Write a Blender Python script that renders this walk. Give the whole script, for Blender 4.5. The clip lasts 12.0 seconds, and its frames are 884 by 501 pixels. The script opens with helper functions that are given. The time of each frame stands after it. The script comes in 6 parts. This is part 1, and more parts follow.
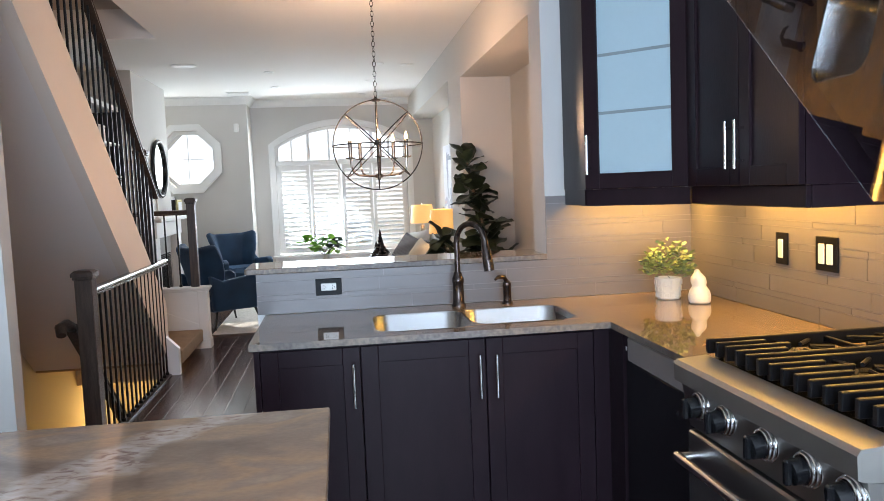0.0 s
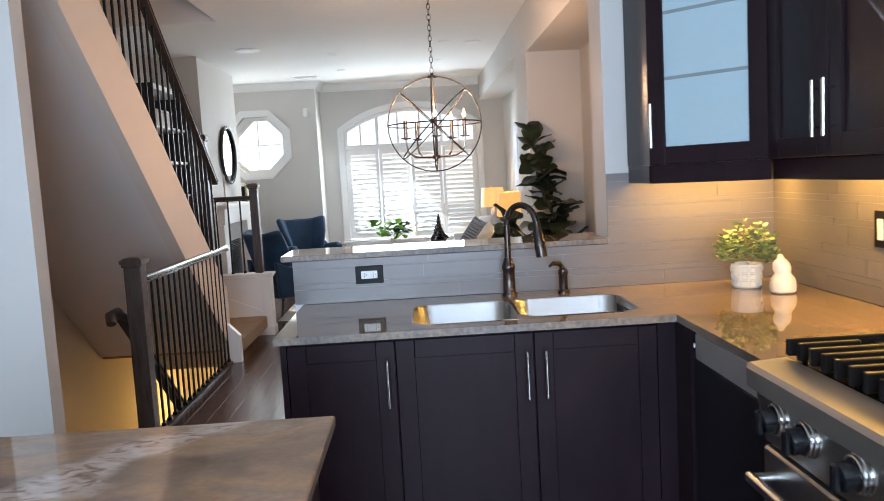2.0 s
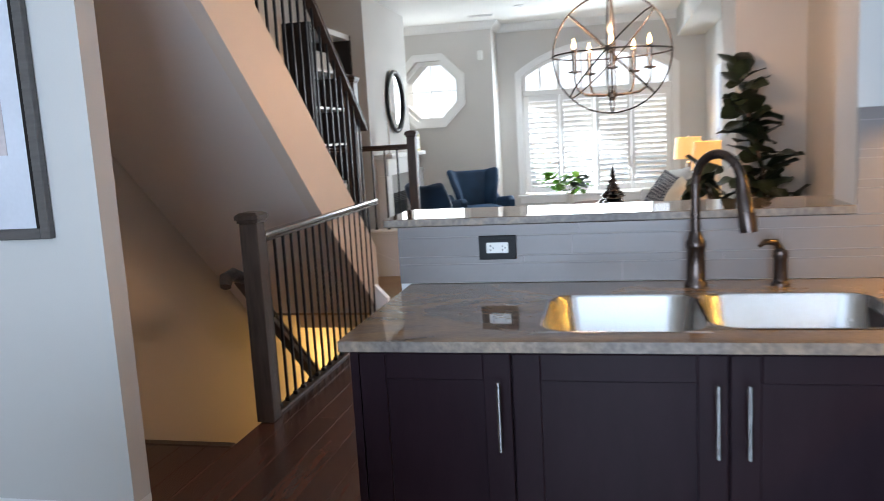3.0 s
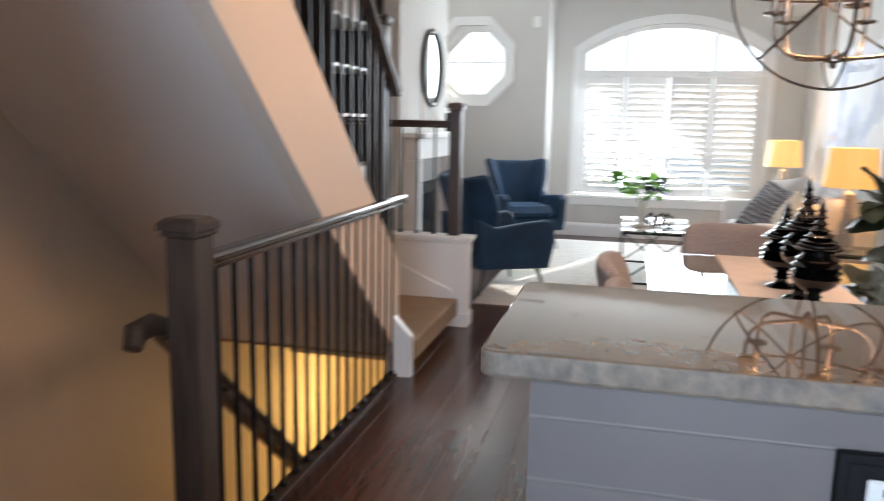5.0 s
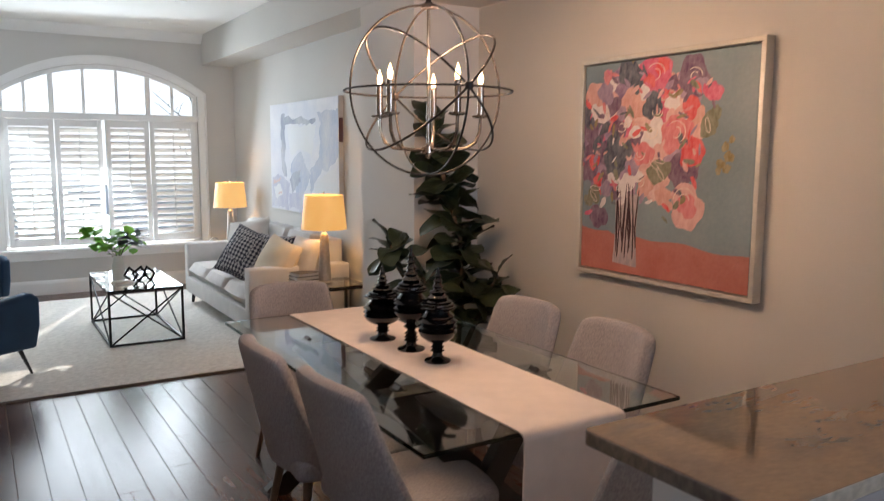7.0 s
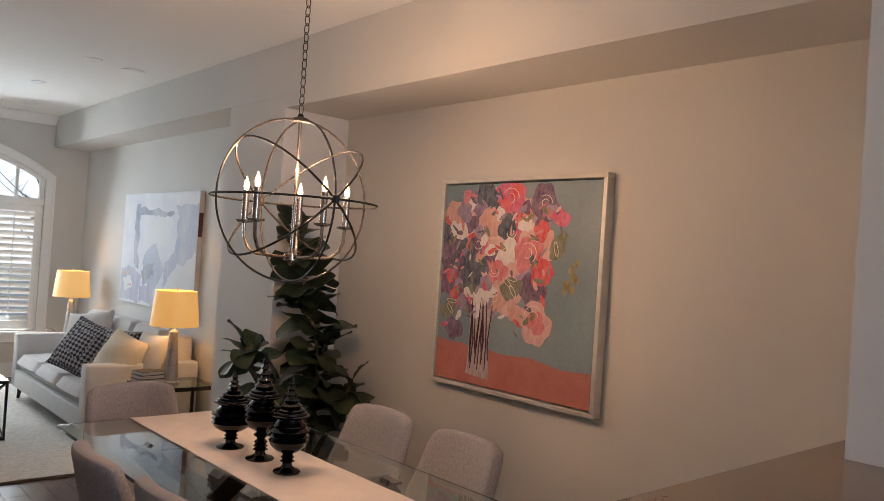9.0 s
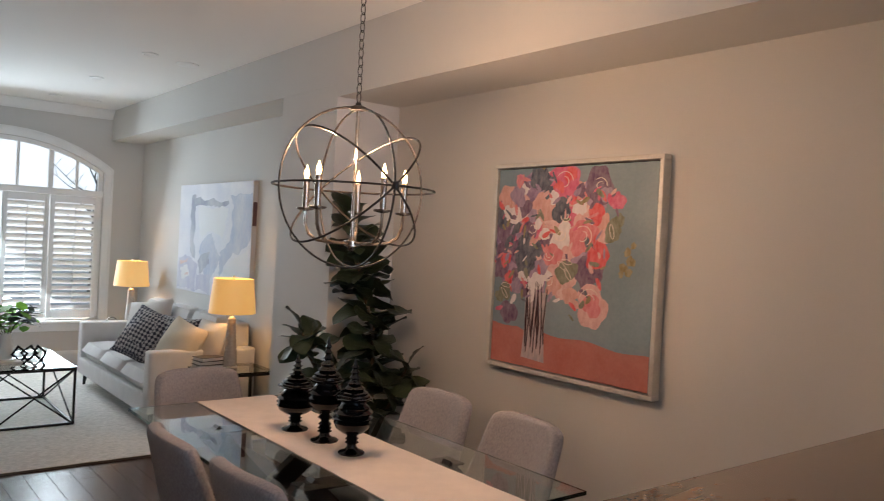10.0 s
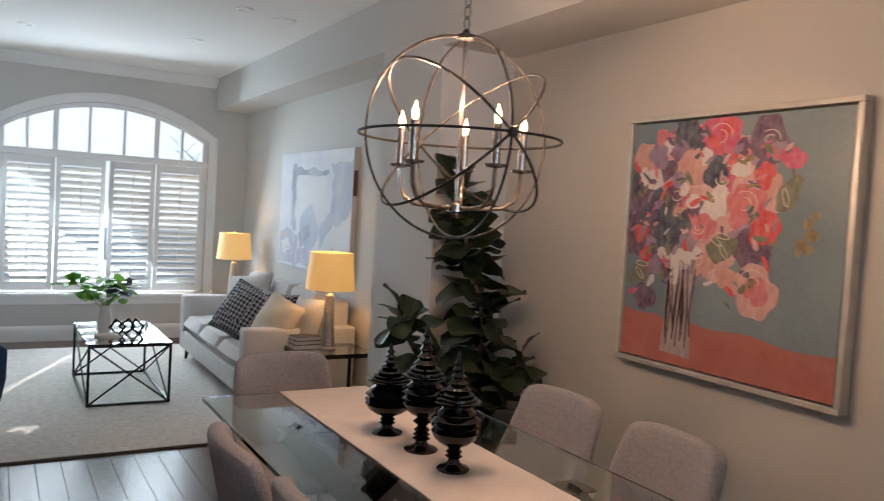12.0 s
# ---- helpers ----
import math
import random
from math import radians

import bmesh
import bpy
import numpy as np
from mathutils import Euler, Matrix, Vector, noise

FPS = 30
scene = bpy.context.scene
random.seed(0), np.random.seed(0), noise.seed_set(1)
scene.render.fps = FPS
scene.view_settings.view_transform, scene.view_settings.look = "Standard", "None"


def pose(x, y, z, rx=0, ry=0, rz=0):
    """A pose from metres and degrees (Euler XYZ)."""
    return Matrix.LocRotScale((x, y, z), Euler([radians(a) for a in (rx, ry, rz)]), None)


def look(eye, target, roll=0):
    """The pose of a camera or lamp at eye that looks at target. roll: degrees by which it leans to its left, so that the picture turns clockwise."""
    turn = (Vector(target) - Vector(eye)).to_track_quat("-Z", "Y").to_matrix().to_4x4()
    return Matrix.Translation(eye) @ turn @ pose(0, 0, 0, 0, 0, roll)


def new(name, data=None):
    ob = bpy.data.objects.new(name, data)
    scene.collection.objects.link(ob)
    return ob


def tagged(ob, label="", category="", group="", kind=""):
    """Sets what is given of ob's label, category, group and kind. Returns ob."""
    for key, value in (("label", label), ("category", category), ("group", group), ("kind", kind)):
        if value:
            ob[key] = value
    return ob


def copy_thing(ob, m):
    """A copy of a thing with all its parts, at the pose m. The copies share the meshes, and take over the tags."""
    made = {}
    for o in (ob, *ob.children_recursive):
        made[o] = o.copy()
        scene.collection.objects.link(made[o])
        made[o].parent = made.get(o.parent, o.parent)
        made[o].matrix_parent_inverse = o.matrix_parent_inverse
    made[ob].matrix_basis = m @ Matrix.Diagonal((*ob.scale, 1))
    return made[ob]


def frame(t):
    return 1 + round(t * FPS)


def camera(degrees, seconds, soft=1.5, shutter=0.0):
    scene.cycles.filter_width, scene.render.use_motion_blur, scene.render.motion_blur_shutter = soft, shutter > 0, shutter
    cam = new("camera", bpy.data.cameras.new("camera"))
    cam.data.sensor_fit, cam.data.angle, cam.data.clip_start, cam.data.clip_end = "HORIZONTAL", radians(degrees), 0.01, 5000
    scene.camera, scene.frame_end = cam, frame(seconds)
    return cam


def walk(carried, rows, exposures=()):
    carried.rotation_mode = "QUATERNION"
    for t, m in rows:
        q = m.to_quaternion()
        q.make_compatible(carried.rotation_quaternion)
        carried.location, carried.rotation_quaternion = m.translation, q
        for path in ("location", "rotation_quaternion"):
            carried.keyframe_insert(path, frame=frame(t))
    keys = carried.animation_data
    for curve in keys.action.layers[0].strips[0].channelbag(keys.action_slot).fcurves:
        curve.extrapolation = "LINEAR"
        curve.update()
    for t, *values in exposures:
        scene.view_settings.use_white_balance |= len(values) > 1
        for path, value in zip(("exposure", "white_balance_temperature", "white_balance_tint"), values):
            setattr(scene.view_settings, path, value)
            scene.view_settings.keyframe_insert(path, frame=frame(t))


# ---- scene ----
cam = camera(59.8, 12.0, soft=0.8, shutter=0.4)
PATH = [
    (0, (0.361, -3.362, 1.429), (0.624, -1.387, 1.265), -2.3),
    (0.5, (0.387, -3.363, 1.428), (0.632, -1.385, 1.254), -3.2),
    (1, (0.398, -3.375, 1.419), (0.6, -1.392, 1.253), -2.6),
    (1.5, (0.448, -3.332, 1.417), (0.578, -1.344, 1.243), -2.9),
    (2, (0.52, -3.105, 1.402), (0.574, -1.115, 1.207), -3.2),
    (2.5, (0.611, -2.741, 1.382), (0.501, -0.757, 1.149), -1.9),
    (3, (0.642, -2.259, 1.352), (0.207, -0.329, 1.061), -3.2),
    (3.2, (0.621, -2.062, 1.348), (0.13, -0.148, 1.04), -3.0),
    (4.8, (0.177, -0.753, 1.319), (-0.436, 1.116, 0.954), 1.5),
    (5, (0.072, -0.659, 1.311), (-0.391, 1.258, 0.978), 1.2),
    (5.2, (-0.033, -0.581, 1.307), (-0.248, 1.379, 0.973), 0.0),
    (5.5, (-0.188, -0.475, 1.299), (-0.053, 1.474, 0.874), -0.1),
    (6, (-0.412, -0.329, 1.315), (0.253, 1.516, 0.923), 1.3),
    (6.5, (-0.691, -0.398, 1.416), (0.273, 1.319, 1.065), -0.0),
    (7, (-0.796, -0.514, 1.511), (0.238, 1.18, 1.26), 0.3),
    (7.5, (-0.788, -0.585, 1.547), (0.354, 1.054, 1.445), 0.8),
    (7.7, (-0.795, -0.592, 1.554), (0.407, 1.006, 1.517), 1.1),
    (9.3, (-0.854, -0.56, 1.553), (0.476, 0.934, 1.575), 3.9),
    (9.5, (-0.869, -0.575, 1.557), (0.444, 0.935, 1.568), 3.7),
    (10, (-0.898, -0.551, 1.544), (0.345, 1.016, 1.524), 3.0),
    (10.5, (-0.801, -0.483, 1.552), (0.331, 1.164, 1.49), 2.7),
    (11, (-0.669, -0.405, 1.55), (0.372, 1.301, 1.48), 2.0),
    (11.5, (-0.599, -0.234, 1.531), (0.497, 1.437, 1.446), 0.4),
    (12, (-0.564, -0.042, 1.502), (0.448, 1.681, 1.408), 3.4),
]
walk(cam, [(t, look(eye, target, roll)) for t, eye, target, roll in PATH],
     exposures=[(0.0, 0.26, 6500, 10), (3.2, 0.30, 6450, 10), (4.8, 0.48, 6500, 10), (5, 0.50, 6500, 10), (5.5, 0.38, 6350, 10), (6, 0.42, 6350, 10), (6.5, 0.28, 6400, 10), (7.2, -0.02, 6500, 10),
                (7.7, -0.16, 6600, 11), (9.5, -0.20, 6550, 10), (10.5, -0.20, 6200, 8), (11, -0.29, 6200, 8), (11.5, -0.28, 6300, 8), (12, -0.22, 6150, 8)])

# ---- world and light ----
SUN_DIR = Vector((-0.39 * 0.875, -0.92 * 0.875, -0.485)).normalized()
world = bpy.data.worlds.new("sky")
scene.world = world
world.use_nodes = True
wn = world.node_tree
sky = wn.nodes.new("ShaderNodeTexSky")
sky.sky_type = "NISHITA"
sky.sun_disc = False
sky.sun_elevation = radians(29)
sky.sun_rotation = math.atan2(-SUN_DIR.x, -SUN_DIR.y)
wn.links.new(sky.outputs["Color"], wn.nodes["Background"].inputs["Color"])
wn.nodes["Background"].inputs["Strength"].default_value = 0.15


def lamp(name, kind, m, energy, color, size=0.1, size_y=None, angle=None):
    d = bpy.data.lights.new(name, kind)
    d.energy, d.color = energy, color
    if kind == "AREA":
        d.size = size
        if size_y:
            d.shape, d.size_y = "RECTANGLE", size_y
    elif kind == "POINT":
        d.shadow_soft_size = size
    if angle is not None:
        d.angle = angle
    ob = new(name, d)
    ob.matrix_world = m
    return ob


lamp("sun", "SUN", look((0, 0, 0), SUN_DIR), 5.0, (1.0, 0.93, 0.82), angle=radians(0.5))
# added sky lamps: front window, octagon, and an unseen, assumed garden door behind the walker
lamp("front_window_sky", "AREA", pose(0.36, 8.40, 1.45, -70, 0, -14), 82, (0.80, 0.91, 1.0), 1.7, 1.9)
lamp("octagon_sky", "AREA", pose(-1.73, 7.98, 1.97, -90, 0, 0), 9, (0.90, 0.97, 1.0), 0.8, 0.8)
lamp("back_sky_fill", "AREA", pose(0.2, -5.35, 1.4, 90, 0, 0), 195, (0.60, 0.77, 1.0), 2.4, 2.0)

# ---- materials ----


def mat(name, color, rough=0.5, metal=0.0, var=0.08, scale=6.0, bump=0.0, bscale=60.0, spec=0.5, per=0.0, color2=None, stretch=None, coat=0.0):
    """A surface with two scales of colour variation, uneven gloss and fine relief."""
    m = bpy.data.materials.new(name)
    m.use_nodes = True
    n, l = m.node_tree.nodes, m.node_tree.links
    b = n["Principled BSDF"]
    b.inputs["Metallic"].default_value = metal
    b.inputs["Specular IOR Level"].default_value = spec
    b.inputs["Coat Weight"].default_value = coat
    b.inputs["Coat Roughness"].default_value = 0.08
    tc = n.new("ShaderNodeTexCoord")
    mp = n.new("ShaderNodeMapping")
    l.new(tc.outputs["Object"], mp.inputs["Vector"])
    if stretch:
        mp.inputs["Scale"].default_value = stretch
    big = n.new("ShaderNodeTexNoise")
    big.inputs["Scale"].default_value, big.inputs["Detail"].default_value = scale, 5
    fine = n.new("ShaderNodeTexNoise")
    fine.inputs["Scale"].default_value, fine.inputs["Detail"].default_value = bscale, 3
    l.new(mp.outputs["Vector"], big.inputs["Vector"])
    l.new(mp.outputs["Vector"], fine.inputs["Vector"])
    add = n.new("ShaderNodeMath")
    add.operation = "MULTIPLY_ADD"
    add.inputs[1].default_value = 0.35
    l.new(fine.outputs["Fac"], add.inputs[0])
    l.new(big.outputs["Fac"], add.inputs[2])
    ramp = n.new("ShaderNodeValToRGB")
    c = color
    c2 = color2 or tuple(min(1, v * (1 + var)) for v in c)
    c1 = c if color2 else tuple(v * (1 - var) for v in c)
    ramp.color_ramp.elements[0].position, ramp.color_ramp.elements[0].color = 0.42, (*c1, 1)
    ramp.color_ramp.elements[1].position, ramp.color_ramp.elements[1].color = 0.92, (*c2, 1)
    l.new(add.outputs[0], ramp.inputs["Fac"])
    out = ramp.outputs["Color"]
    if per:
        info = n.new("ShaderNodeObjectInfo")
        geo = n.new("ShaderNodeNewGeometry")
        s = n.new("ShaderNodeMath")
        l.new(info.outputs["Random"], s.inputs[0])
        l.new(geo.outputs["Random Per Island"], s.inputs[1])
        fr = n.new("ShaderNodeMath")
        fr.operation = "FRACT"
        l.new(s.outputs[0], fr.inputs[0])
        mr = n.new("ShaderNodeMapRange")
        mr.inputs["To Min"].default_value, mr.inputs["To Max"].default_value = 1 - per, 1 + per
        l.new(fr.outputs[0], mr.inputs["Value"])
        hsv = n.new("ShaderNodeHueSaturation")
        l.new(mr.outputs["Result"], hsv.inputs["Value"])
        l.new(out, hsv.inputs["Color"])
        out = hsv.outputs["Color"]
    l.new(out, b.inputs["Base Color"])
    rr = n.new("ShaderNodeMapRange")
    rr.inputs["To Min"].default_value, rr.inputs["To Max"].default_value = max(0.02, rough * 0.85), min(1, rough * 1.2)
    l.new(big.outputs["Fac"], rr.inputs["Value"])
    l.new(rr.outputs["Result"], b.inputs["Roughness"])
    if bump:
        bp = n.new("ShaderNodeBump")
        bp.inputs["Strength"].default_value, bp.inputs["Distance"].default_value = bump, 0.01
        l.new(fine.outputs["Fac"], bp.inputs["Height"])
        l.new(bp.outputs["Normal"], b.inputs["Normal"])
    return m


def glow(name, color, strength, base=(0.8, 0.8, 0.8)):
    m = mat(name, base, 0.5)
    b = m.node_tree.nodes["Principled BSDF"]
    b.inputs["Emission Color"].default_value = (*color, 1)
    b.inputs["Emission Strength"].default_value = strength
    return m


def glass(name, color=(0.9, 0.97, 0.95), rough=0.0, ior=1.45):
    m = mat(name, color, rough)
    b = m.node_tree.nodes["Principled BSDF"]
    b.inputs["Transmission Weight"].default_value = 1.0
    b.inputs["IOR"].default_value = ior
    b.inputs["Base Color"].default_value = (*color, 1)
    for k in ("Roughness", "Base Color"):
        for x in list(b.inputs[k].links):
            m.node_tree.links.remove(x)
    b.inputs["Roughness"].default_value = rough
    return m


M_WALL = mat("wall_paint", (0.60, 0.585, 0.56), 0.72, var=0.035, scale=1.1, bump=0.06, bscale=220)
M_STAIRWALL = mat("beige_wall_paint", (0.56, 0.49, 0.42), 0.75, var=0.02, scale=1.5, bump=0.06, bscale=220)
M_CEIL = mat("ceiling_paint", (0.80, 0.79, 0.77), 0.85, var=0.015, scale=1.2, bump=0.05, bscale=260)
M_TRIM = mat("white_trim_paint", (0.80, 0.80, 0.79), 0.4, var=0.02, scale=4)
M_WOOD = mat("dark_stained_floor", (0.046, 0.0190, 0.0125), 0.25, var=0.3, scale=3.0, bump=0.012, bscale=26, per=0.25, color2=(0.092, 0.040, 0.027), stretch=(9, 1, 9), spec=0.5)
# Joints paler than the boards: the sky's glint on bevels, put into colour.
M_GAP = mat("floor_joint_glint", (0.085, 0.075, 0.07), 0.5)
M_ESP = mat("espresso_cabinet", (0.0165, 0.0086, 0.0120), 0.31, var=0.15, scale=5, bump=0.03, bscale=40, stretch=(4, 4, 1), spec=0.16)
M_RAILWOOD = mat("dark_oak_stain", (0.026, 0.017, 0.013), 0.36, var=0.3, scale=8, bump=0.15, bscale=40, color2=(0.075, 0.05, 0.038), stretch=(6, 6, 0.6), spec=0.4)
M_GLOSSRAIL = mat("polished_dark_rail", (0.026, 0.017, 0.013), 0.16, var=0.3, scale=8, color2=(0.06, 0.04, 0.03), stretch=(6, 0.6, 6), coat=0.5)
M_IRON = mat("black_iron", (0.012, 0.012, 0.013), 0.4, metal=0.4)
M_BAND = mat("peach_string_paint", (0.72, 0.63, 0.55), 0.7, var=0.02, scale=1.5)
M_CARPET = mat("tan_carpet", (0.36, 0.25, 0.16), 0.95, var=0.12, scale=9, bump=0.6, bscale=400)
M_TILE = mat("grey_linear_tile", (0.170, 0.150, 0.147), 0.30, var=0.07, scale=3, per=0.06)
M_GROUT = mat("pale_grout", (0.29, 0.27, 0.25), 0.8, var=0.04)
M_STEEL = mat("brushed_steel", (0.30, 0.29, 0.28), 0.36, metal=1.0, var=0.04, scale=12)
M_CHROME = mat("satin_nickel", (0.70, 0.69, 0.67), 0.2, metal=1.0, var=0.03)
M_BRONZE = mat("dark_bronze", (0.085, 0.066, 0.060), 0.26, metal=0.9, var=0.15, scale=12)
M_BLACK = mat("black_enamel", (0.006, 0.006, 0.007), 0.25, var=0.1)
M_MATTEBLACK = mat("black_cast_iron", (0.0045, 0.0045, 0.0055), 0.42, var=0.15, bump=0.1, bscale=300, spec=0.18)
M_WHITE = mat("white_plastic", (0.78, 0.78, 0.76), 0.35, var=0.02)


def granite(name, vein=None, tone=(1.0, 1.0, 1.0), rough=0.04, speck=0.22):
    """Polished stone: brown grey clouds with cream and rust veins; vein: a line (a, b, c) of a broad cream seam."""
    m = mat(name, (0.17, 0.155, 0.15), rough, var=0.25, scale=9, bump=0.0, bscale=120)
    n, l = m.node_tree.nodes, m.node_tree.links
    b = n["Principled BSDF"]
    tc = n["Texture Coordinate"]
    mp = n.new("ShaderNodeMapping")
    mp.inputs["Rotation"].default_value = (0, 0, radians(35))
    mp.inputs["Scale"].default_value = (1.0, 1.7, 1.0)
    l.new(tc.outputs["Object"], mp.inputs["Vector"])

    def cloud(scale, detail, distort, stops):
        nz = n.new("ShaderNodeTexNoise")
        nz.inputs["Scale"].default_value, nz.inputs["Detail"].default_value, nz.inputs["Distortion"].default_value = scale, detail, distort
        l.new(mp.outputs["Vector"], nz.inputs["Vector"])
        r = n.new("ShaderNodeValToRGB")
        e = r.color_ramp.elements
        e[0].position, e[0].color = stops[0][0], (*stops[0][1], 1)
        e[1].position, e[1].color = stops[-1][0], (*stops[-1][1], 1)
        for at, c in stops[1:-1]:
            r.color_ramp.elements.new(at).color = (*c, 1)
        l.new(nz.outputs["Fac"], r.inputs["Fac"])
        return nz, r

    def blend(mode, fac, one, two):
        mix = n.new("ShaderNodeMix")
        mix.data_type, mix.blend_type = "RGBA", mode
        if isinstance(fac, float):
            mix.inputs["Factor"].default_value = fac
        else:
            l.new(fac, mix.inputs["Factor"])
        l.new(one, mix.inputs[6])
        if isinstance(two, tuple):
            mix.inputs[7].default_value = (*two, 1)
        else:
            l.new(two, mix.inputs[7])
        return mix.outputs[2]

    _, big = cloud(2.6, 6, 0.5, [(0.30, (0.11, 0.085, 0.070)), (0.45, (0.19, 0.150, 0.120)), (0.54, (0.26, 0.190, 0.130)), (0.60, (0.20, 0.160, 0.130)), (0.72, (0.29, 0.245, 0.205))])
    _, grain = cloud(70, 4, 0.0, [(0.30, (0.30, 0.30, 0.30)), (0.70, (0.72, 0.72, 0.72))])
    out = blend("OVERLAY", speck, big.outputs["Color"], grain.outputs["Color"])
    out = blend("MULTIPLY", 1.0, out, tone)
    if vein:
        sx = n.new("ShaderNodeVectorMath")
        sx.operation = "DOT_PRODUCT"
        sx.inputs[1].default_value = (vein[0], vein[1], 0)
        l.new(tc.outputs["Object"], sx.inputs[0])
        wob, _ = cloud(4.0, 10, 0.3, [(0.0, (0, 0, 0)), (1.0, (1, 1, 1))])
        ad = n.new("ShaderNodeMath")
        ad.operation = "MULTIPLY_ADD"
        ad.inputs[1].default_value = 0.26
        l.new(wob.outputs["Fac"], ad.inputs[0])
        l.new(sx.outputs["Value"], ad.inputs[2])
        dif = n.new("ShaderNodeMath")
        dif.operation = "ADD"
        dif.inputs[1].default_value = vein[2] - 0.13
        l.new(ad.outputs[0], dif.inputs[0])
        ab = n.new("ShaderNodeMath")
        ab.operation = "ABSOLUTE"
        l.new(dif.outputs[0], ab.inputs[0])
        mr = n.new("ShaderNodeMapRange")
        mr.inputs["From Min"].default_value, mr.inputs["From Max"].default_value = 0.040, 0.075
        mr.inputs["To Min"].default_value, mr.inputs["To Max"].default_value = 0.8, 0.0
        l.new(ab.outputs[0], mr.inputs["Value"])
        _, cry = cloud(24, 6, 0.8, [(0.34, (0.20, 0.12, 0.10)), (0.42, (0.36, 0.25, 0.20)), (0.48, (0.46, 0.36, 0.30)), (0.66, (0.58, 0.48, 0.42))])
        out = blend("MIX", mr.outputs["Result"], out, cry.outputs["Color"])
    l.new(out, b.inputs["Base Color"])
    b.inputs["Specular IOR Level"].default_value = 0.6
    return m


M_ISLANDSTONE = granite("island_granite", (0.812, -0.583, -0.94), (1.30, 1.11, 0.98))
M_STONE = granite("brown_grey_granite", None, (1.0, 0.92, 0.84))
# Same stone as the worktop, the warm wall's reflection put into its darker colour.
M_BARSTONE = granite("bar_granite_warm_tone", None, (0.80, 0.64, 0.50), 0.022)
M_BARSTONE.node_tree.nodes["Principled BSDF"].inputs["Specular IOR Level"].default_value = 1.0
M_EDGE = granite("speckled_granite_edge", None, (0.80, 0.84, 0.90), 0.42, 0.9)

# ---- mesh helpers ----


def box(bm, x0, x1, y0, y1, z0, z1, bevel=0.0, seg=1):
    r = bmesh.ops.create_cube(bm, size=1, matrix=Matrix.Translation(((x0 + x1) / 2, (y0 + y1) / 2, (z0 + z1) / 2)) @ Matrix.Diagonal((x1 - x0, y1 - y0, z1 - z0, 1)))
    if bevel:
        es = {e for v in r["verts"] for e in v.link_edges}
        bmesh.ops.bevel(bm, geom=list(es), offset=bevel, segments=seg, affect="EDGES", profile=0.5)
    return bm


def boxm(*a, **k):
    return box(bmesh.new(), *a, **k)


def tube(bm, pts, r, n=8, closed=False):
    """A round bar along a line of points; r may be one radius or one for each point."""
    pts = [Vector(p) for p in pts]
    rs = r if isinstance(r, (list, tuple)) else [r] * len(pts)
    rings = []
    side = None
    for i, p in enumerate(pts):
        a = pts[i - 1] if (i or closed) else p
        b = pts[(i + 1) % len(pts)] if (i + 1 < len(pts) or closed) else p
        d = (b - a).normalized()
        if side is None:
            side = d.orthogonal().normalized()
        side = (side - d * side.dot(d)).normalized()
        up = d.cross(side)
        rings.append([bm.verts.new(p + rs[i] * (math.cos(2 * math.pi * k / n) * side + math.sin(2 * math.pi * k / n) * up)) for k in range(n)])
    for i in range(len(rings) - (0 if closed else 1)):
        a, b = rings[i], rings[(i + 1) % len(rings)]
        for k in range(n):
            bm.faces.new((a[k], a[(k + 1) % n], b[(k + 1) % n], b[k]))
    if not closed:
        bm.faces.new(rings[0][::-1])
        bm.faces.new(rings[-1])
    return bm


def lathe(bm, profile, n=24, cx=0.0, cy=0.0, flip=False):
    """A turned body from (radius, height) pairs."""
    rings = [[bm.verts.new((cx + r * math.cos(2 * math.pi * k / n), cy + r * math.sin(2 * math.pi * k / n), z)) for k in range(n)] for r, z in profile]
    for a, b in zip(rings, rings[1:]):
        for k in range(n):
            bm.faces.new((a[k], a[(k + 1) % n], b[(k + 1) % n], b[k]))
    bm.faces.new(rings[0][::-1])
    bm.faces.new(rings[-1])
    return bm


def prism(bm, poly, axis, a, b):
    """A flat outline pushed from a to b along an axis; the outline's pairs are the other two axes in order."""
    def at(p, v):
        return {"x": (v, p[0], p[1]), "y": (p[0], v, p[1]), "z": (p[0], p[1], v)}[axis]
    lo = [bm.verts.new(at(p, a)) for p in poly]
    hi = [bm.verts.new(at(p, b)) for p in poly]
    bm.faces.new(lo)
    bm.faces.new(hi[::-1])
    n = len(poly)
    for k in range(n):
        bm.faces.new((lo[k], hi[k], hi[(k + 1) % n], lo[(k + 1) % n]))
    bmesh.ops.recalc_face_normals(bm, faces=bm.faces)
    return bm


def part(name, bm, material, parent=None, label="", smooth=False):
    """Links a bmesh as one mesh object, under a thing or under a part."""
    me = bpy.data.meshes.new(name)
    bm.normal_update()
    bm.to_mesh(me)
    bm.free()
    me.materials.append(material)
    if smooth:
        me.polygons.foreach_set("use_smooth", [True] * len(me.polygons))
        me.set_sharp_from_angle(angle=radians(40))
    ob = new(name, me)
    if parent:
        ob.parent = parent
    if label:
        ob["label"] = label
    return ob


def rounded_off(ob, levels=2):
    """Rounds a soft form by subdivision."""
    ob.modifiers.new("round", "SUBSURF").levels = levels
    ob.modifiers["round"].render_levels = levels
    return ob


def thing(name, m, label, category, group=""):
    ob = new(name)
    ob.empty_display_size = 0.05
    ob.matrix_world = m
    return tagged(ob, label, category, group)


def rough_sides(ob):
    """Gives a slab's upright sides the rougher, greyer, more speckled granite."""
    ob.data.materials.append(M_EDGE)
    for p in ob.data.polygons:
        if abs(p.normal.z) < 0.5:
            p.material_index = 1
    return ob


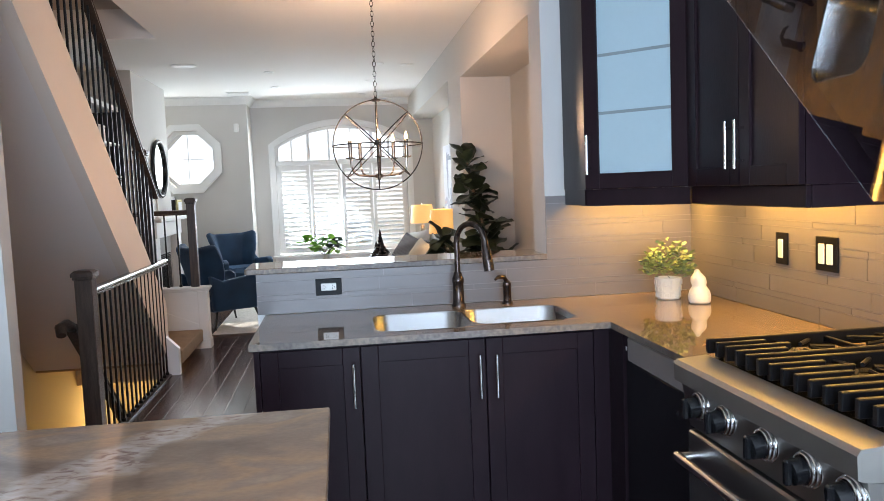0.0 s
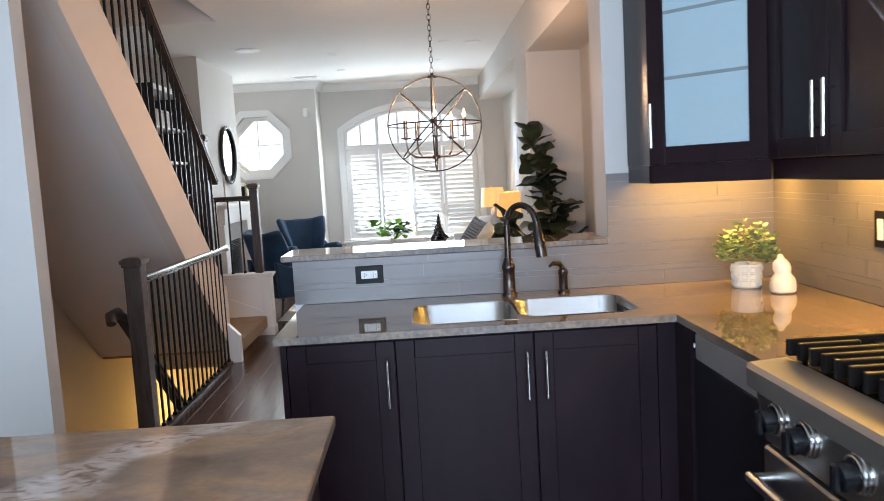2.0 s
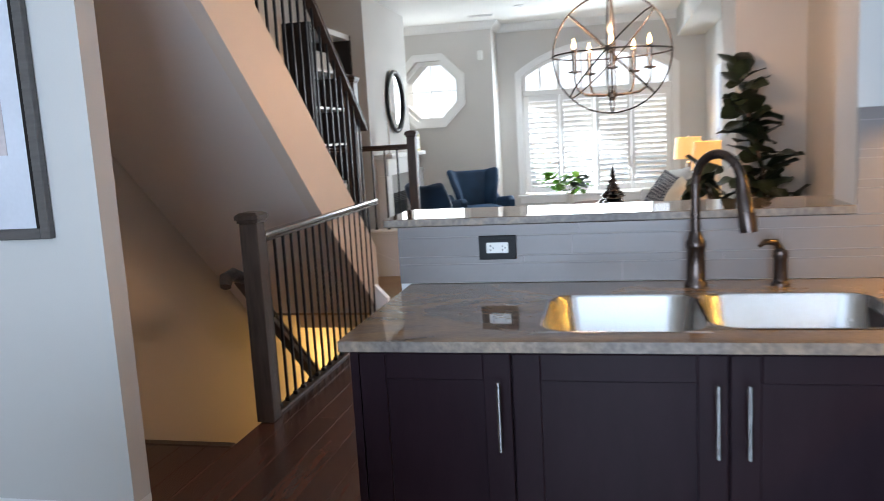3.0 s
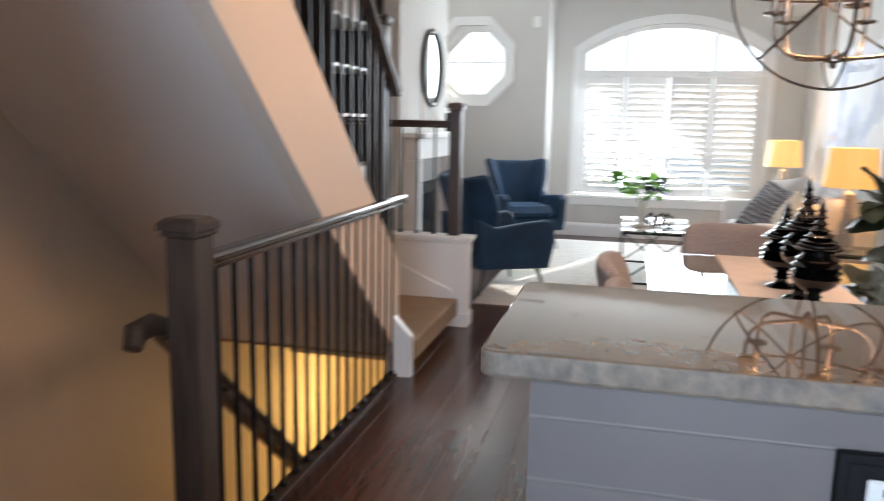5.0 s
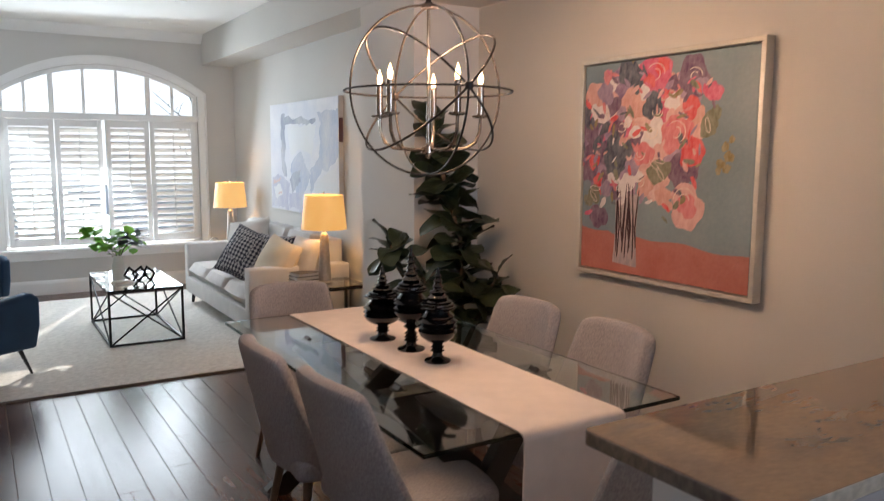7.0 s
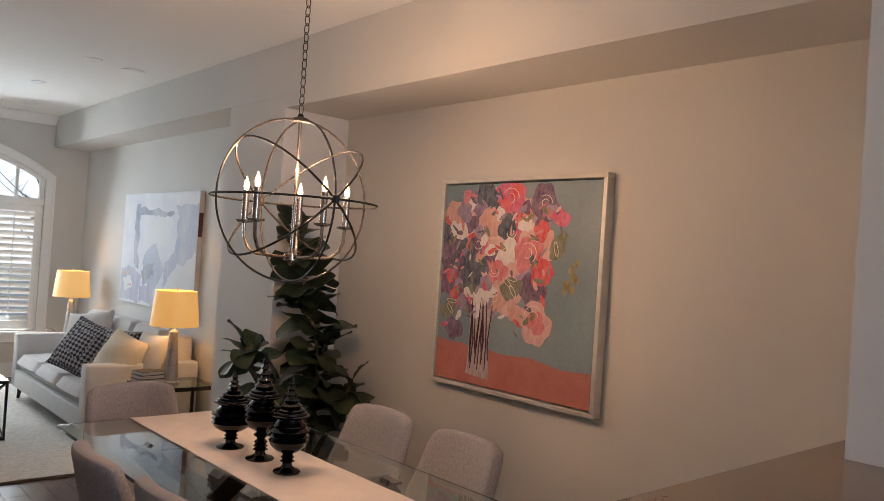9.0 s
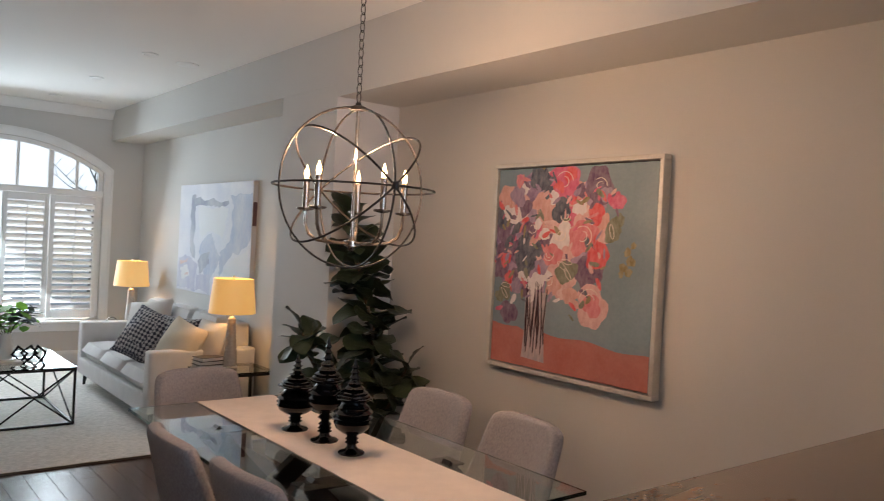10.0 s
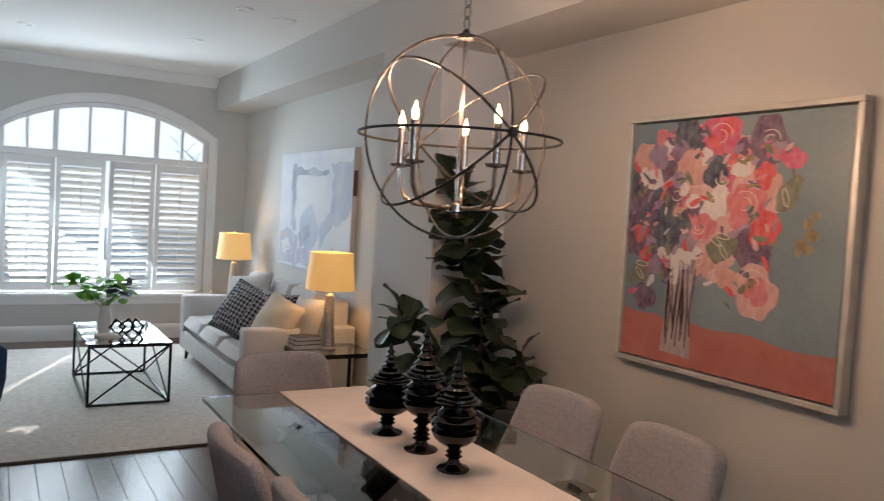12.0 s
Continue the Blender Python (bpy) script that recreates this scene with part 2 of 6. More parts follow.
def setting(name, bm, material, label="", category="", smooth=False):
    return tagged(part(name, bm, material, smooth=smooth), label, category, kind="structure")


# ---- the shell of the house ----
CEIL = 2.82
R, PIER, LIV = 1.98, 1.512, 1.87
# floors: one slab with a hole for the stairs down, boards on top further below
bm = bmesh.new()
box(bm, -1.09, 2.2, -5.6, 8.7, -0.25, -0.0035)
box(bm, -3.4, -1.09, -5.6, 0.83, -0.25, -0.012)
box(bm, -2.6, -1.09, 4.12, 8.7, -0.25, -0.012)
floor = setting("floor", bm, M_GAP, "dark stained hardwood strip floor with fine joints", "floor")

# ceiling, open over the stairs
bm = bmesh.new()
box(bm, -1.13, 2.2, -5.6, 8.7, CEIL, CEIL + 0.25)
box(bm, -3.4, -1.13, -5.6, 0.1, CEIL, CEIL + 0.25)
box(bm, -2.6, -1.13, 3.73, 8.7, CEIL, CEIL + 0.25)
setting("ceiling", bm, M_CEIL, "smooth white painted ceiling", "ceiling")
bm = bmesh.new()
box(bm, -2.4, -0.9, -0.1, 3.9, 5.2, 5.3)
setting("upper_ceiling", bm, M_CEIL, "white ceiling high over the stairs", "ceiling")
bm = bmesh.new()
box(bm, -1.129, -1.0, 0.0, 3.84, CEIL + 0.25, 5.2)
box(bm, -2.1, -1.129, 3.732, 3.84, CEIL + 0.25, 5.2)
box(bm, -2.1, -1.129, 0.0, 0.098, CEIL + 0.25, 5.2)
setting("wall_upper_stairs", bm, M_STAIRWALL, "beige painted walls of the upper stair hall", "wall")

# right side: party wall, bulkhead, pier and living room wall
bm = bmesh.new()
box(bm, R, 2.2, -5.6, 8.7, 0, CEIL)
setting("wall_east", bm, M_WALL, "warm grey painted wall of the kitchen and dining niche", "wall")
bm = bmesh.new()
box(bm, PIER, R - 0.001, 0.214, 3.60, 2.412, CEIL - 0.001)
box(bm, PIER, R - 0.001, 3.60, 8.528, 2.488, CEIL - 0.001)
setting("bulkhead", bm, M_WALL, "boxed painted bulkhead along the ceiling", "bulkhead")
bm = bmesh.new()
box(bm, PIER + 0.001, R - 0.001, 3.60, 4.34, 0, 2.487)
setting("pier", bm, M_WALL, "painted pier beside the dining niche", "pier")
bm = bmesh.new()
box(bm, LIV, R - 0.002, 4.341, 8.528, 0, 2.487)
setting("wall_living_east", bm, M_WALL, "light grey painted living room wall", "wall")

# kitchen stub wall over the end of the bar
bm = bmesh.new()
box(bm, 1.284, R - 0.001, 0.006, 0.212, 0, CEIL - 0.001)
setting("wall_stub_kitchen", bm, M_WALL, "short white painted wall at the end of the bar", "wall")

# front wall with the arched window
WX0, WX1, WZ0, WSP, WAP = -0.53, 1.446, 0.50, 2.13, 2.43


def arch(x0, x1, spring, apex, n=24):
    """Points along a flat arch, left to right."""
    half, rise = (x1 - x0) / 2, apex - spring
    rad = (half * half + rise * rise) / (2 * rise)
    cx, cz = (x0 + x1) / 2, apex - rad
    a = math.asin(half / rad)
    return [(cx + rad * math.sin(-a + 2 * a * k / n), cz + rad * math.cos(-a + 2 * a * k / n)) for k in range(n + 1)]


YF = 8.53
bm = bmesh.new()
box(bm, -0.86, WX0, YF, 8.75, 0, CEIL)
box(bm, WX1, 2.2, YF, 8.75, 0, CEIL)
box(bm, WX0, WX1, YF, 8.75, 0, WZ0)
prism(bm, arch(WX0, WX1, WSP, WAP) + [(WX1, CEIL), (WX0, CEIL)], "y", YF, 8.75)
setting("wall_front", bm, M_WALL, "light grey painted front wall with an arched window", "wall")

# octagon wall, half a metre nearer
OX, OZ, OA = -1.73, 1.97, 0.40
YO = 8.03
bm = bmesh.new()
box(bm, -2.6, OX - OA, YO, 8.75, 0, CEIL)
box(bm, OX + OA, -0.861, YO, 8.75, 0, CEIL)
box(bm, OX - OA, OX + OA, YO, 8.75, 0, OZ - OA)
box(bm, OX - OA, OX + OA, YO, 8.75, OZ + OA, CEIL)
k = OA * math.tan(math.pi / 8)
for sx in (-1, 1):
    for sz in (-1, 1):
        prism(bm, [(OX + sx * OA, OZ + sz * k), (OX + sx * OA, OZ + sz * OA), (OX + sx * k, OZ + sz * OA)], "y", YO, 8.75)
setting("wall_octagon", bm, M_WALL, "light grey painted wall with an octagonal window", "wall")

# left side: alcoves and chimney breast
bm = bmesh.new()
box(bm, -2.6, -2.28, 4.12, YO - 0.001, 0, CEIL)
setting("wall_living_west", bm, M_WALL, "light grey painted wall behind the shelves", "wall")
bm = bmesh.new()
box(bm, -2.279, -1.78, 5.42, 7.05, 0, CEIL - 0.001)
setting("chimney_breast", bm, M_WALL, "white painted chimney breast", "chimney breast")
bm = bmesh.new()
box(bm, -2.4, -2.1, -5.6, 4.119, -2.8, 5.2)
setting("wall_stairs", bm, M_STAIRWALL, "beige painted wall beside the stairs", "wall")
# kitchen left stub and closing walls
bm = bmesh.new()
box(bm, -3.4, -0.992, -0.055, 0.042, 0, CEIL - 0.001)
setting("wall_kitchen_west", bm, M_WALL, "white painted wall end beside the stairs down", "wall")
bm = bmesh.new()
box(bm, -3.6, -3.4, -5.6, 0.4, 0, CEIL)
setting("wall_west", bm, M_WALL, "plain painted wall", "wall")
# unseen back wall, left open where the sky fill stands
bm = bmesh.new()
box(bm, -3.6, -1.3, -5.75, -5.6, 0, CEIL)
box(bm, 1.7, 2.2, -5.75, -5.6, 0, CEIL)
box(bm, -1.3, 1.7, -5.75, -5.6, 2.4, CEIL)
setting("wall_back", bm, M_WALL, "plain unseen wall with an assumed wide door opening", "wall")
# lower stair hall
bm = bmesh.new()
box(bm, -2.1, -0.9, 5.3, 5.4, -2.8, -0.26)
box(bm, -1.088, -0.95, 0.7, 5.3, -2.8, -0.251)
box(bm, -2.1, -1.089, 0.6, 0.72, -2.8, -0.251)
box(bm, -2.4, -2.101, 4.1195, 5.4, -2.8, -0.252)
setting("wall_lower_hall", bm, M_STAIRWALL, "yellow lit wall of the lower stair hall", "wall")
bm = bmesh.new()
box(bm, -2.1, -1.09, 0.6, 5.4, -2.9, -2.8)
setting("floor_lower", bm, M_CARPET, "carpeted floor of the lower hall", "floor")
bm = bmesh.new()
box(bm, -2.1, -1.09, 4.0, 5.4, -0.26, -0.251)
box(bm, -2.1, -1.09, 4.0, 4.118, -0.251, 0.17)
setting("header_lower", bm, M_STAIRWALL, "beige edge over the lower stairs", "header")

# ground outside
bm = bmesh.new()
box(bm, -200, 200, 8.8, 400, -0.9, -0.8)
box(bm, -200, 200, -400, -5.8, -0.9, -0.8)
setting("ground", bm, mat("pale_pavement", (0.62, 0.62, 0.60), 0.9, var=0.12, scale=0.4), "pale ground outside the windows", "ground")
# Added glowing sheet: makes the view through the windows white and overexposed.
setting("backdrop", boxm(-90, 90, 58, 58.2, -0.8, 24), glow("overexposed_distance", (0.95, 0.97, 1.0), 1.0), "plain glowing backdrop for the overexposed distance beyond the street", "backdrop")

# ---- trim and windows ----


def sweep_mould(bm, path, profile):
    """A moulding along a level line of corners; profile pairs are (out to the left of the way, up)."""
    rings = []
    for i, p in enumerate(path):
        p = Vector(p)
        d0 = (p - Vector(path[i - 1])).normalized() if i else None
        d1 = (Vector(path[i + 1]) - p).normalized() if i + 1 < len(path) else None
        d0, d1 = d0 or d1, d1 or d0
        n0, n1 = Vector((-d0.y, d0.x, 0)), Vector((-d1.y, d1.x, 0))
        n = (n0 + n1).normalized()
        n = n / max(0.3, n.dot(n0))
        rings.append([bm.verts.new(p + n * o + Vector((0, 0, u))) for o, u in profile])
    k = len(profile)
    for a, b in zip(rings, rings[1:]):
        for j in range(k):
            bm.faces.new((a[j], b[j], b[(j + 1) % k], a[(j + 1) % k]))
    bm.faces.new(rings[0])
    bm.faces.new(rings[-1][::-1])
    bmesh.ops.recalc_face_normals(bm, faces=bm.faces)
    return bm


CROWN = [(0.0, -0.10), (0.012, -0.10), (0.018, -0.085), (0.05, -0.055), (0.075, -0.028), (0.085, -0.012), (0.095, -0.010), (0.095, -0.001), (0.0, -0.001)]
BASE = [(0.0, 0.0), (0.016, 0.0), (0.016, 0.12), (0.011, 0.14), (0.004, 0.155), (0.0, 0.155)]
g = 0.0012
setting("crown_moulding", sweep_mould(bmesh.new(), [(PIER - g, YF - g, CEIL), (-0.86 + g, YF - g, CEIL), (-0.86 + g, YO - g, CEIL), (-2.27, YO - g, CEIL)], CROWN), M_TRIM, "white crown moulding", "moulding")
setting("baseboard", sweep_mould(bmesh.new(), [(LIV - g, 4.35, 0), (LIV - g, YF - g, 0), (-0.86 + g, YF - g, 0), (-0.86 + g, YO - g, 0), (-2.27, YO - g, 0)], BASE), M_TRIM, "tall white baseboard", "baseboard")
setting("baseboard_niche", sweep_mould(bmesh.new(), [(R - g, 0.216, 0), (R - g, 3.599, 0), (PIER - 0.001 - g, 3.599, 0)], BASE), M_TRIM, "tall white baseboard in the dining niche", "baseboard")

setting("baseboard_kitchen", sweep_mould(bmesh.new(), [(-0.992 + g, 0.042, 0), (-0.992 + g, -0.055 - g, 0), (-3.39, -0.055 - g, 0)], [(-o, u) for o, u in BASE]), M_TRIM, "white baseboard round the wall end", "baseboard")
M_PANE = glass("window_pane", (0.97, 0.99, 1.0), 0.0, 1.1)


def arch_ring(bm, x0, x1, z0, sp, ap, w, y0, y1):
    """A frame of width w round an arched opening, its legs down to z0."""
    inner = [(x0, z0)] + arch(x0, x1, sp, ap) + [(x1, z0)]
    outer = [(x0 - w, z0)] + arch(x0 - w, x1 + w, sp + w * 0.35, ap + w) + [(x1 + w, z0)]
    n = len(inner)
    vs = [[bm.verts.new((p[0], y, p[1])) for p in ring] for ring in (inner, outer) for y in (y0, y1)]
    i0, i1, o0, o1 = vs
    for k in range(n - 1):
        for a, b in ((i0, o0), (o0, o1), (o1, i1), (i1, i0)):
            bm.faces.new((a[k], a[k + 1], b[k + 1], b[k]))
    for k in (0, n - 1):
        bm.faces.new((i0[k], o0[k], o1[k], i1[k]))
    bmesh.ops.recalc_face_normals(bm, faces=bm.faces)
    return bm


win = thing("window_1", pose(0, 0, 0), "arched white window with plantation shutters in the front wall", "window")
win["kind"] = "structure"
part("casing", arch_ring(bmesh.new(), WX0 - 0.004, WX1 + 0.004, WZ0 - 0.01, WSP, WAP + 0.004, 0.082, YF - 0.032, YF - 0.001), M_TRIM, win, smooth=True)
part("casing_bead", arch_ring(bmesh.new(), WX0 - 0.072, WX1 + 0.072, WZ0 - 0.01, WSP + 0.026, WAP + 0.072, 0.022, YF - 0.045, YF - 0.033), M_TRIM, win, smooth=True)
part("window_frame", arch_ring(bmesh.new(), WX0 + 0.045, WX1 - 0.045, WZ0 + 0.02, WSP - 0.015, WAP - 0.045, 0.044, YF + 0.02, YF + 0.07), M_TRIM, win, smooth=True)
part("window_sill", boxm(WX0 - 0.11, WX1 + 0.11, YF - 0.075, YF + 0.05, WZ0 - 0.045, WZ0 - 0.011, 0.006), M_TRIM, win)
part("apron", boxm(WX0 - 0.08, WX1 + 0.08, YF - 0.022, YF - 0.001, WZ0 - 0.13, WZ0 - 0.046, 0.004), M_TRIM, win)
part("transom", boxm(WX0 + 0.002, WX1 - 0.002, YF - 0.02, YF + 0.075, 1.845, 1.915, 0.006), M_TRIM, win)
for x in (-0.29, -0.04, 0.27, 0.60, 0.92, 1.18):
    wide = 0.05 if x in (-0.04, 0.92) else 0.028
    top = [z for a, z in arch(WX0, WX1, WSP, WAP, 60) if abs(a - x) < 0.03][0]
    part("muntin", boxm(x - wide / 2, x + wide / 2, YF + 0.03, YF + 0.06, 1.916, top - 0.03), M_TRIM, win)
o = part("pane", prism(bmesh.new(), [(WX0 + 0.03, WZ0 + 0.02)] + arch(WX0 + 0.03, WX1 - 0.03, WSP - 0.01, WAP - 0.03) + [(WX1 - 0.03, WZ0 + 0.02)], "y", YF + 0.085, YF + 0.089), M_PANE, win)
o.visible_shadow = False
EDGE = [WX0 + 0.03, -0.03, 0.438, 0.915, WX1 - 0.03]


def shutter(x0, x1, z0, z1, slats, tilt):
    """One hinged louvred shutter, with its slats half open."""
    t = thing("shutter", pose(x0, YF - 0.005, z0), "white louvred shutter half open in the arched window", "shutter", "shutters in the window")
    w, hgt = x1 - x0 - 0.006, z1 - z0
    for a, b in ((0, 0.048), (w - 0.048, w)):
        part("stile", boxm(a, b, -0.014, 0.014, 0, hgt, 0.003), M_TRIM, t)
    for a, b in ((0, 0.085), (hgt - 0.075, hgt)):
        part("rail", boxm(0.0485, w - 0.0485, -0.013, 0.013, a, b, 0.002), M_TRIM, t)
    sl = bmesh.new()
    lathe(sl, [(0.001, 0.0), (0.0315, 0.0005), (0.0315, w - 0.098), (0.001, w - 0.0975)], 10)
    bmesh.ops.scale(sl, vec=(1, 0.16, 1), verts=sl.verts)
    bmesh.ops.rotate(sl, cent=(0, 0, 0), matrix=Matrix.Rotation(radians(90), 3, "Y"), verts=sl.verts)
    bmesh.ops.rotate(sl, cent=(0, 0, 0), matrix=Matrix.Rotation(radians(90), 3, "X"), verts=sl.verts)
    first = None
    step = (hgt - 0.16) / slats
    for k in range(slats):
        if first is None:
            ob = first = part("slat", sl, M_TRIM, t, smooth=True)
        else:
            ob = new("slat", first.data)
            ob.parent = t
        ob.matrix_local = pose(0.049, 0, 0.085 + step * (k + 0.5), 90 + tilt + random.uniform(-1.5, 1.5))
    part("tilt_rod", boxm(w / 2 - 0.005, w / 2 + 0.005, -0.040, -0.032, 0.12, hgt - 0.11), M_TRIM, t)
    return t


for k in range(4):
    sh = shutter(EDGE[k] + 0.003, EDGE[k + 1], 0.515, 1.842, 17, 36)
    if k == 2:  # stands a little ajar on its right hinge
        turn = pose(EDGE[3], YF - 0.02, 0.515, 0, 0, 13) @ pose(-EDGE[3], -(YF - 0.02), -0.515)
        sh.matrix_world = turn @ sh.matrix_world
        sh["label"] = "white louvred shutter standing slightly ajar in the arched window"

oct_ = thing("window_2", pose(OX, YO, OZ), "white octagonal window in the front wall", "window")
oct_["kind"] = "structure"


def octa(r, off=0.0):
    return [(r / math.cos(math.pi / 8) * math.cos(math.pi / 8 + math.pi / 4 * k), r / math.cos(math.pi / 8) * math.sin(math.pi / 8 + math.pi / 4 * k)) for k in range(8)]


def octa_ring(r0, r1, y0, y1):
    bm = bmesh.new()
    vs = [[bm.verts.new((p[0], y, p[1])) for p in octa(r)] for r in (r0, r1) for y in (y0, y1)]
    a, b, c, d = vs
    for k in range(8):
        j = (k + 1) % 8
        for p, q in ((a, c), (c, d), (d, b), (b, a)):
            bm.faces.new((p[k], p[j], q[j], q[k]))
    bmesh.ops.recalc_face_normals(bm, faces=bm.faces)
    return bm


part("casing", octa_ring(0.398, 0.485, -0.03, -0.001), M_TRIM, oct_)
part("casing_bead", octa_ring(0.462, 0.485, -0.045, -0.031), M_TRIM, oct_)
part("window_frame", octa_ring(0.35, 0.397, 0.10, 0.16), M_TRIM, oct_)
part("muntin", boxm(-0.005, 0.005, 0.12, 0.14, -0.36, 0.36), M_TRIM, oct_)
part("muntin", boxm(-0.36, 0.36, 0.121, 0.139, -0.005, 0.005), M_TRIM, oct_)
o = part("pane", prism(bmesh.new(), octa(0.38), "y", 0.165, 0.169), M_PANE, oct_)
o.visible_shadow = False

# a bare tree in the street
bark = mat("grey_bark", (0.30, 0.28, 0.26), 0.9, var=0.3, scale=10, bump=0.5, bscale=30)
tree = thing("tree", pose(6.0, 27, -0.8), "bare street tree with thin grey branches", "tree")
part("trunk", tube(bmesh.new(), [(0, 0, 0), (0.05, 0, 1.4), (0, 0.05, 2.6), (0.1, 0, 4.2), (0.0, 0, 6.2)], [0.16, 0.13, 0.11, 0.07, 0.02], 10), bark, tree, smooth=True)
rg = random.Random(4)
bm = bmesh.new()
for k in range(34):
    z = rg.uniform(1.8, 5.6)
    a = rg.uniform(0, 6.28)
    ln = rg.uniform(0.9, 2.3)
    p = [Vector((0.04, 0, z))]
    for s in range(5):
        a += rg.uniform(-0.35, 0.35)
        p.append(p[-1] + Vector((math.cos(a) * ln / 5, math.sin(a) * ln / 5, ln / 5 * rg.uniform(0.3, 1.0))))
    tube(bm, p, [0.04, 0.03, 0.022, 0.016, 0.011, 0.005], 5)
    for s in (2, 3, 4):
        q = p[s] + Vector((rg.uniform(-0.5, 0.5), rg.uniform(-0.5, 0.5), rg.uniform(0.1, 0.5)))
        tube(bm, [p[s], (p[s] + q) / 2 + Vector((0, 0, 0.04)), q], [0.012, 0.008, 0.003], 4)
part("branches", bm, bark, tree, smooth=True)

# ---- kitchen ----


def handle(parent, x, y, z0, z1, axis="y", out=-1):
    """A bar pull, upright, standing off a door face."""
    bm = bmesh.new()
    off = 0.032 * out
    if axis == "y":
        tube(bm, [(x, y + off, z0), (x, y + off, z1)], 0.006, 10)
        for z in (z0 + 0.025, z1 - 0.025):
            tube(bm, [(x, y, z), (x, y + off, z)], 0.0045, 8)
    else:
        tube(bm, [(x + off, y, z0), (x + off, y, z1)], 0.006, 10)
        for z in (z0 + 0.025, z1 - 0.025):
            tube(bm, [(x, y, z), (x + off, y, z)], 0.0045, 8)
    return part("handle", bm, M_CHROME, parent, "brushed steel bar handle", smooth=True)


def shaker(parent, w, h, m, panel=None, stile=0.062):
    """A framed door in its own plane: x across, z up, face at -y."""
    bm = bmesh.new()
    box(bm, 0, stile, -0.020, 0, 0, h, 0.002)
    box(bm, w - stile, w, -0.020, 0, 0, h, 0.002)
    box(bm, stile, w - stile, -0.0196, 0, 0, stile, 0.002)
    box(bm, stile, w - stile, -0.0196, 0, h - stile, h, 0.002)
    if panel is None:
        box(bm, stile - 0.002, w - stile + 0.002, -0.011, -0.002, stile - 0.002, h - stile + 0.002)
    d = part("door", bm, M_ESP, parent)
    d.matrix_local = m
    if panel:
        part("glass_panel", boxm(stile - 0.002, w - stile + 0.002, -0.010, -0.005, stile - 0.002, h - stile + 0.002), panel, d, "frosted glass panel")
    return d


# base cabinets of the peninsula
def base_unit(x0, x1, doors, label, split=None):
    t = thing("base_cabinet", pose(x0, -0.60, 0), label, "cabinet", "kitchen base cabinets")
    w = x1 - x0
    if doors == 1:
        part("body", boxm(0.001, w - 0.001, 0, 0.597, 0.10, 0.884), M_ESP, t)
    else:  # open above for the sink bowls
        part("body", boxm(0.001, w - 0.001, 0, 0.597, 0.10, 0.69), M_ESP, t)
        part("side", boxm(0.001, 0.045, 0, 0.597, 0.6905, 0.884), M_ESP, t)
        part("side", boxm(w - 0.038, w - 0.001, 0, 0.597, 0.6905, 0.884), M_ESP, t)
        part("front_rail", boxm(0.0455, w - 0.0385, 0, 0.009, 0.6905, 0.884), M_ESP, t)
        part("back_rail", boxm(0.0455, w - 0.0385, 0.45, 0.597, 0.6905, 0.884), M_ESP, t)
    part("toe_kick", boxm(0.002, w - 0.002, 0.06, 0.07, 0.0, 0.099), M_BLACK, t)
    cuts = [0, w] if doors == 1 else [0, split - x0, w]
    for k in range(doors):
        dw = cuts[k + 1] - cuts[k]
        d = shaker(t, dw - 0.004, 0.765, pose(cuts[k] + 0.002, -0.001, 0.105))
        right = doors == 1 or k == 0
        handle(d, dw - 0.028 if right else 0.034, -0.020, 0.55, 0.71)
    return t


base_unit(0.060, 0.415, 1, "narrow dark espresso base cabinet with a shaker door")
base_unit(0.415, 1.285, 2, "wide dark espresso sink cabinet with two shaker doors", 0.873)
fil = thing("corner_filler", pose(1.285, -0.60, 0), "dark espresso corner post between the cabinets", "cabinet")
part("panel", boxm(0.001, 0.06, -0.018, 0.59, 0.10, 0.884), M_ESP, fil)
part("side", boxm(0.0605, 0.68, -0.16, 0.59, 0.10, 0.884), M_ESP, fil)
end = thing("cabinet_end_panel", pose(0.040, -0.62, 0), "dark espresso end panel of the peninsula", "panel")
part("panel", boxm(0, 0.0195, 0, 0.617, 0.0, 0.884), M_ESP, end)

# worktop with a cut-out for the two bowls
SX0, SXM, SX1, SY0, SY1 = 0.475, 0.845, 1.262, -0.585, -0.195


def rounded(x0, x1, y0, y1, r, n=6):
    pts = []
    for cx, cy, a in ((x1 - r, y0 + r, -90), (x1 - r, y1 - r, 0), (x0 + r, y1 - r, 90), (x0 + r, y0 + r, 180)):
        pts += [(cx + r * math.cos(radians(a + 90 * k / n)), cy + r * math.sin(radians(a + 90 * k / n))) for k in range(n + 1)]
    return pts


top = thing("worktop", pose(0, 0, 0), "polished grey brown granite kitchen worktop with veins", "worktop")
bm = bmesh.new()
gx, gy = [0.030, SX0, SX1, 1.335, R - 0.001], [-1.368, -0.668, SY0, SY1, -0.001]
gv = {}
for i in range(4):
    for j in range(4):
        if (i == 1 and j == 2) or (j == 0 and i < 3):
            continue
        q = [(i, j), (i + 1, j), (i + 1, j + 1), (i, j + 1)]
        for c in q:
            if c not in gv:
                gv[c] = bm.verts.new((gx[c[0]], gy[c[1]], 0.910))
        bm.faces.new([gv[c] for c in q])
down = bmesh.ops.extrude_face_region(bm, geom=list(bm.faces))
for v in down["geom"]:
    if isinstance(v, bmesh.types.BMVert):
        v.co.z = 0.886
bmesh.ops.recalc_face_normals(bm, faces=bm.faces)
rough_sides(part("slab", bm, M_STONE, top))


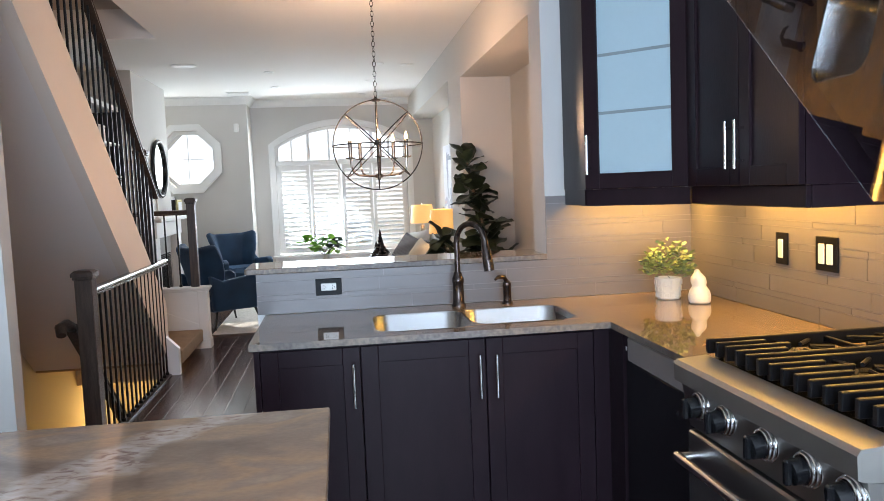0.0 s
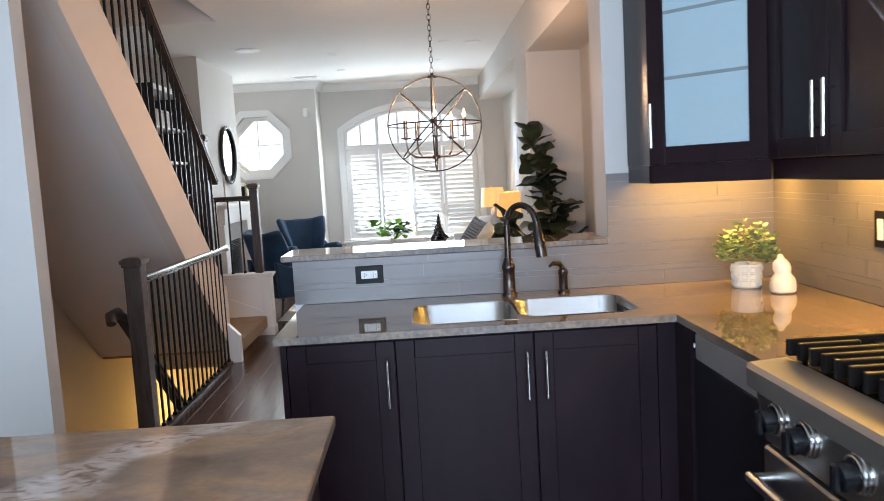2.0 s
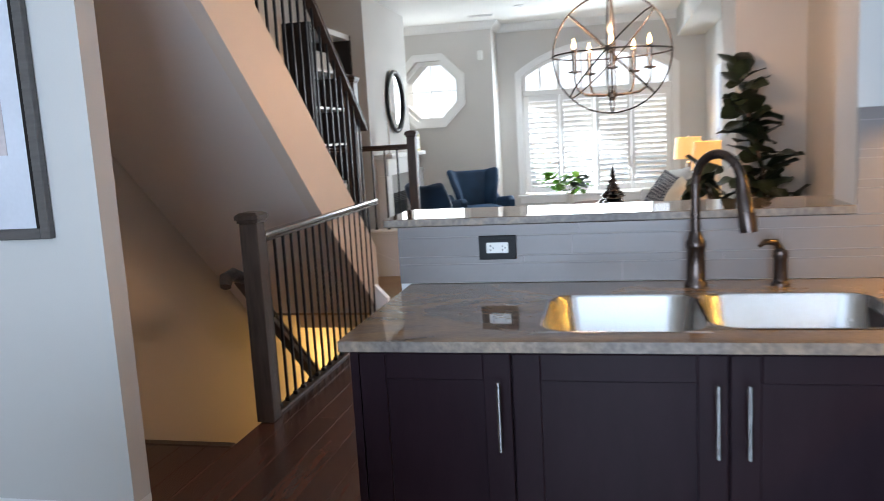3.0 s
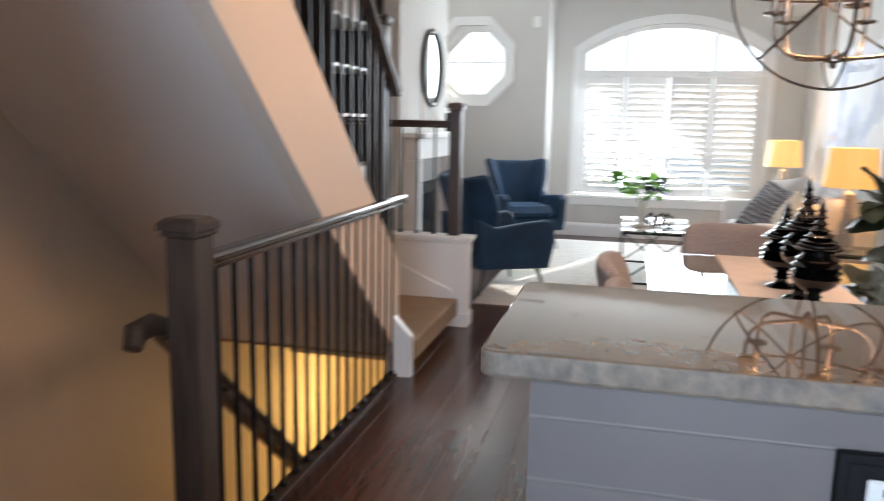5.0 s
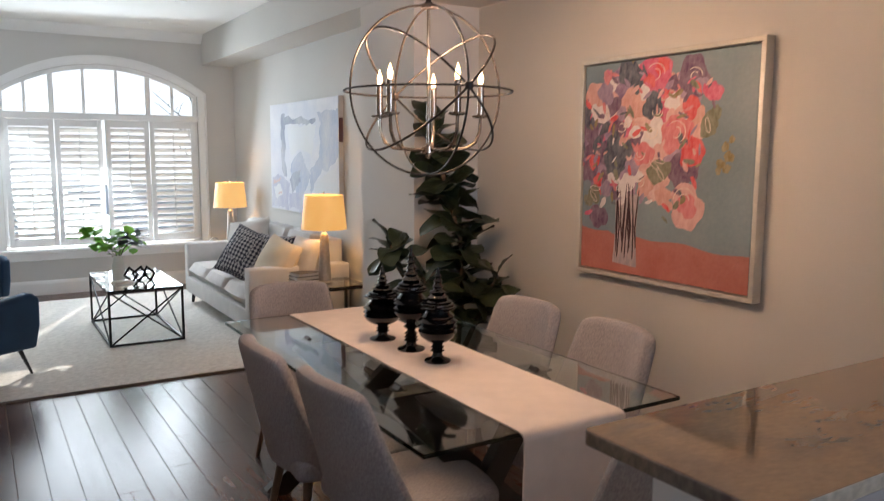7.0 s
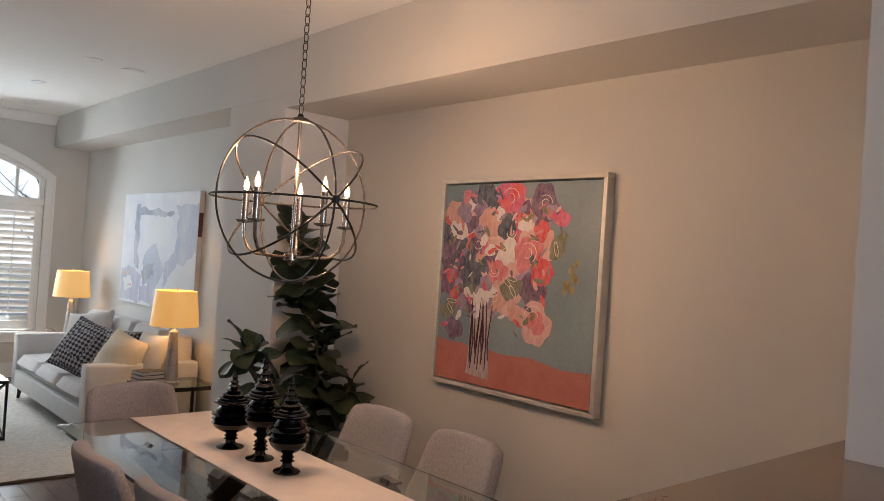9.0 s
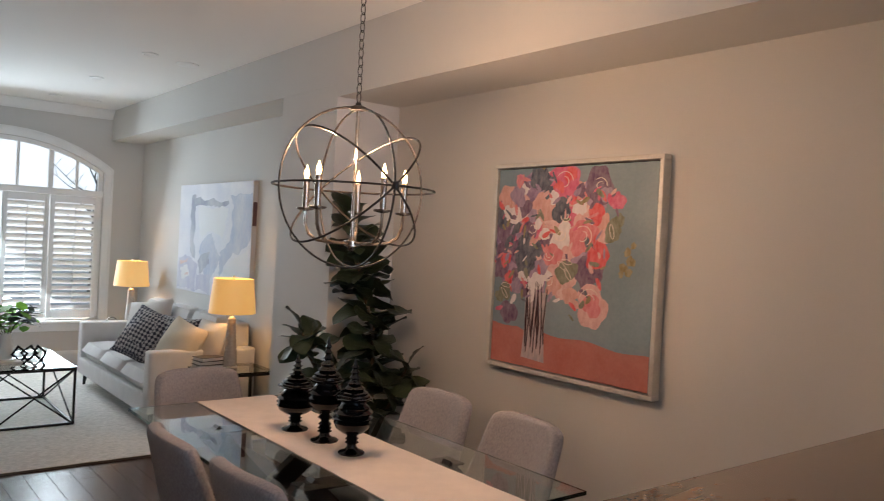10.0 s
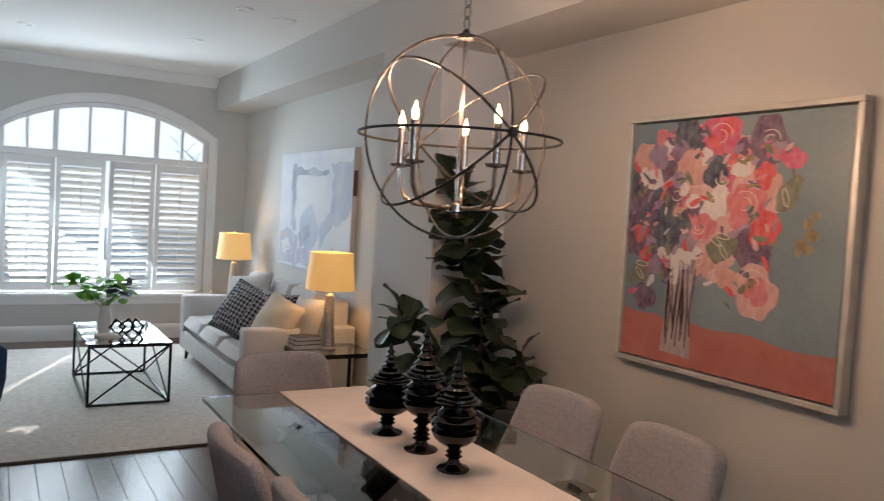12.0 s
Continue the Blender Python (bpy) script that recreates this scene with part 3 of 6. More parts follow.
def bowl(x0, x1, y0, y1, depth):
    """An undermount steel bowl with a flat rim and rounded corners."""
    bm = bmesh.new()
    loops = []
    for ins, z, r in ((-0.004, 0.9112, 0.075), (0.003, 0.9112, 0.07), (0.006, 0.905, 0.068), (0.024, 0.91 - depth * 0.8, 0.06), (0.05, 0.91 - depth, 0.05)):
        loops.append([bm.verts.new((*p, z)) for p in rounded(x0 + ins, x1 - ins, y0 + ins, y1 - ins, r)])
    n = len(loops[0])
    for a, b in zip(loops, loops[1:]):
        for k in range(n):
            bm.faces.new((a[k], a[(k + 1) % n], b[(k + 1) % n], b[k]))
    bm.faces.new(loops[-1])
    return bm


M_BASIN = mat("satin_basin_steel", (0.44, 0.43, 0.42), 0.25, metal=1.0, var=0.04, scale=10)
sink = thing("sink", pose(0, 0, 0), "double bowl brushed steel sink set in the worktop", "sink")
part("bowl", bowl(SX0, SXM, SY0, SY1, 0.20), M_BASIN, sink, smooth=True)
part("bowl", bowl(SXM, SX1, SY0 + 0.03, SY1, 0.20), M_BASIN, sink, smooth=True)
part("deck", boxm(SXM, SX1, SY0, SY0 + 0.027, 0.887, 0.9095), M_STONE, sink, "granite strip in front of the smaller bowl")
for x0, x1, y0 in ((SX0, SXM, SY0), (SXM, SX1, SY0 + 0.03)):
    ring4 = rounded(x0 + 0.001, x1 - 0.001, y0 + 0.001, SY1 - 0.001, 0.068)
    for k, corner in enumerate(((x1, y0), (x1, SY1), (x0, SY1), (x0, y0))):
        part("rim_corner", prism(bmesh.new(), ring4[7 * k:7 * k + 7] + [corner], "z", 0.8875, 0.9118), M_STONE, sink, "rounded granite corner of the cut-out")
for cx in ((SX0 + SXM) / 2, (SXM + SX1) / 2):
    part("drain", lathe(bmesh.new(), [(0.045, 0.711), (0.045, 0.714), (0.030, 0.7145), (0.028, 0.712), (0.002, 0.712)], 20, cx, -0.38), M_CHROME, sink, smooth=True)

tap = thing("faucet", pose(0.862, -0.085, 0.910), "tall dark bronze pull-down kitchen faucet", "faucet")
part("body", lathe(bmesh.new(), [(0.031, 0), (0.031, 0.008), (0.025, 0.016), (0.0235, 0.10), (0.0265, 0.108), (0.0265, 0.122), (0.021, 0.130), (0.016, 0.150)], 20), M_BRONZE, tap, smooth=True)
pts = [(0, 0, 0.14), (0, 0, 0.26)] + [(0.050 * (1 - math.cos(a)), -0.060 * (1 - math.cos(a)), 0.280 + 0.080 * math.sin(a)) for a in np.linspace(0, math.pi * 0.97, 14)]
part("spout", tube(bmesh.new(), pts, 0.0125, 12), M_BRONZE, tap, smooth=True)
e = Vector(pts[-1])
part("spray_head", tube(bmesh.new(), [e + Vector((0, 0, 0.01)), e + Vector((0.003, -0.004, -0.03)), e + Vector((0.004, -0.005, -0.036)), e + Vector((0.012, -0.013, -0.105)), e + Vector((0.014, -0.015, -0.125))], [0.0145, 0.0165, 0.0195, 0.0225, 0.021], 14), M_BRONZE, tap, smooth=True)
soap = thing("soap_dispenser", pose(1.078, -0.085, 0.910), "small dark bronze soap dispenser beside the faucet", "soap dispenser")
part("body", lathe(bmesh.new(), [(0.024, 0), (0.024, 0.006), (0.018, 0.012), (0.0175, 0.07), (0.020, 0.076), (0.018, 0.092), (0.008, 0.10)], 18), M_BRONZE, soap, smooth=True)
part("nozzle", tube(bmesh.new(), [(0, 0, 0.095), (-0.015, -0.012, 0.118), (-0.045, -0.03, 0.122), (-0.06, -0.04, 0.112)], [0.010, 0.010, 0.008, 0.005], 10), M_BRONZE, soap, smooth=True)

# half wall and raised bar
bm = boxm(-0.003, 1.283, 0.006, 0.212, 0.0, 1.085)
setting("half_wall", bm, M_TRIM, "low white painted wall under the bar", "wall")
bar = thing("bar_top", pose(0, 0, 0), "raised polished granite bar top on the half wall", "bar top")
bm = bmesh.new()
BX, BY0, BY1 = -0.050, -0.008, 0.310
c = [(BX + 0.014 * (1 - math.cos(a)), BY0 + 0.014 * (1 - math.sin(a))) for a in np.linspace(0, math.pi / 2, 6)]
c2 = [(BX + 0.014 * (1 - math.sin(a)), BY1 - 0.014 * (1 - math.cos(a))) for a in np.linspace(0, math.pi / 2, 6)]
prism(bm, c + [(1.283, BY0), (1.283, 0.214), (1.60, 0.214), (1.60, BY1)] + c2, "z", 1.086, 1.110)
bmesh.ops.bevel(bm, geom=[e for e in bm.edges if abs(e.verts[0].co.z - e.verts[1].co.z) < 1e-6 and e.verts[0].co.y + e.verts[1].co.y < 0.7], offset=0.003, segments=2, affect="EDGES", profile=0.5)
rough_sides(part("slab", bm, M_BARSTONE, bar))
for x in (0.05, 0.62, 1.2):
    part("bracket", boxm(x, x + 0.04, 0.213, 0.29, 1.072, 1.0855), M_WHITE, bar, "white steel bracket under the bar")

# island
isl = thing("island", pose(0, 0, 0), "kitchen island with a polished granite top", "island")
rough_sides(part("slab", boxm(-0.75, 0.318, -2.75, -1.515, 0.886, 0.910, 0.003), M_ISLANDSTONE, isl))
part("body", boxm(-0.70, 0.28, -2.7, -1.56, 0.0, 0.885), M_ESP, isl)

# wall cabinets
M_FROST = mat("frosted_glass", (0.40, 0.53, 0.585), 0.4, var=0.03, scale=2)
uc = thing("wall_cabinet", pose(1.374, 0, 1.36), "dark espresso diagonal corner cabinet with a frosted glass door", "cabinet", "kitchen wall cabinets")
part("body", prism(bmesh.new(), [(0, -0.002), (0, -0.310), (0.304, -0.614), (0.604, -0.614), (0.604, -0.002)], "z", 0.035, 1.15), M_ESP, uc)
d = shaker(uc, 0.424, 1.11, pose(0.003, -0.3145, 0.036, 0, 0, -45), M_FROST)
# Strips on the opaque pane paint the shade of shelves behind it.
M_SHELFSHADE = mat("shelf_shadow", (0.22, 0.27, 0.29), 0.5)
for z in (0.295, 0.522, 0.76):
    part("shelf_shade", boxm(0.063, 0.361, -0.0115, -0.0102, z, z + 0.012), M_SHELFSHADE, d, "dark strip on the frosted glass for a shelf's shade")
handle(d, 0.026, -0.020, 0.06, 0.215)
part("light_rail", prism(bmesh.new(), [(0, -0.310), (0.304, -0.614), (0.318, -0.600), (0.014, -0.296)], "z", -0.032, 0.0345), M_ESP, uc)
part("light_rail", boxm(0, 0.018, -0.290, -0.012, -0.032, 0.0345), M_ESP, uc)
uc2 = thing("wall_cabinet", pose(1.68, 0, 1.36), "dark espresso wall cabinet with two shaker doors", "cabinet", "kitchen wall cabinets")
part("body", boxm(0.001, 0.297, -1.332, -0.616, 0.035, 1.15), M_ESP, uc2)
for k, (a, b) in enumerate(((-0.640, -1.002), (-1.004, -1.332))):
    dd = shaker(uc2, a - b - 0.002, 1.11, pose(0, a, 0.036, 0, 0, -90))
    handle(dd, (a - b) - 0.030 if k == 0 else 0.028, -0.020, 0.055, 0.210)
part("filler", boxm(-0.016, 0, -0.639, -0.6165, 0.036, 1.146), M_ESP, uc2)
part("light_rail", boxm(0.002, 0.02, -1.330, -0.616, -0.032, 0.0345, 0.003), M_ESP, uc2)
part("light_rail", boxm(0.021, 0.297, -1.330, -1.312, -0.032, 0.0345, 0.003), M_ESP, uc2)

# slanted hood: a sheet of mirror-like smoked glass leaning into the room over a dark housing
M_HOOD = mat("black_glass", (0.004, 0.004, 0.005), 0.04, var=0.05, spec=1.0, coat=1.0)
M_SMOKED = glass("smoked_glass", (0.50, 0.51, 0.53), 0.0, 2.2)
hood = thing("range_hood", pose(1.98, -1.75, 0), "slanted smoked glass range hood with a dark housing", "range hood")
o = part("glass_front", prism(bmesh.new(), [(-0.110, 1.345), (-0.600, 1.977), (-0.607, 1.972), (-0.117, 1.340)], "y", -0.385, 0.385), M_SMOKED, hood, "leaning smoked glass sheet")
o.visible_shadow = False
part("housing", prism(bmesh.new(), [(-0.002, 1.40), (-0.090, 1.40), (-0.300, 1.67), (-0.300, 2.30), (-0.002, 2.30)], "y", -0.36, 0.36), M_BLACK, hood)
part("chimney", boxm(-0.26, -0.002, -0.16, 0.16, 2.301, CEIL - 0.001), M_BLACK, hood)

# dishwasher
dw = thing("dishwasher", pose(1.352, -0.766, 0), "black dishwasher with a steel control strip", "dishwasher")
part("body", boxm(0.02, 0.62, -0.598, -0.004, 0.10, 0.884), M_BLACK, dw)
part("door", boxm(0.0, 0.019, -0.596, -0.006, 0.11, 0.79, 0.004), M_BLACK, dw)
part("control_panel", boxm(-0.008, 0.019, -0.590, -0.040, 0.795, 0.878, 0.004), mat("satin_control_strip", (0.55, 0.54, 0.53), 0.45, metal=0.85, var=0.04, scale=12), dw, "satin steel control strip")
part("badge", boxm(-0.010, -0.0085, -0.04, -0.03, 0.83, 0.845), M_WHITE, dw)

# gas range
M_WARMSTEEL = mat("satin_range_steel", (0.36, 0.345, 0.32), 0.50, metal=1.0, var=0.05, scale=12)
rng = thing("gas_range", pose(1.284, -1.750, 0), "steel gas range with black grates and chrome ringed knobs", "range")
part("body", boxm(0.05, 0.747, -0.378, 0.378, 0.06, 0.90), M_STEEL, rng)
part("bullnose", prism(bmesh.new(), [(-0.010, 0.868), (-0.022, 0.873), (-0.024, 0.918), (-0.016, 0.930), (0.072, 0.936), (0.072, 0.86)], "y", -0.38, 0.38), M_WARMSTEEL, rng)
part("cooktop", boxm(0.073, 0.747, -0.378, 0.378, 0.901, 0.926, 0.004), M_BLACK, rng)
part("control_panel", prism(bmesh.new(), [(-0.002, 0.867), (0.049, 0.859), (0.049, 0.74), (0.022, 0.74)], "y", -0.379, 0.379), M_STEEL, rng)
part("oven_door", boxm(0.012, 0.049, -0.375, 0.375, 0.17, 0.732, 0.006), M_STEEL, rng)
part("window", boxm(0.008, 0.0115, -0.25, 0.25, 0.30, 0.56), M_HOOD, rng)
part("oven_handle", tube(bmesh.new(), [(-0.045, -0.32, 0.678), (-0.045, 0.32, 0.678)], 0.013, 12), M_CHROME, rng, smooth=True)
for y in (-0.31, 0.31):
    part("handle_bracket", tube(bmesh.new(), [(0.012, y, 0.678), (-0.045, y, 0.678)], 0.012, 10), M_CHROME, rng, smooth=True)
for y in (0.262, 0.136, -0.048, -0.202, -0.338):
    kb = part("knob", tube(bmesh.new(), [(-0.016, y, 0.828), (-0.042, y, 0.824)], [0.028, 0.026], 20), M_BLACK, rng, "black knob", smooth=True)
    part("grip", boxm(-0.056, -0.040, y - 0.008, y + 0.008, 0.798, 0.852, 0.004), M_BLACK, kb)
    for a, r in ((0.004, 0.036), (-0.005, 0.034), (-0.013, 0.031)):
        ring = [(a, y + r * math.cos(q), 0.829 + r * math.sin(q)) for q in np.linspace(0, 2 * math.pi, 24, endpoint=False)]
        part("bezel", tube(bmesh.new(), ring, 0.0045, 8, True), M_CHROME, kb, "chrome ring", smooth=True)


def grate(y0, y1, x0, x1):
    """A cast iron grate: rim, legs and fingers round two burners."""
    bm = bmesh.new()
    z0, z1, b = 0.955, 0.972, 0.006
    for x in (x0, (x0 + x1) / 2, x1):
        box(bm, x - b, x + b, y0, y1, z0, z1, 0.002)
    for y in (y0 + b, y1 - b):
        box(bm, x0, x1, y - b, y + b, z0 - 0.001, z1 - 0.001, 0.002)
    cy = (y0 + y1) / 2
    for cx in ((3 * x0 + x1) / 4, (x0 + 3 * x1) / 4):
        for k in range(8):
            a = math.pi / 4 * k
            p = Vector((cx + 0.035 * math.cos(a), cy + 0.035 * math.sin(a), 0.972))
            far = 0.105 if k % 2 == 0 else 0.135
            q = Vector((cx + far * math.cos(a), cy + far * math.sin(a), 0.966))
            tube(bm, [p, q], 0.006, 6)
    for x in (x0, x1):
        for y in (y0 + b, cy, y1 - b):
            box(bm, x - b, x + b, y - b, y + b, 0.9265, z0)
    return bm


for k in range(3):
    y0 = -0.37 + 0.247 * k
    part("grate", grate(y0 + 0.003, y0 + 0.244, 0.105, 0.72), M_MATTEBLACK, rng, "black cast iron grate")
    for cx in (0.281, 0.574):
        part("burner", lathe(bmesh.new(), [(0.045, 0.9265), (0.045, 0.938), (0.035, 0.944), (0.033, 0.950), (0.005, 0.952)], 20, cx, y0 + 0.1235), M_MATTEBLACK, rng, smooth=True)
# slim fingers along the front edge of the grates
for k in range(15):
    y = -0.36 + 0.0514 * k
    far = 0.69 if k % 5 in (0, 4) else (0.205, 0.245, 0.205)[k % 5 - 1]
    part("grate_finger", boxm(0.064, far, y - 0.0075, y + 0.0075, 0.944, 0.984, 0.002), M_MATTEBLACK, rng, "square black grate bar")

# outlets and switches
def outlet(m, wide, rockers, label, cat):
    t = thing("wall_plate", m, label, cat)
    part("plate", boxm(-wide / 2, wide / 2, -0.007, 0, -0.036, 0.036, 0.002), M_MATTEBLACK, t)
    part("frame_line", boxm(-wide / 2 + 0.010, wide / 2 - 0.010, -0.0085, -0.0075, -0.027, 0.027), M_MATTEBLACK, t)
    return t


ot = outlet(pose(0.305, -0.0042, 1.018), 0.112, 0, "black wall plate with a white double outlet", "outlet")
rc = part("receptacle", boxm(-0.033, 0.033, -0.0125, -0.009, -0.016, 0.016, 0.002), M_WHITE, ot, "white outlet insert")
for x in (-0.020, 0.016):
    for dx, dz in ((0, 0.006), (0, -0.006), (0.008, 0)):
        part("slot", boxm(x + dx - 0.001, x + dx + 0.001, -0.0132, -0.0128, dz - 0.003, dz + 0.003), M_BLACK, rc)
for y, n in ((-0.748, 1), (-1.010, 2)):
    wd = 0.075 if n == 1 else 0.118
    sw = thing("light_switch", pose(1.9685, y, 1.156, 0, 0, -90), "black wall plate with white rocker switches", "switch", "switches on the tiles")
    part("plate", boxm(-wd / 2, wd / 2, -0.007, 0, -0.058, 0.058, 0.002), M_MATTEBLACK, sw)
    for k in range(n):
        cx = 0 if n == 1 else (-0.022 if k == 0 else 0.022)
        part("rocker", boxm(cx - 0.016, cx + 0.016, -0.012, -0.0075, -0.034, 0.034, 0.003), M_WHITE, sw, "white rocker")

# plant pot and ceramic figure on the worktop
M_CER = mat("white_ceramic", (0.76, 0.74, 0.70), 0.4, var=0.04, scale=20, bump=0.25, bscale=70)
M_LEAFY = mat("yellow_green_leaves", (0.15, 0.23, 0.06), 0.5, var=0.4, scale=14, per=0.35, color2=(0.36, 0.44, 0.20))
M_BLUELEAF = mat("grey_green_leaves", (0.13, 0.19, 0.13), 0.5, var=0.3, scale=14, per=0.3)
pp = thing("potted_plant", pose(1.762, -0.215, 0.910), "small yellow green plant in a white carved pot", "plant")
part("pot", lathe(bmesh.new(), [(0.046, 0), (0.050, 0.004), (0.056, 0.088), (0.057, 0.092), (0.050, 0.092), (0.048, 0.08)], 28), M_CER, pp, smooth=True)
bm = bmesh.new()
for j in range(3):
    for k in range(12):
        a = 2 * math.pi * k / 12
        r = 0.0515 + 0.0028 * j
        c0 = Vector((r * math.cos(a), r * math.sin(a), 0.018 + 0.027 * j))
        tx = Vector((-math.sin(a), math.cos(a), 0))
        loop = [c0 + tx * 0.0095 * u + Vector((0, 0, 0.0095 * v)) for u, v in ((-1, -1), (1, -1), (1, 1), (-1, 1))]
        tube(bm, loop, 0.0016, 4, True)
part("relief", bm, M_CER, pp, smooth=True)


def leaf_clump(seed, count, spread, top, size):
    rr = random.Random(seed)
    bm = bmesh.new()
    for k in range(count):
        a, q = rr.uniform(0, 6.28), math.sqrt(rr.random())
        c0 = Vector((spread * q * math.cos(a), spread * q * math.sin(a), 0.09 + (top - 0.09) * rr.uniform(0.1, 1) * (1.15 - 0.5 * q * q)))
        d = Vector((math.cos(a), math.sin(a), rr.uniform(-0.2, 0.9))).normalized()
        s = d.cross(Vector((rr.uniform(-1, 1), rr.uniform(-1, 1), 1))).normalized()
        z = s.cross(d)
        L, W = size * rr.uniform(0.7, 1.3), size * rr.uniform(0.35, 0.5)
        v = [bm.verts.new(c0 + d * L * t + s * W * w + z * 0.25 * L * b) for t, w, b in ((0, 0, 0), (0.35, 1, 0.12), (0.75, 0.8, 0.05), (1, 0, -0.12), (0.75, -0.8, 0.05), (0.35, -1, 0.12), (0.5, 0, 0))]
        for i in range(6):
            bm.faces.new((v[6], v[i], v[(i + 1) % 6]))
    return bm


part("foliage", leaf_clump(3, 420, 0.100, 0.235, 0.021), M_LEAFY, pp, smooth=True)
part("foliage", leaf_clump(5, 150, 0.108, 0.20, 0.020), M_BLUELEAF, pp, "blue green leaves", smooth=True)
# turned body with a smaller head, like a sitting rabbit
fg = thing("ceramic_figure", pose(1.822, -0.385, 0.910), "small white ceramic rabbit-like ornament", "ornament")
bm = lathe(bmesh.new(), [(0.036, 0), (0.044, 0.006), (0.046, 0.03), (0.041, 0.052), (0.031, 0.066), (0.028, 0.073), (0.032, 0.088), (0.030, 0.106), (0.021, 0.118), (0.013, 0.126), (0.011, 0.136), (0.003, 0.142)], 22)
for v in bm.verts:
    v.co.x += -0.010 * max(0, v.co.z - 0.06) / 0.08
part("body", bm, M_CER, fg, smooth=True)

# picture on the kitchen wall end
M_GREYFRAME = mat("grey_wood_frame", (0.105, 0.095, 0.090), 0.5, var=0.2, scale=8, stretch=(1, 1, 8))
M_PAPER = mat("pale_print", (0.66, 0.68, 0.74), 0.6, var=0.08, scale=3)
pc = thing("framed_picture", pose(-1.165, -0.056, 1.092), "framed pale print in a grey wood frame on the wall", "picture")
part("frame", boxm(-0.035, 0, -0.03, -0.001, 0, 1.1, 0.003), M_GREYFRAME, pc)
part("frame", boxm(-0.70, -0.665, -0.03, -0.001, 0, 1.1, 0.003), M_GREYFRAME, pc)
part("frame", boxm(-0.6648, -0.0352, -0.03, -0.001, 0, 0.035, 0.003), M_GREYFRAME, pc)
part("frame", boxm(-0.6648, -0.0352, -0.03, -0.001, 1.065, 1.1, 0.003), M_GREYFRAME, pc)
part("inner_frame", boxm(-0.05, -0.036, -0.024, -0.001, 0.036, 1.064), M_BLACK, pc, "thin dark inner frame")
part("print", boxm(-0.664, -0.036, -0.016, -0.008, 0.036, 1.064), M_PAPER, pc)
part("image", boxm(-0.56, -0.13, -0.018, -0.0165, 0.28, 0.85), mat("pinkish_print", (0.55, 0.48, 0.48), 0.6, var=0.25, scale=6), pc, "pale pink image")

# warm strips under the wall cabinets, and one under the hood for its lamp
for m, sx, sy, pw in ((pose(1.68, -0.15, 1.382), 0.5, 0.03, 5.4), (pose(1.86, -0.92, 1.382, 0, 0, 90), 0.7, 0.03, 6.8), (pose(1.76, -1.75, 1.32, 0, 0, 90), 0.72, 0.08, 6.4)):
    lamp("warm_strip_light", "AREA", m, pw, (1.0, 0.56, 0.12), sx, sy)

# ---- stairs ----
st = thing("staircase", pose(0, 0, 0), "carpeted stairs up with white skirting and beige side", "staircase")
TOPA, SL = (2.65, 0.972), -0.865
RISE, RUN = 0.187, 0.216


def on_top(y):
    return TOPA[1] + SL * (y - TOPA[0])


part("side_band", prism(bmesh.new(), [(3.10, on_top(3.10)), (3.10, 0.075), (2.04, 0.972), (0.0, 2.74), (0.0, 3.27)], "x", -1.14, -1.062), M_BAND, st, "beige painted outer string")
part("soffit", prism(bmesh.new(), [(3.08, 0.08), (3.08, 0.11), (0.0, 2.775), (0.0, 2.745)], "x", -2.098, -1.1405), mat("grey_soffit_paint", (0.74, 0.68, 0.645), 0.8, var=0.02, scale=2), st, "grey painted sloping underside")
# three steps up from the room, then the long flight
for k, x in enumerate((-0.955, -1.42, -1.75)):
    part("step", boxm(-2.098, x, 3.062, 4.048, 0.075 + RISE * k * 0.9, RISE * (k + 1), 0.012, 2), M_CARPET, st, "tan carpeted step")
for k in range(13):
    y = 3.06 - RUN * k
    part("step", boxm(-2.098, -1.141, y - RUN - 0.02, y, 0.565 + RISE * k - 0.06, 0.565 + RISE * (k + 1) - 0.03, 0.012, 2), M_CARPET, st, "tan carpeted step")
part("skirt_end", prism(bmesh.new(), [(-1.112, 0.0), (-0.968, 0.0), (-0.968, 0.215), (-1.09, 0.345), (-1.112, 0.345)], "y", 3.0, 3.06), M_TRIM, st, "white skirting end")

# low panelled wall beside the steps with its post and rail
pl = thing("panelled_knee_wall", pose(0, 0, 0), "white panelled knee wall beside the first steps", "knee wall")
part("core", boxm(-2.09, -0.905, 4.056, 4.115, 0.0, 0.545), M_TRIM, pl)
part("end_post", boxm(-0.985, -0.897, 4.05, 4.175, 0.0, 0.545, 0.003), M_TRIM, pl)
part("cap", boxm(-2.09, -0.872, 4.03, 4.195, 0.563, 0.587, 0.006, 2), M_TRIM, pl)
part("cap_mould", boxm(-2.09, -0.884, 4.04, 4.185, 0.546, 0.5625, 0.004), M_TRIM, pl)
part("base", boxm(-0.99, -0.887, 4.041, 4.185, 0.0, 0.09, 0.004), M_TRIM, pl)
part("skirt_line", prism(bmesh.new(), [(-0.99, 0.20), (-1.70, 0.50), (-1.70, 0.54), (-0.99, 0.235)], "y", 4.047, 4.0555), M_TRIM, pl, "sloping white skirting")


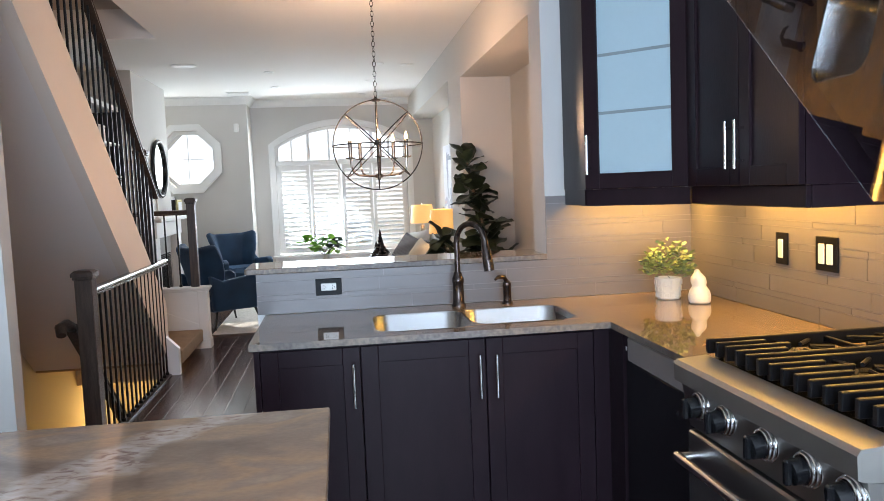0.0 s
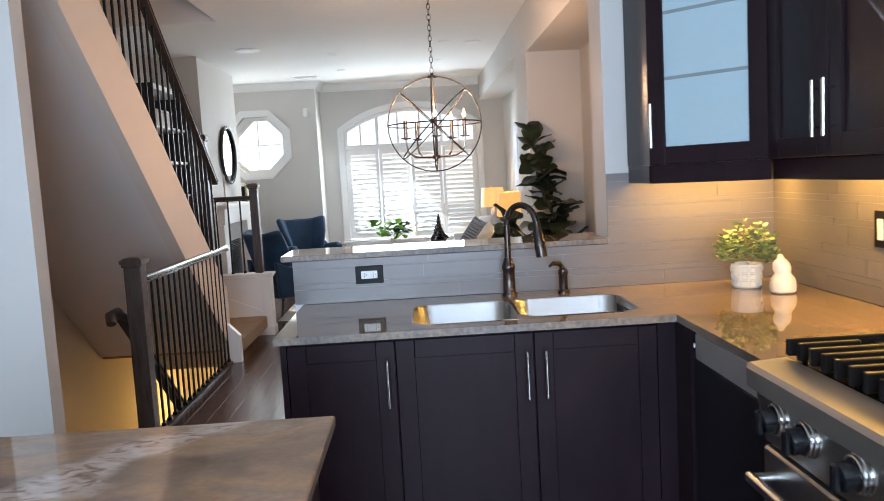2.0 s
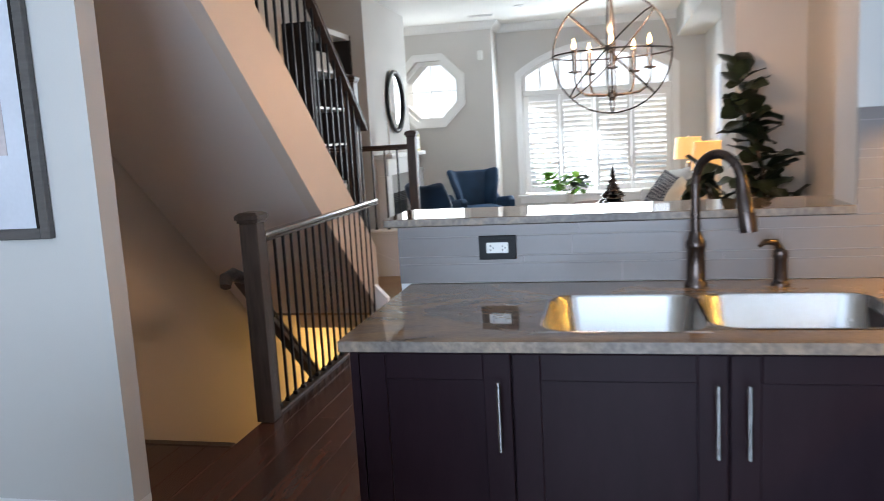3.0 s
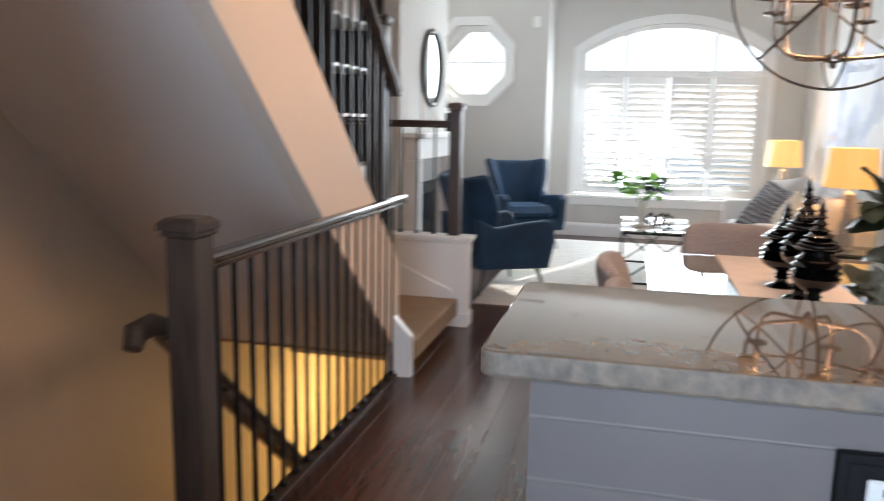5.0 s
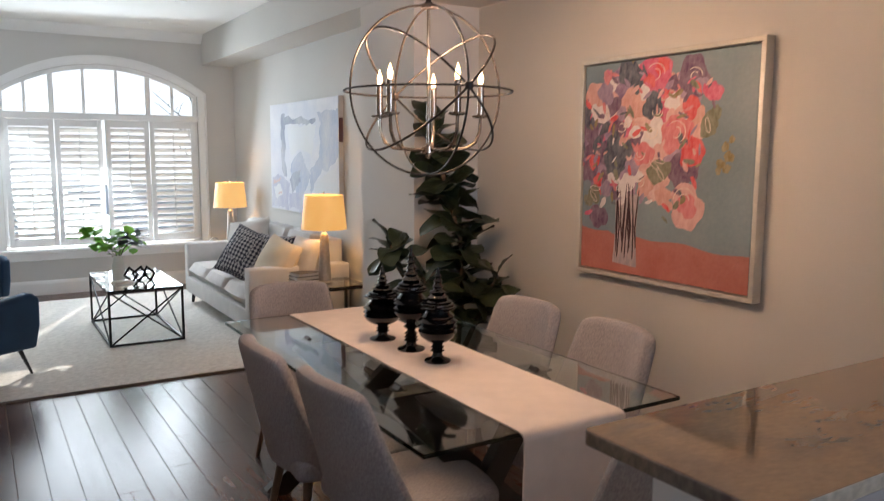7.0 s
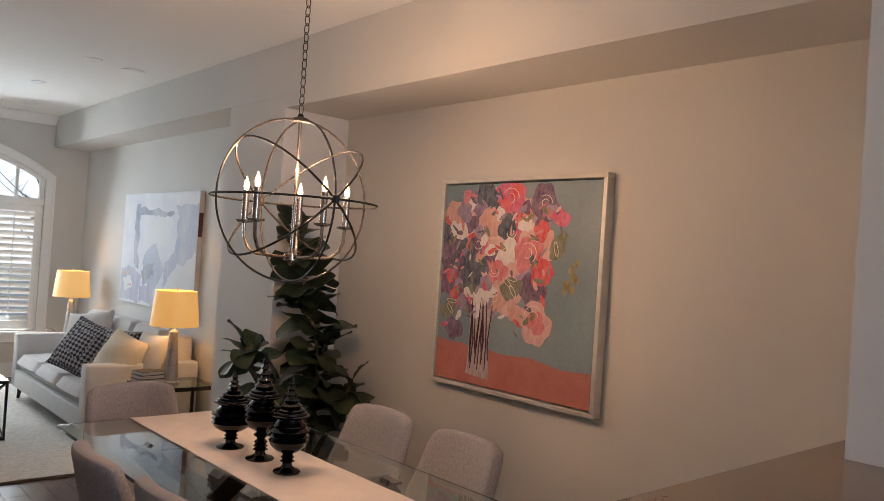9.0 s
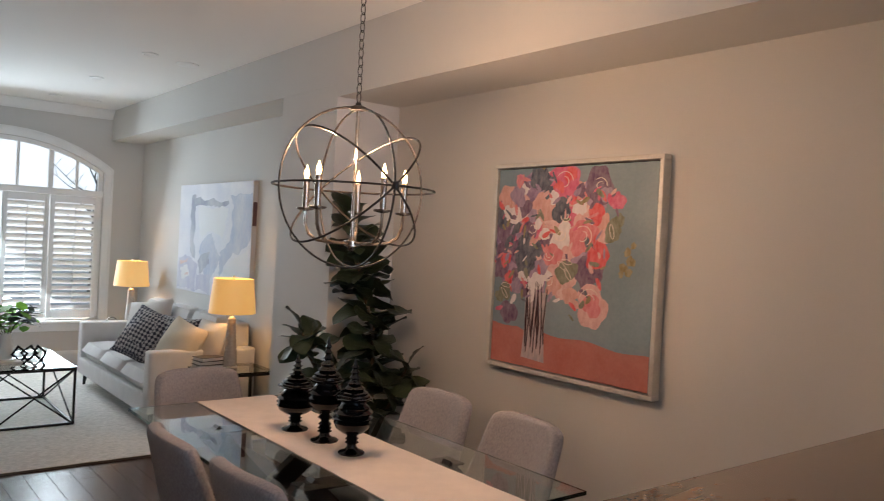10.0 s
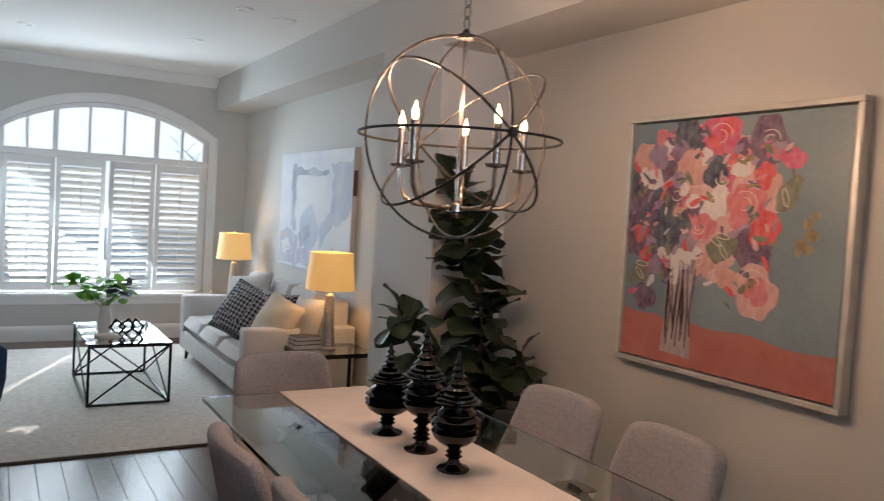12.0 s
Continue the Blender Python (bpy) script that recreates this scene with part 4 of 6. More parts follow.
def post(x, y, z0, z1, w, label):
    t = thing("newel_post", pose(x, y, z0), label, "newel post", "newel posts of the stairs")
    h = z1 - z0
    part("shaft", boxm(-w / 2, w / 2, -w / 2, w / 2, 0, h - 0.055, 0.004), M_RAILWOOD, t)
    part("collar", boxm(-w / 2 - 0.008, w / 2 + 0.008, -w / 2 - 0.008, w / 2 + 0.008, h - 0.0548, h - 0.038, 0.004), M_RAILWOOD, t)
    bm = bmesh.new()
    r = w / 2 + 0.014
    vs = [[bm.verts.new((sx * q, sy * q, z)) for sx, sy in ((-1, -1), (1, -1), (1, 1), (-1, 1))] for q, z in ((r, h - 0.0378), (r, h - 0.018), (r * 0.7, h - 0.004), (r * 0.15, h))]
    for a, b in zip(vs, vs[1:]):
        for k in range(4):
            bm.faces.new((a[k], a[(k + 1) % 4], b[(k + 1) % 4], b[k]))
    bm.faces.new(vs[0][::-1])
    bm.faces.new(vs[-1])
    part("cap", bm, M_RAILWOOD, t)
    return t


post(-1.062, 1.155, 0.0, 1.05, 0.092, "square dark wood newel post at the stairwell corner")
post(-1.004, 4.115, 0.588, 1.425, 0.074, "square dark wood newel post on the white knee wall")
post(-1.185, 3.13, 0.56, 1.83, 0.085, "tall dark wood newel post at the foot of the flight")


def handrail(bm, a, b, w=0.062, h=0.045):
    """A moulded wooden rail between two points."""
    a, b = Vector(a), Vector(b)
    d = (b - a).normalized()
    s = d.cross(Vector((0, 0, 1))).normalized()
    u = s.cross(d)
    prof = [(-0.5, -1), (0.5, -1), (0.5, -0.75), (0.36, -0.6), (0.36, -0.42), (0.5, -0.3), (0.46, -0.08), (0.25, 0), (-0.25, 0), (-0.46, -0.08), (-0.5, -0.3), (-0.36, -0.42), (-0.36, -0.6), (-0.5, -0.75)]
    r = [[bm.verts.new(p + s * w * x + u * h * z) for x, z in prof] for p in (a, b)]
    n = len(prof)
    for k in range(n):
        bm.faces.new((r[0][k], r[0][(k + 1) % n], r[1][(k + 1) % n], r[1][k]))
    bm.faces.new(r[0][::-1])
    bm.faces.new(r[1])
    bmesh.ops.recalc_face_normals(bm, faces=bm.faces)
    return bm


ba = thing("stair_balustrade", pose(0, 0, 0), "dark handrail with thin black iron balusters round the stairwell", "balustrade")
part("handrail", handrail(bmesh.new(), (-1.062, 1.20, 0.936), (-1.062, 3.125, 0.936)), M_GLOSSRAIL, ba, "dark glossy handrail")
part("shoe_rail", boxm(-1.088, -1.036, 1.202, 3.0, 0.0005, 0.014), M_RAILWOOD, ba)


def baluster(parent, x, y, z0, z1, shoe=True):
    o = part("baluster", boxm(x - 0.0065, x + 0.0065, y - 0.0065, y + 0.0065, z0, z1), M_IRON, parent)
    if shoe:
        part("shoe", boxm(x - 0.013, x + 0.013, y - 0.013, y + 0.013, z0, z0 + 0.022, 0.003), M_IRON, o)
    return o


for k in range(17):
    baluster(ba, -1.062, 1.285 + 0.1055 * k, 0.0142, 0.893)
up = thing("flight_balustrade", pose(0, 0, 0), "dark sloping handrail with black iron balusters on the flight", "balustrade")
part("handrail", handrail(bmesh.new(), (-1.10, 3.14, 1.44 + 0.02), (-1.10, -0.1, 1.46 + 0.865 * 3.24)), M_RAILWOOD, up)
for k in range(26):
    y = 3.02 - 0.108 * k
    baluster(up, -1.10, y, on_top(y) - 0.01, 1.46 + 0.865 * (3.14 - y) - 0.05, False)
kr = thing("knee_wall_rail", pose(0, 0, 0), "short dark rail with iron balusters on the white knee wall", "balustrade")
part("handrail", handrail(bmesh.new(), (-1.041, 4.115, 1.312), (-1.778, 4.115, 1.312)), M_RAILWOOD, kr)
for k in range(6):
    baluster(kr, -1.14 - 0.112 * k, 4.115, 0.5875, 1.27)

# flight down with its own rail
dn = thing("lower_staircase", pose(0, 0, 0), "carpeted stairs down to the lit lower hall", "staircase")
for k in range(13):
    y = 0.85 + 0.235 * k
    part("step", boxm(-2.098, -1.092, y, y + 0.25, -RISE * (k + 1) - 0.18, -RISE * (k + 1), 0.012, 2), M_CARPET, dn, "tan carpeted step")
part("nosing", boxm(-2.098, -1.092, 0.80, 0.85, -0.03, 0.004, 0.004), M_RAILWOOD, dn, "dark wood nosing")
lr = thing("lower_handrail", pose(0, 0, 0), "dark handrail going down beside the stairwell", "handrail")
part("rail", handrail(bmesh.new(), (-1.16, 1.20, 0.74), (-1.16, 4.0, -1.79), 0.055, 0.06), M_RAILWOOD, lr)
part("volute", tube(bmesh.new(), [(-1.165, 1.21, 0.712), (-1.172, 1.13, 0.745), (-1.185, 1.08, 0.735), (-1.175, 1.05, 0.70)], [0.030, 0.034, 0.034, 0.026], 12), M_RAILWOOD, lr, "rounded rail end", smooth=True)
for y in (1.4, 2.6):
    part("bracket", tube(bmesh.new(), [(-1.16, y, 0.68 - 0.90 * (y - 1.2)), (-1.10, y, 0.65 - 0.90 * (y - 1.2))], 0.007, 8), M_IRON, lr, smooth=True)
hl = thing("hall_light", pose(-1.6, 4.7, -0.262), "round warm ceiling light of the lower hall", "ceiling light")
part("base", lathe(bmesh.new(), [(0.10, -0.012), (0.10, 0.0)], 24), M_TRIM, hl)
part("shade", lathe(bmesh.new(), [(0.01, -0.075), (0.06, -0.068), (0.09, -0.04), (0.095, -0.013)], 24), glow("warm_glass", (1.0, 0.72, 0.3), 6), hl, smooth=True)
lamp("lower_hall_light", "POINT", pose(-1.6, 4.4, -0.75), 21, (1.0, 0.64, 0.20), 0.08)

# ---- dining room ----
M_FABRIC = mat("grey_tweed", (0.26, 0.244, 0.262), 0.9, var=0.12, scale=120, bump=0.7, bscale=260, color2=(0.43, 0.41, 0.43), stretch=(1, 1.7, 0.7))
M_LEGWOOD = mat("walnut_leg", (0.13, 0.075, 0.045), 0.4, var=0.25, scale=10, stretch=(6, 6, 1))
M_GLASS = glass("table_glass", (0.86, 0.95, 0.93), 0.0, 1.5)
M_GLASSEDGE = glass("green_glass_edge", (0.10, 0.22, 0.19), 0.05, 1.5)
M_RUNNER = mat("cream_runner", (0.74, 0.67, 0.635), 0.85, var=0.06, scale=14, bump=0.4, bscale=380)
M_LACQ = mat("black_lacquer", (0.0020, 0.0020, 0.003), 0.08, var=0.1, spec=0.5)
TZ = 0.735


def grid_surface(bm, fn, nu, nv, thick):
    """A closed shell from a surface fn(u, v) with a thickness along its normal."""
    def normal(u, v):
        e = 1e-3
        a = fn(min(1, u + e), v) - fn(max(0, u - e), v)
        b = fn(u, min(1, v + e)) - fn(u, max(0, v - e))
        return a.cross(b).normalized()
    f = [[bm.verts.new(fn(i / nu, j / nv) + normal(i / nu, j / nv) * thick / 2) for j in range(nv + 1)] for i in range(nu + 1)]
    k = [[bm.verts.new(fn(i / nu, j / nv) - normal(i / nu, j / nv) * thick / 2) for j in range(nv + 1)] for i in range(nu + 1)]
    for i in range(nu):
        for j in range(nv):
            bm.faces.new((f[i][j], f[i + 1][j], f[i + 1][j + 1], f[i][j + 1]))
            bm.faces.new((k[i][j], k[i][j + 1], k[i + 1][j + 1], k[i + 1][j]))
    rim = [(i, 0) for i in range(nu)] + [(nu, j) for j in range(nv)] + [(i, nv) for i in range(nu, 0, -1)] + [(0, j) for j in range(nv, 0, -1)]
    for p, q in zip(rim, rim[1:] + rim[:1]):
        bm.faces.new((f[p[0]][p[1]], k[p[0]][p[1]], k[q[0]][q[1]], f[q[0]][q[1]]))
    bmesh.ops.recalc_face_normals(bm, faces=bm.faces)
    return bm


def dining_chair(m, label):
    """An upholstered shell chair facing +x, on four splayed tapered legs."""
    t = thing("dining_chair", m, label, "chair", "chairs round the dining table")

    def back(u, v):
        a = 2 * u - 1
        edge = abs(a) ** 2.6
        top = max(0, v - 0.80) / 0.20
        w = 0.212 + 0.030 * (1 - v) * math.sin(math.pi * min(1, 0.15 + v)) - 0.014 * top * top
        z = 0.400 + 0.460 * v - 0.020 * abs(a) ** 5 * top + 0.012 * edge * (1 - v)
        x = -0.205 - 0.10 * v + 0.10 * edge * (1 - v) ** 1.5 + 0.045 * edge
        return Vector((x, a * w, z))
    rounded_off(part("backrest", grid_surface(bmesh.new(), back, 10, 9, 0.058), M_FABRIC, t, smooth=True))

    def seat(u, v):
        a, b = 2 * u - 1, v
        w = 0.238 - 0.018 * b * b - 0.03 * (1 - b) ** 3
        return Vector((-0.215 + 0.485 * b - 0.045 * a * a * b, a * w, 0.425 + 0.012 * math.cos(a * 1.5)))
    rounded_off(part("seat", grid_surface(bmesh.new(), seat, 8, 7, 0.085), M_FABRIC, t, smooth=True))
    part("seat_base", boxm(-0.16, 0.16, -0.15, 0.15, 0.365, 0.384, 0.006), M_IRON, t)
    for sx in (-1, 1):
        for sy in (-1, 1):
            part("leg", tube(bmesh.new(), [(sx * 0.15, sy * 0.14, 0.38), (sx * 0.215, sy * 0.205, 0.0)], [0.018, 0.011], 10), M_LEGWOOD, t, smooth=True)
    return t


CH = "grey tweed upholstered dining chair with tapered walnut legs"
first = dining_chair(pose(0.34, 1.565, 0, 0, 0, 3), CH)
copy_thing(first, pose(0.30, 2.05, 0, 0, 0, -2))
copy_thing(first, pose(1.055, 1.655, 0, 0, 0, 177))
copy_thing(first, pose(1.06, 2.195, 0, 0, 0, 183))
copy_thing(first, pose(0.547, 2.90, 0, 0, 0, -90))
copy_thing(first, pose(0.64, 0.965, 0, 0, 0, 87))

tb = thing("dining_table", pose(0.64, 2.055, 0), "rectangular glass dining table on crossed dark wood legs", "table")
gt = part("tabletop", boxm(-0.478, 0.478, -0.914, 0.914, 0.722, TZ, 0.001), M_GLASS, tb, "clear glass top")
gt.visible_shadow = False
bm = bmesh.new()
for x0, x1, y0, y1 in ((-0.4795, -0.4783, -0.914, 0.914), (0.4783, 0.4795, -0.914, 0.914), (-0.478, 0.478, -0.9155, -0.9143), (-0.478, 0.478, 0.9143, 0.9155)):
    box(bm, x0, x1, y0, y1, 0.7225, TZ - 0.0005)
part("edge", bm, M_GLASSEDGE, tb, "dark green polished glass edge")
M_TRESTLE = mat("dark_trestle_wood", (0.018, 0.013, 0.011), 0.35, var=0.2, scale=6)
for sy in (-1, 1):
    for sx in (-1, 1):
        bm = bmesh.new()
        a, b = Vector((sx * 0.38, sy * 0.62, 0.0)), Vector((-sx * 0.30, sy * 0.40, 0.714))
        d = (b - a).normalized()
        s = Vector((0, 1, 0)).cross(d).normalized()
        for q in (0.045,):
            vs = [[bm.verts.new(p + s * q * i + Vector((0, 0.022 * j + 0.024 * sx, 0))) for i, j in ((-1, -1), (1, -1), (1, 1), (-1, 1))] for p in (a, b)]
        for k in range(4):
            bm.faces.new((vs[0][k], vs[0][(k + 1) % 4], vs[1][(k + 1) % 4], vs[1][k]))
        bm.faces.new(vs[0][::-1])
        bm.faces.new(vs[1])
        bmesh.ops.recalc_face_normals(bm, faces=bm.faces)
        part("leg", bm, M_TRESTLE, tb, "dark slanted wooden leg")
    part("top_pad", boxm(-0.33, 0.33, sy * 0.40 - 0.05, sy * 0.40 + 0.05, 0.7145, 0.7215), M_TRESTLE, tb)
part("stretcher", boxm(-0.03, 0.03, -0.45, 0.45, 0.33, 0.39, 0.004), M_TRESTLE, tb)

# runner lying on the glass and hanging over the near end
ru = thing("table_runner", pose(0.66, 1.14, TZ), "cream woven runner hanging over the table end", "table runner")


def runner(u, v):
    s = 2.10 * v
    x = (u - 0.5) * 0.385
    if s < 0.25:
        k = 0.25 - s
        return Vector((x * (1 + 0.10 * k) + 0.006 * math.sin(9 * u), -0.026 - 0.05 * k + 0.010 * k / 0.25 * math.sin(5 * u + 1), -0.020 - k))
    if s < 0.29:
        a = (s - 0.25) / 0.04 * math.pi / 2
        return Vector((x, -0.026 + 0.030 * (1 - math.cos(a)), -0.020 + 0.024 * math.sin(a) ** 0.7))
    return Vector((x, s - 0.286, 0.004 + 0.0006 * math.sin(22 * s + 7 * u)))


part("cloth", grid_surface(bmesh.new(), runner, 10, 210, 0.004), M_RUNNER, ru, smooth=True)


def urn(x, y, hgt, rad, label, kind=0):
    """A turned black urn: foot, ringed stem, ribbed bowl, lid and spire."""
    t = thing("lidded_urn", pose(x, y, TZ + 0.0062), label, "urn", "black urns on the table")
    body = [(0.66, 0), (0.68, 0.012), (0.60, 0.028), (0.36, 0.045), (0.25, 0.07), (0.23, 0.10), (0.36, 0.115), (0.24, 0.135), (0.34, 0.155), (0.24, 0.175), (0.32, 0.20)]
    if kind == 1:
        body = [(r * 1.15, z * 0.8) for r, z in body] + [(0.20, 0.19), (0.42, 0.225), (0.24, 0.255), (0.30, 0.27)]
    z0 = body[-1][1]
    k = 0.60 - z0
    for r, z in ((0.55, 0.05), (0.85, 0.18), (0.98, 0.32), (0.85, 0.36), (1.0, 0.44), (0.84, 0.50), (1.0, 0.58), (0.80, 0.66), (0.84, 0.72), (0.64, 0.80), (0.60, 0.86), (0.92, 0.93), (0.98, 0.97), (0.84, 1.0)):
        body.append((r, z0 + k * z))
    part("bowl", lathe(bmesh.new(), [(rad * r, hgt * z) for r, z in body], 32), M_LACQ, t, smooth=True)
    lid = [(0.84, 0.601), (0.82, 0.615), (0.70, 0.626), (0.72, 0.642), (0.56, 0.656), (0.46, 0.668), (0.56, 0.682), (0.42, 0.70), (0.33, 0.72), (0.42, 0.735), (0.24, 0.755), (0.20, 0.775), (0.30, 0.79), (0.20, 0.81), (0.16, 0.83), (0.25, 0.845), (0.15, 0.865), (0.12, 0.885), (0.19, 0.90), (0.10, 0.925), (0.08, 0.955), (0.02, 1.0)]
    part("lid", lathe(bmesh.new(), [(rad * r, hgt * z) for r, z in lid], 32), M_LACQ, t, smooth=True)
    return t


urn(0.628, 2.290, 0.312, 0.081, "short round black lacquered urn with a spire lid")
urn(0.648, 2.082, 0.412, 0.071, "tall black lacquered urn with a spire lid", 1)
urn(0.648, 1.880, 0.358, 0.074, "black ribbed urn with a spire lid")

# orb chandelier
M_ORB = mat("dark_bronze_wire", (0.016, 0.012, 0.010), 0.5, metal=0.4, var=0.2, scale=20)
M_NICKEL = mat("warm_nickel", (0.33, 0.28, 0.24), 0.25, metal=1.0, var=0.05)
OC, OR = 1.735, 0.305
ch = thing("orb_chandelier", pose(0.655, 1.965, 0, 0, 0, -4), "dark wire orb chandelier with five lit candle bulbs", "chandelier")


def ring(rot, r):
    return [rot @ Vector((r * math.cos(a), 0, r * math.sin(a))) + Vector((0, 0, OC)) for a in np.linspace(0, 2 * math.pi, 64, endpoint=False)]


RY = lambda a: Matrix.Rotation(radians(a), 3, "Y")
RZ = lambda a: Matrix.Rotation(radians(a), 3, "Z")
for rot, r in ((RZ(0), OR), (RZ(90), OR - 0.004), (RY(45) @ RZ(90), OR - 0.002), (RY(-45) @ RZ(90), OR - 0.006), (RY(90) @ RZ(90), OR + 0.003)):
    part("ring", tube(bmesh.new(), ring(rot, r), 0.0042, 6, True), M_ORB, ch, smooth=True)
for s in (-1, 1):
    part("boss", lathe(bmesh.new(), [(0.004, -0.016), (0.013, -0.012), (0.016, 0), (0.013, 0.012), (0.004, 0.016)], 14, 0, s * OR), M_ORB, ch, smooth=True).location.z = OC
part("top_cap", lathe(bmesh.new(), [(0.012, OC + OR - 0.012), (0.030, OC + OR - 0.008), (0.030, OC + OR + 0.004), (0.014, OC + OR + 0.010), (0.008, OC + OR + 0.022)], 18), M_ORB, ch, smooth=True)
part("rod", tube(bmesh.new(), [(0, 0, 1.53), (0, 0, OC + OR)], 0.0065, 10), M_NICKEL, ch, "warm nickel rod", smooth=True)
part("hub", lathe(bmesh.new(), [(0.004, 1.492), (0.010, 1.497), (0.012, 1.508), (0.026, 1.512), (0.026, 1.534), (0.012, 1.538), (0.009, 1.548)], 18), M_NICKEL, ch, smooth=True)
M_BULB = glow("lit_bulb", (1.0, 0.60, 0.26), 14, (0.30, 0.16, 0.06))
for k in range(5):
    a = radians(-90 + 72 * k + 4)
    c, s = math.cos(a), math.sin(a)
    pts = [(c * q, s * q, z) for q, z in ((0.02, 1.523), (0.09, 1.524), (0.145, 1.530), (0.180, 1.552), (0.197, 1.590), (0.200, 1.645))]
    arm = part("arm", tube(bmesh.new(), pts, 0.0062, 8), M_NICKEL, ch, smooth=True)
    part("candle_cup", lathe(bmesh.new(), [(0.008, 1.640), (0.032, 1.645), (0.034, 1.652), (0.012, 1.654)], 18, c * 0.2, s * 0.2), M_NICKEL, arm, smooth=True)
    part("candle_sleeve", lathe(bmesh.new(), [(0.0125, 1.654), (0.0125, 1.765), (0.008, 1.766)], 14, c * 0.2, s * 0.2), M_NICKEL, arm, smooth=True)
    part("bulb", lathe(bmesh.new(), [(0.006, 1.766), (0.009, 1.774), (0.0105, 1.784), (0.0085, 1.796), (0.004, 1.808), (0.001, 1.820)], 12, c * 0.2, s * 0.2), M_BULB, arm, "glowing candle bulb", smooth=True)
z = OC + OR + 0.022
k = 0
while z < CEIL - 0.03:
    lk = [(0.011 * math.cos(q), 0, z + 0.019 + 0.021 * math.sin(q)) for q in np.linspace(0, 2 * math.pi, 12, endpoint=False)]
    o = part("chain_link", tube(bmesh.new(), lk, 0.0020, 5, True), M_ORB, ch, smooth=True)
    o.rotation_euler.z = radians(90 * (k % 2) + 20)
    z += 0.0335
    k += 1
part("canopy", lathe(bmesh.new(), [(0.012, CEIL - 0.045), (0.05, CEIL - 0.03), (0.062, CEIL - 0.012), (0.062, CEIL - 0.0005)], 24), M_ORB, ch, smooth=True)
for k in range(5):
    a = radians(-90 + 72 * k)
    lamp("candle_light", "POINT", pose(0.655 + 0.2 * math.cos(a), 1.965 + 0.2 * math.sin(a), 1.87), 8.8, (1.0, 0.60, 0.35), 0.006)

# large flower painting
M_TEAL = mat("teal_grey_paint", (0.16, 0.225, 0.265), 0.40, var=0.18, scale=2.2, bump=0.12, bscale=60, color2=(0.25, 0.315, 0.345))
M_CORAL = mat("coral_paint", (0.42, 0.125, 0.095), 0.45, var=0.25, scale=9, bump=0.3, bscale=60, color2=(0.50, 0.20, 0.16))
M_SILVER = mat("silver_frame", (0.62, 0.59, 0.54), 0.35, metal=0.3, var=0.1, scale=12)
PY0, PY1, PZ0, PZ1 = 1.484, 2.574, 0.898, 1.984
pa = thing("flower_painting", pose(1.9785, 0, 0), "large framed painting of bright flowers in a vase", "painting")
D = 0.055
part("frame", boxm(-D, 0, PY0, PY1, PZ0, PZ0 + 0.022, 0.002), M_SILVER, pa)
part("frame", boxm(-D, 0, PY0, PY1, PZ1 - 0.022, PZ1, 0.002), M_SILVER, pa)
part("frame", boxm(-D, 0, PY0, PY0 + 0.022, PZ0 + 0.0222, PZ1 - 0.0222, 0.002), M_SILVER, pa)
part("frame", boxm(-D, 0, PY1 - 0.022, PY1, PZ0 + 0.0222, PZ1 - 0.0222, 0.002), M_SILVER, pa)
part("shadow_gap", boxm(-0.012, -0.001, PY0 + 0.0222, PY1 - 0.0222, PZ0 + 0.0222, PZ1 - 0.0222), M_BLACK, pa, "dark gap inside the frame")
CY0, CY1, CZ0, CZ1 = PY0 + 0.030, PY1 - 0.030, PZ0 + 0.030, PZ1 - 0.030
part("canvas", boxm(-0.045, -0.0125, CY0, CY1, CZ0, CZ1), M_TEAL, pa, "teal grey canvas")


def uv(u, v):
    return CY1 + (CY0 - CY1) * u, CZ1 + (CZ0 - CZ1) * v


def blob(bm, u, v, r, seed, layer, squash=1.0, turn=0.0, n=30):
    """A flat uneven dab of paint on the canvas."""
    rr = random.Random(seed)
    y, z = uv(u, v)
    ph = [rr.uniform(0, 6.28) for _ in range(3)]
    vs = []
    for k in range(n):
        a = 2 * math.pi * k / n
        q = r * (1 + 0.10 * math.sin(2 * a + ph[0]) + 0.09 * math.sin(3 * a + ph[1]) + 0.07 * math.sin(5 * a + ph[2]) + 0.045 * math.sin(8 * a + ph[0] * 2))
        dy, dz = q * math.cos(a), q * squash * math.sin(a)
        yy = min(CY1 - 0.001, max(CY0 + 0.001, y + dy * math.cos(turn) - dz * math.sin(turn)))
        zz = min(CZ1 - 0.001, max(CZ0 + 0.001, z + dy * math.sin(turn) + dz * math.cos(turn)))
        vs.append(bm.verts.new((-0.0455 - 0.0004 * layer, yy, zz)))
    bm.faces.new(vs)


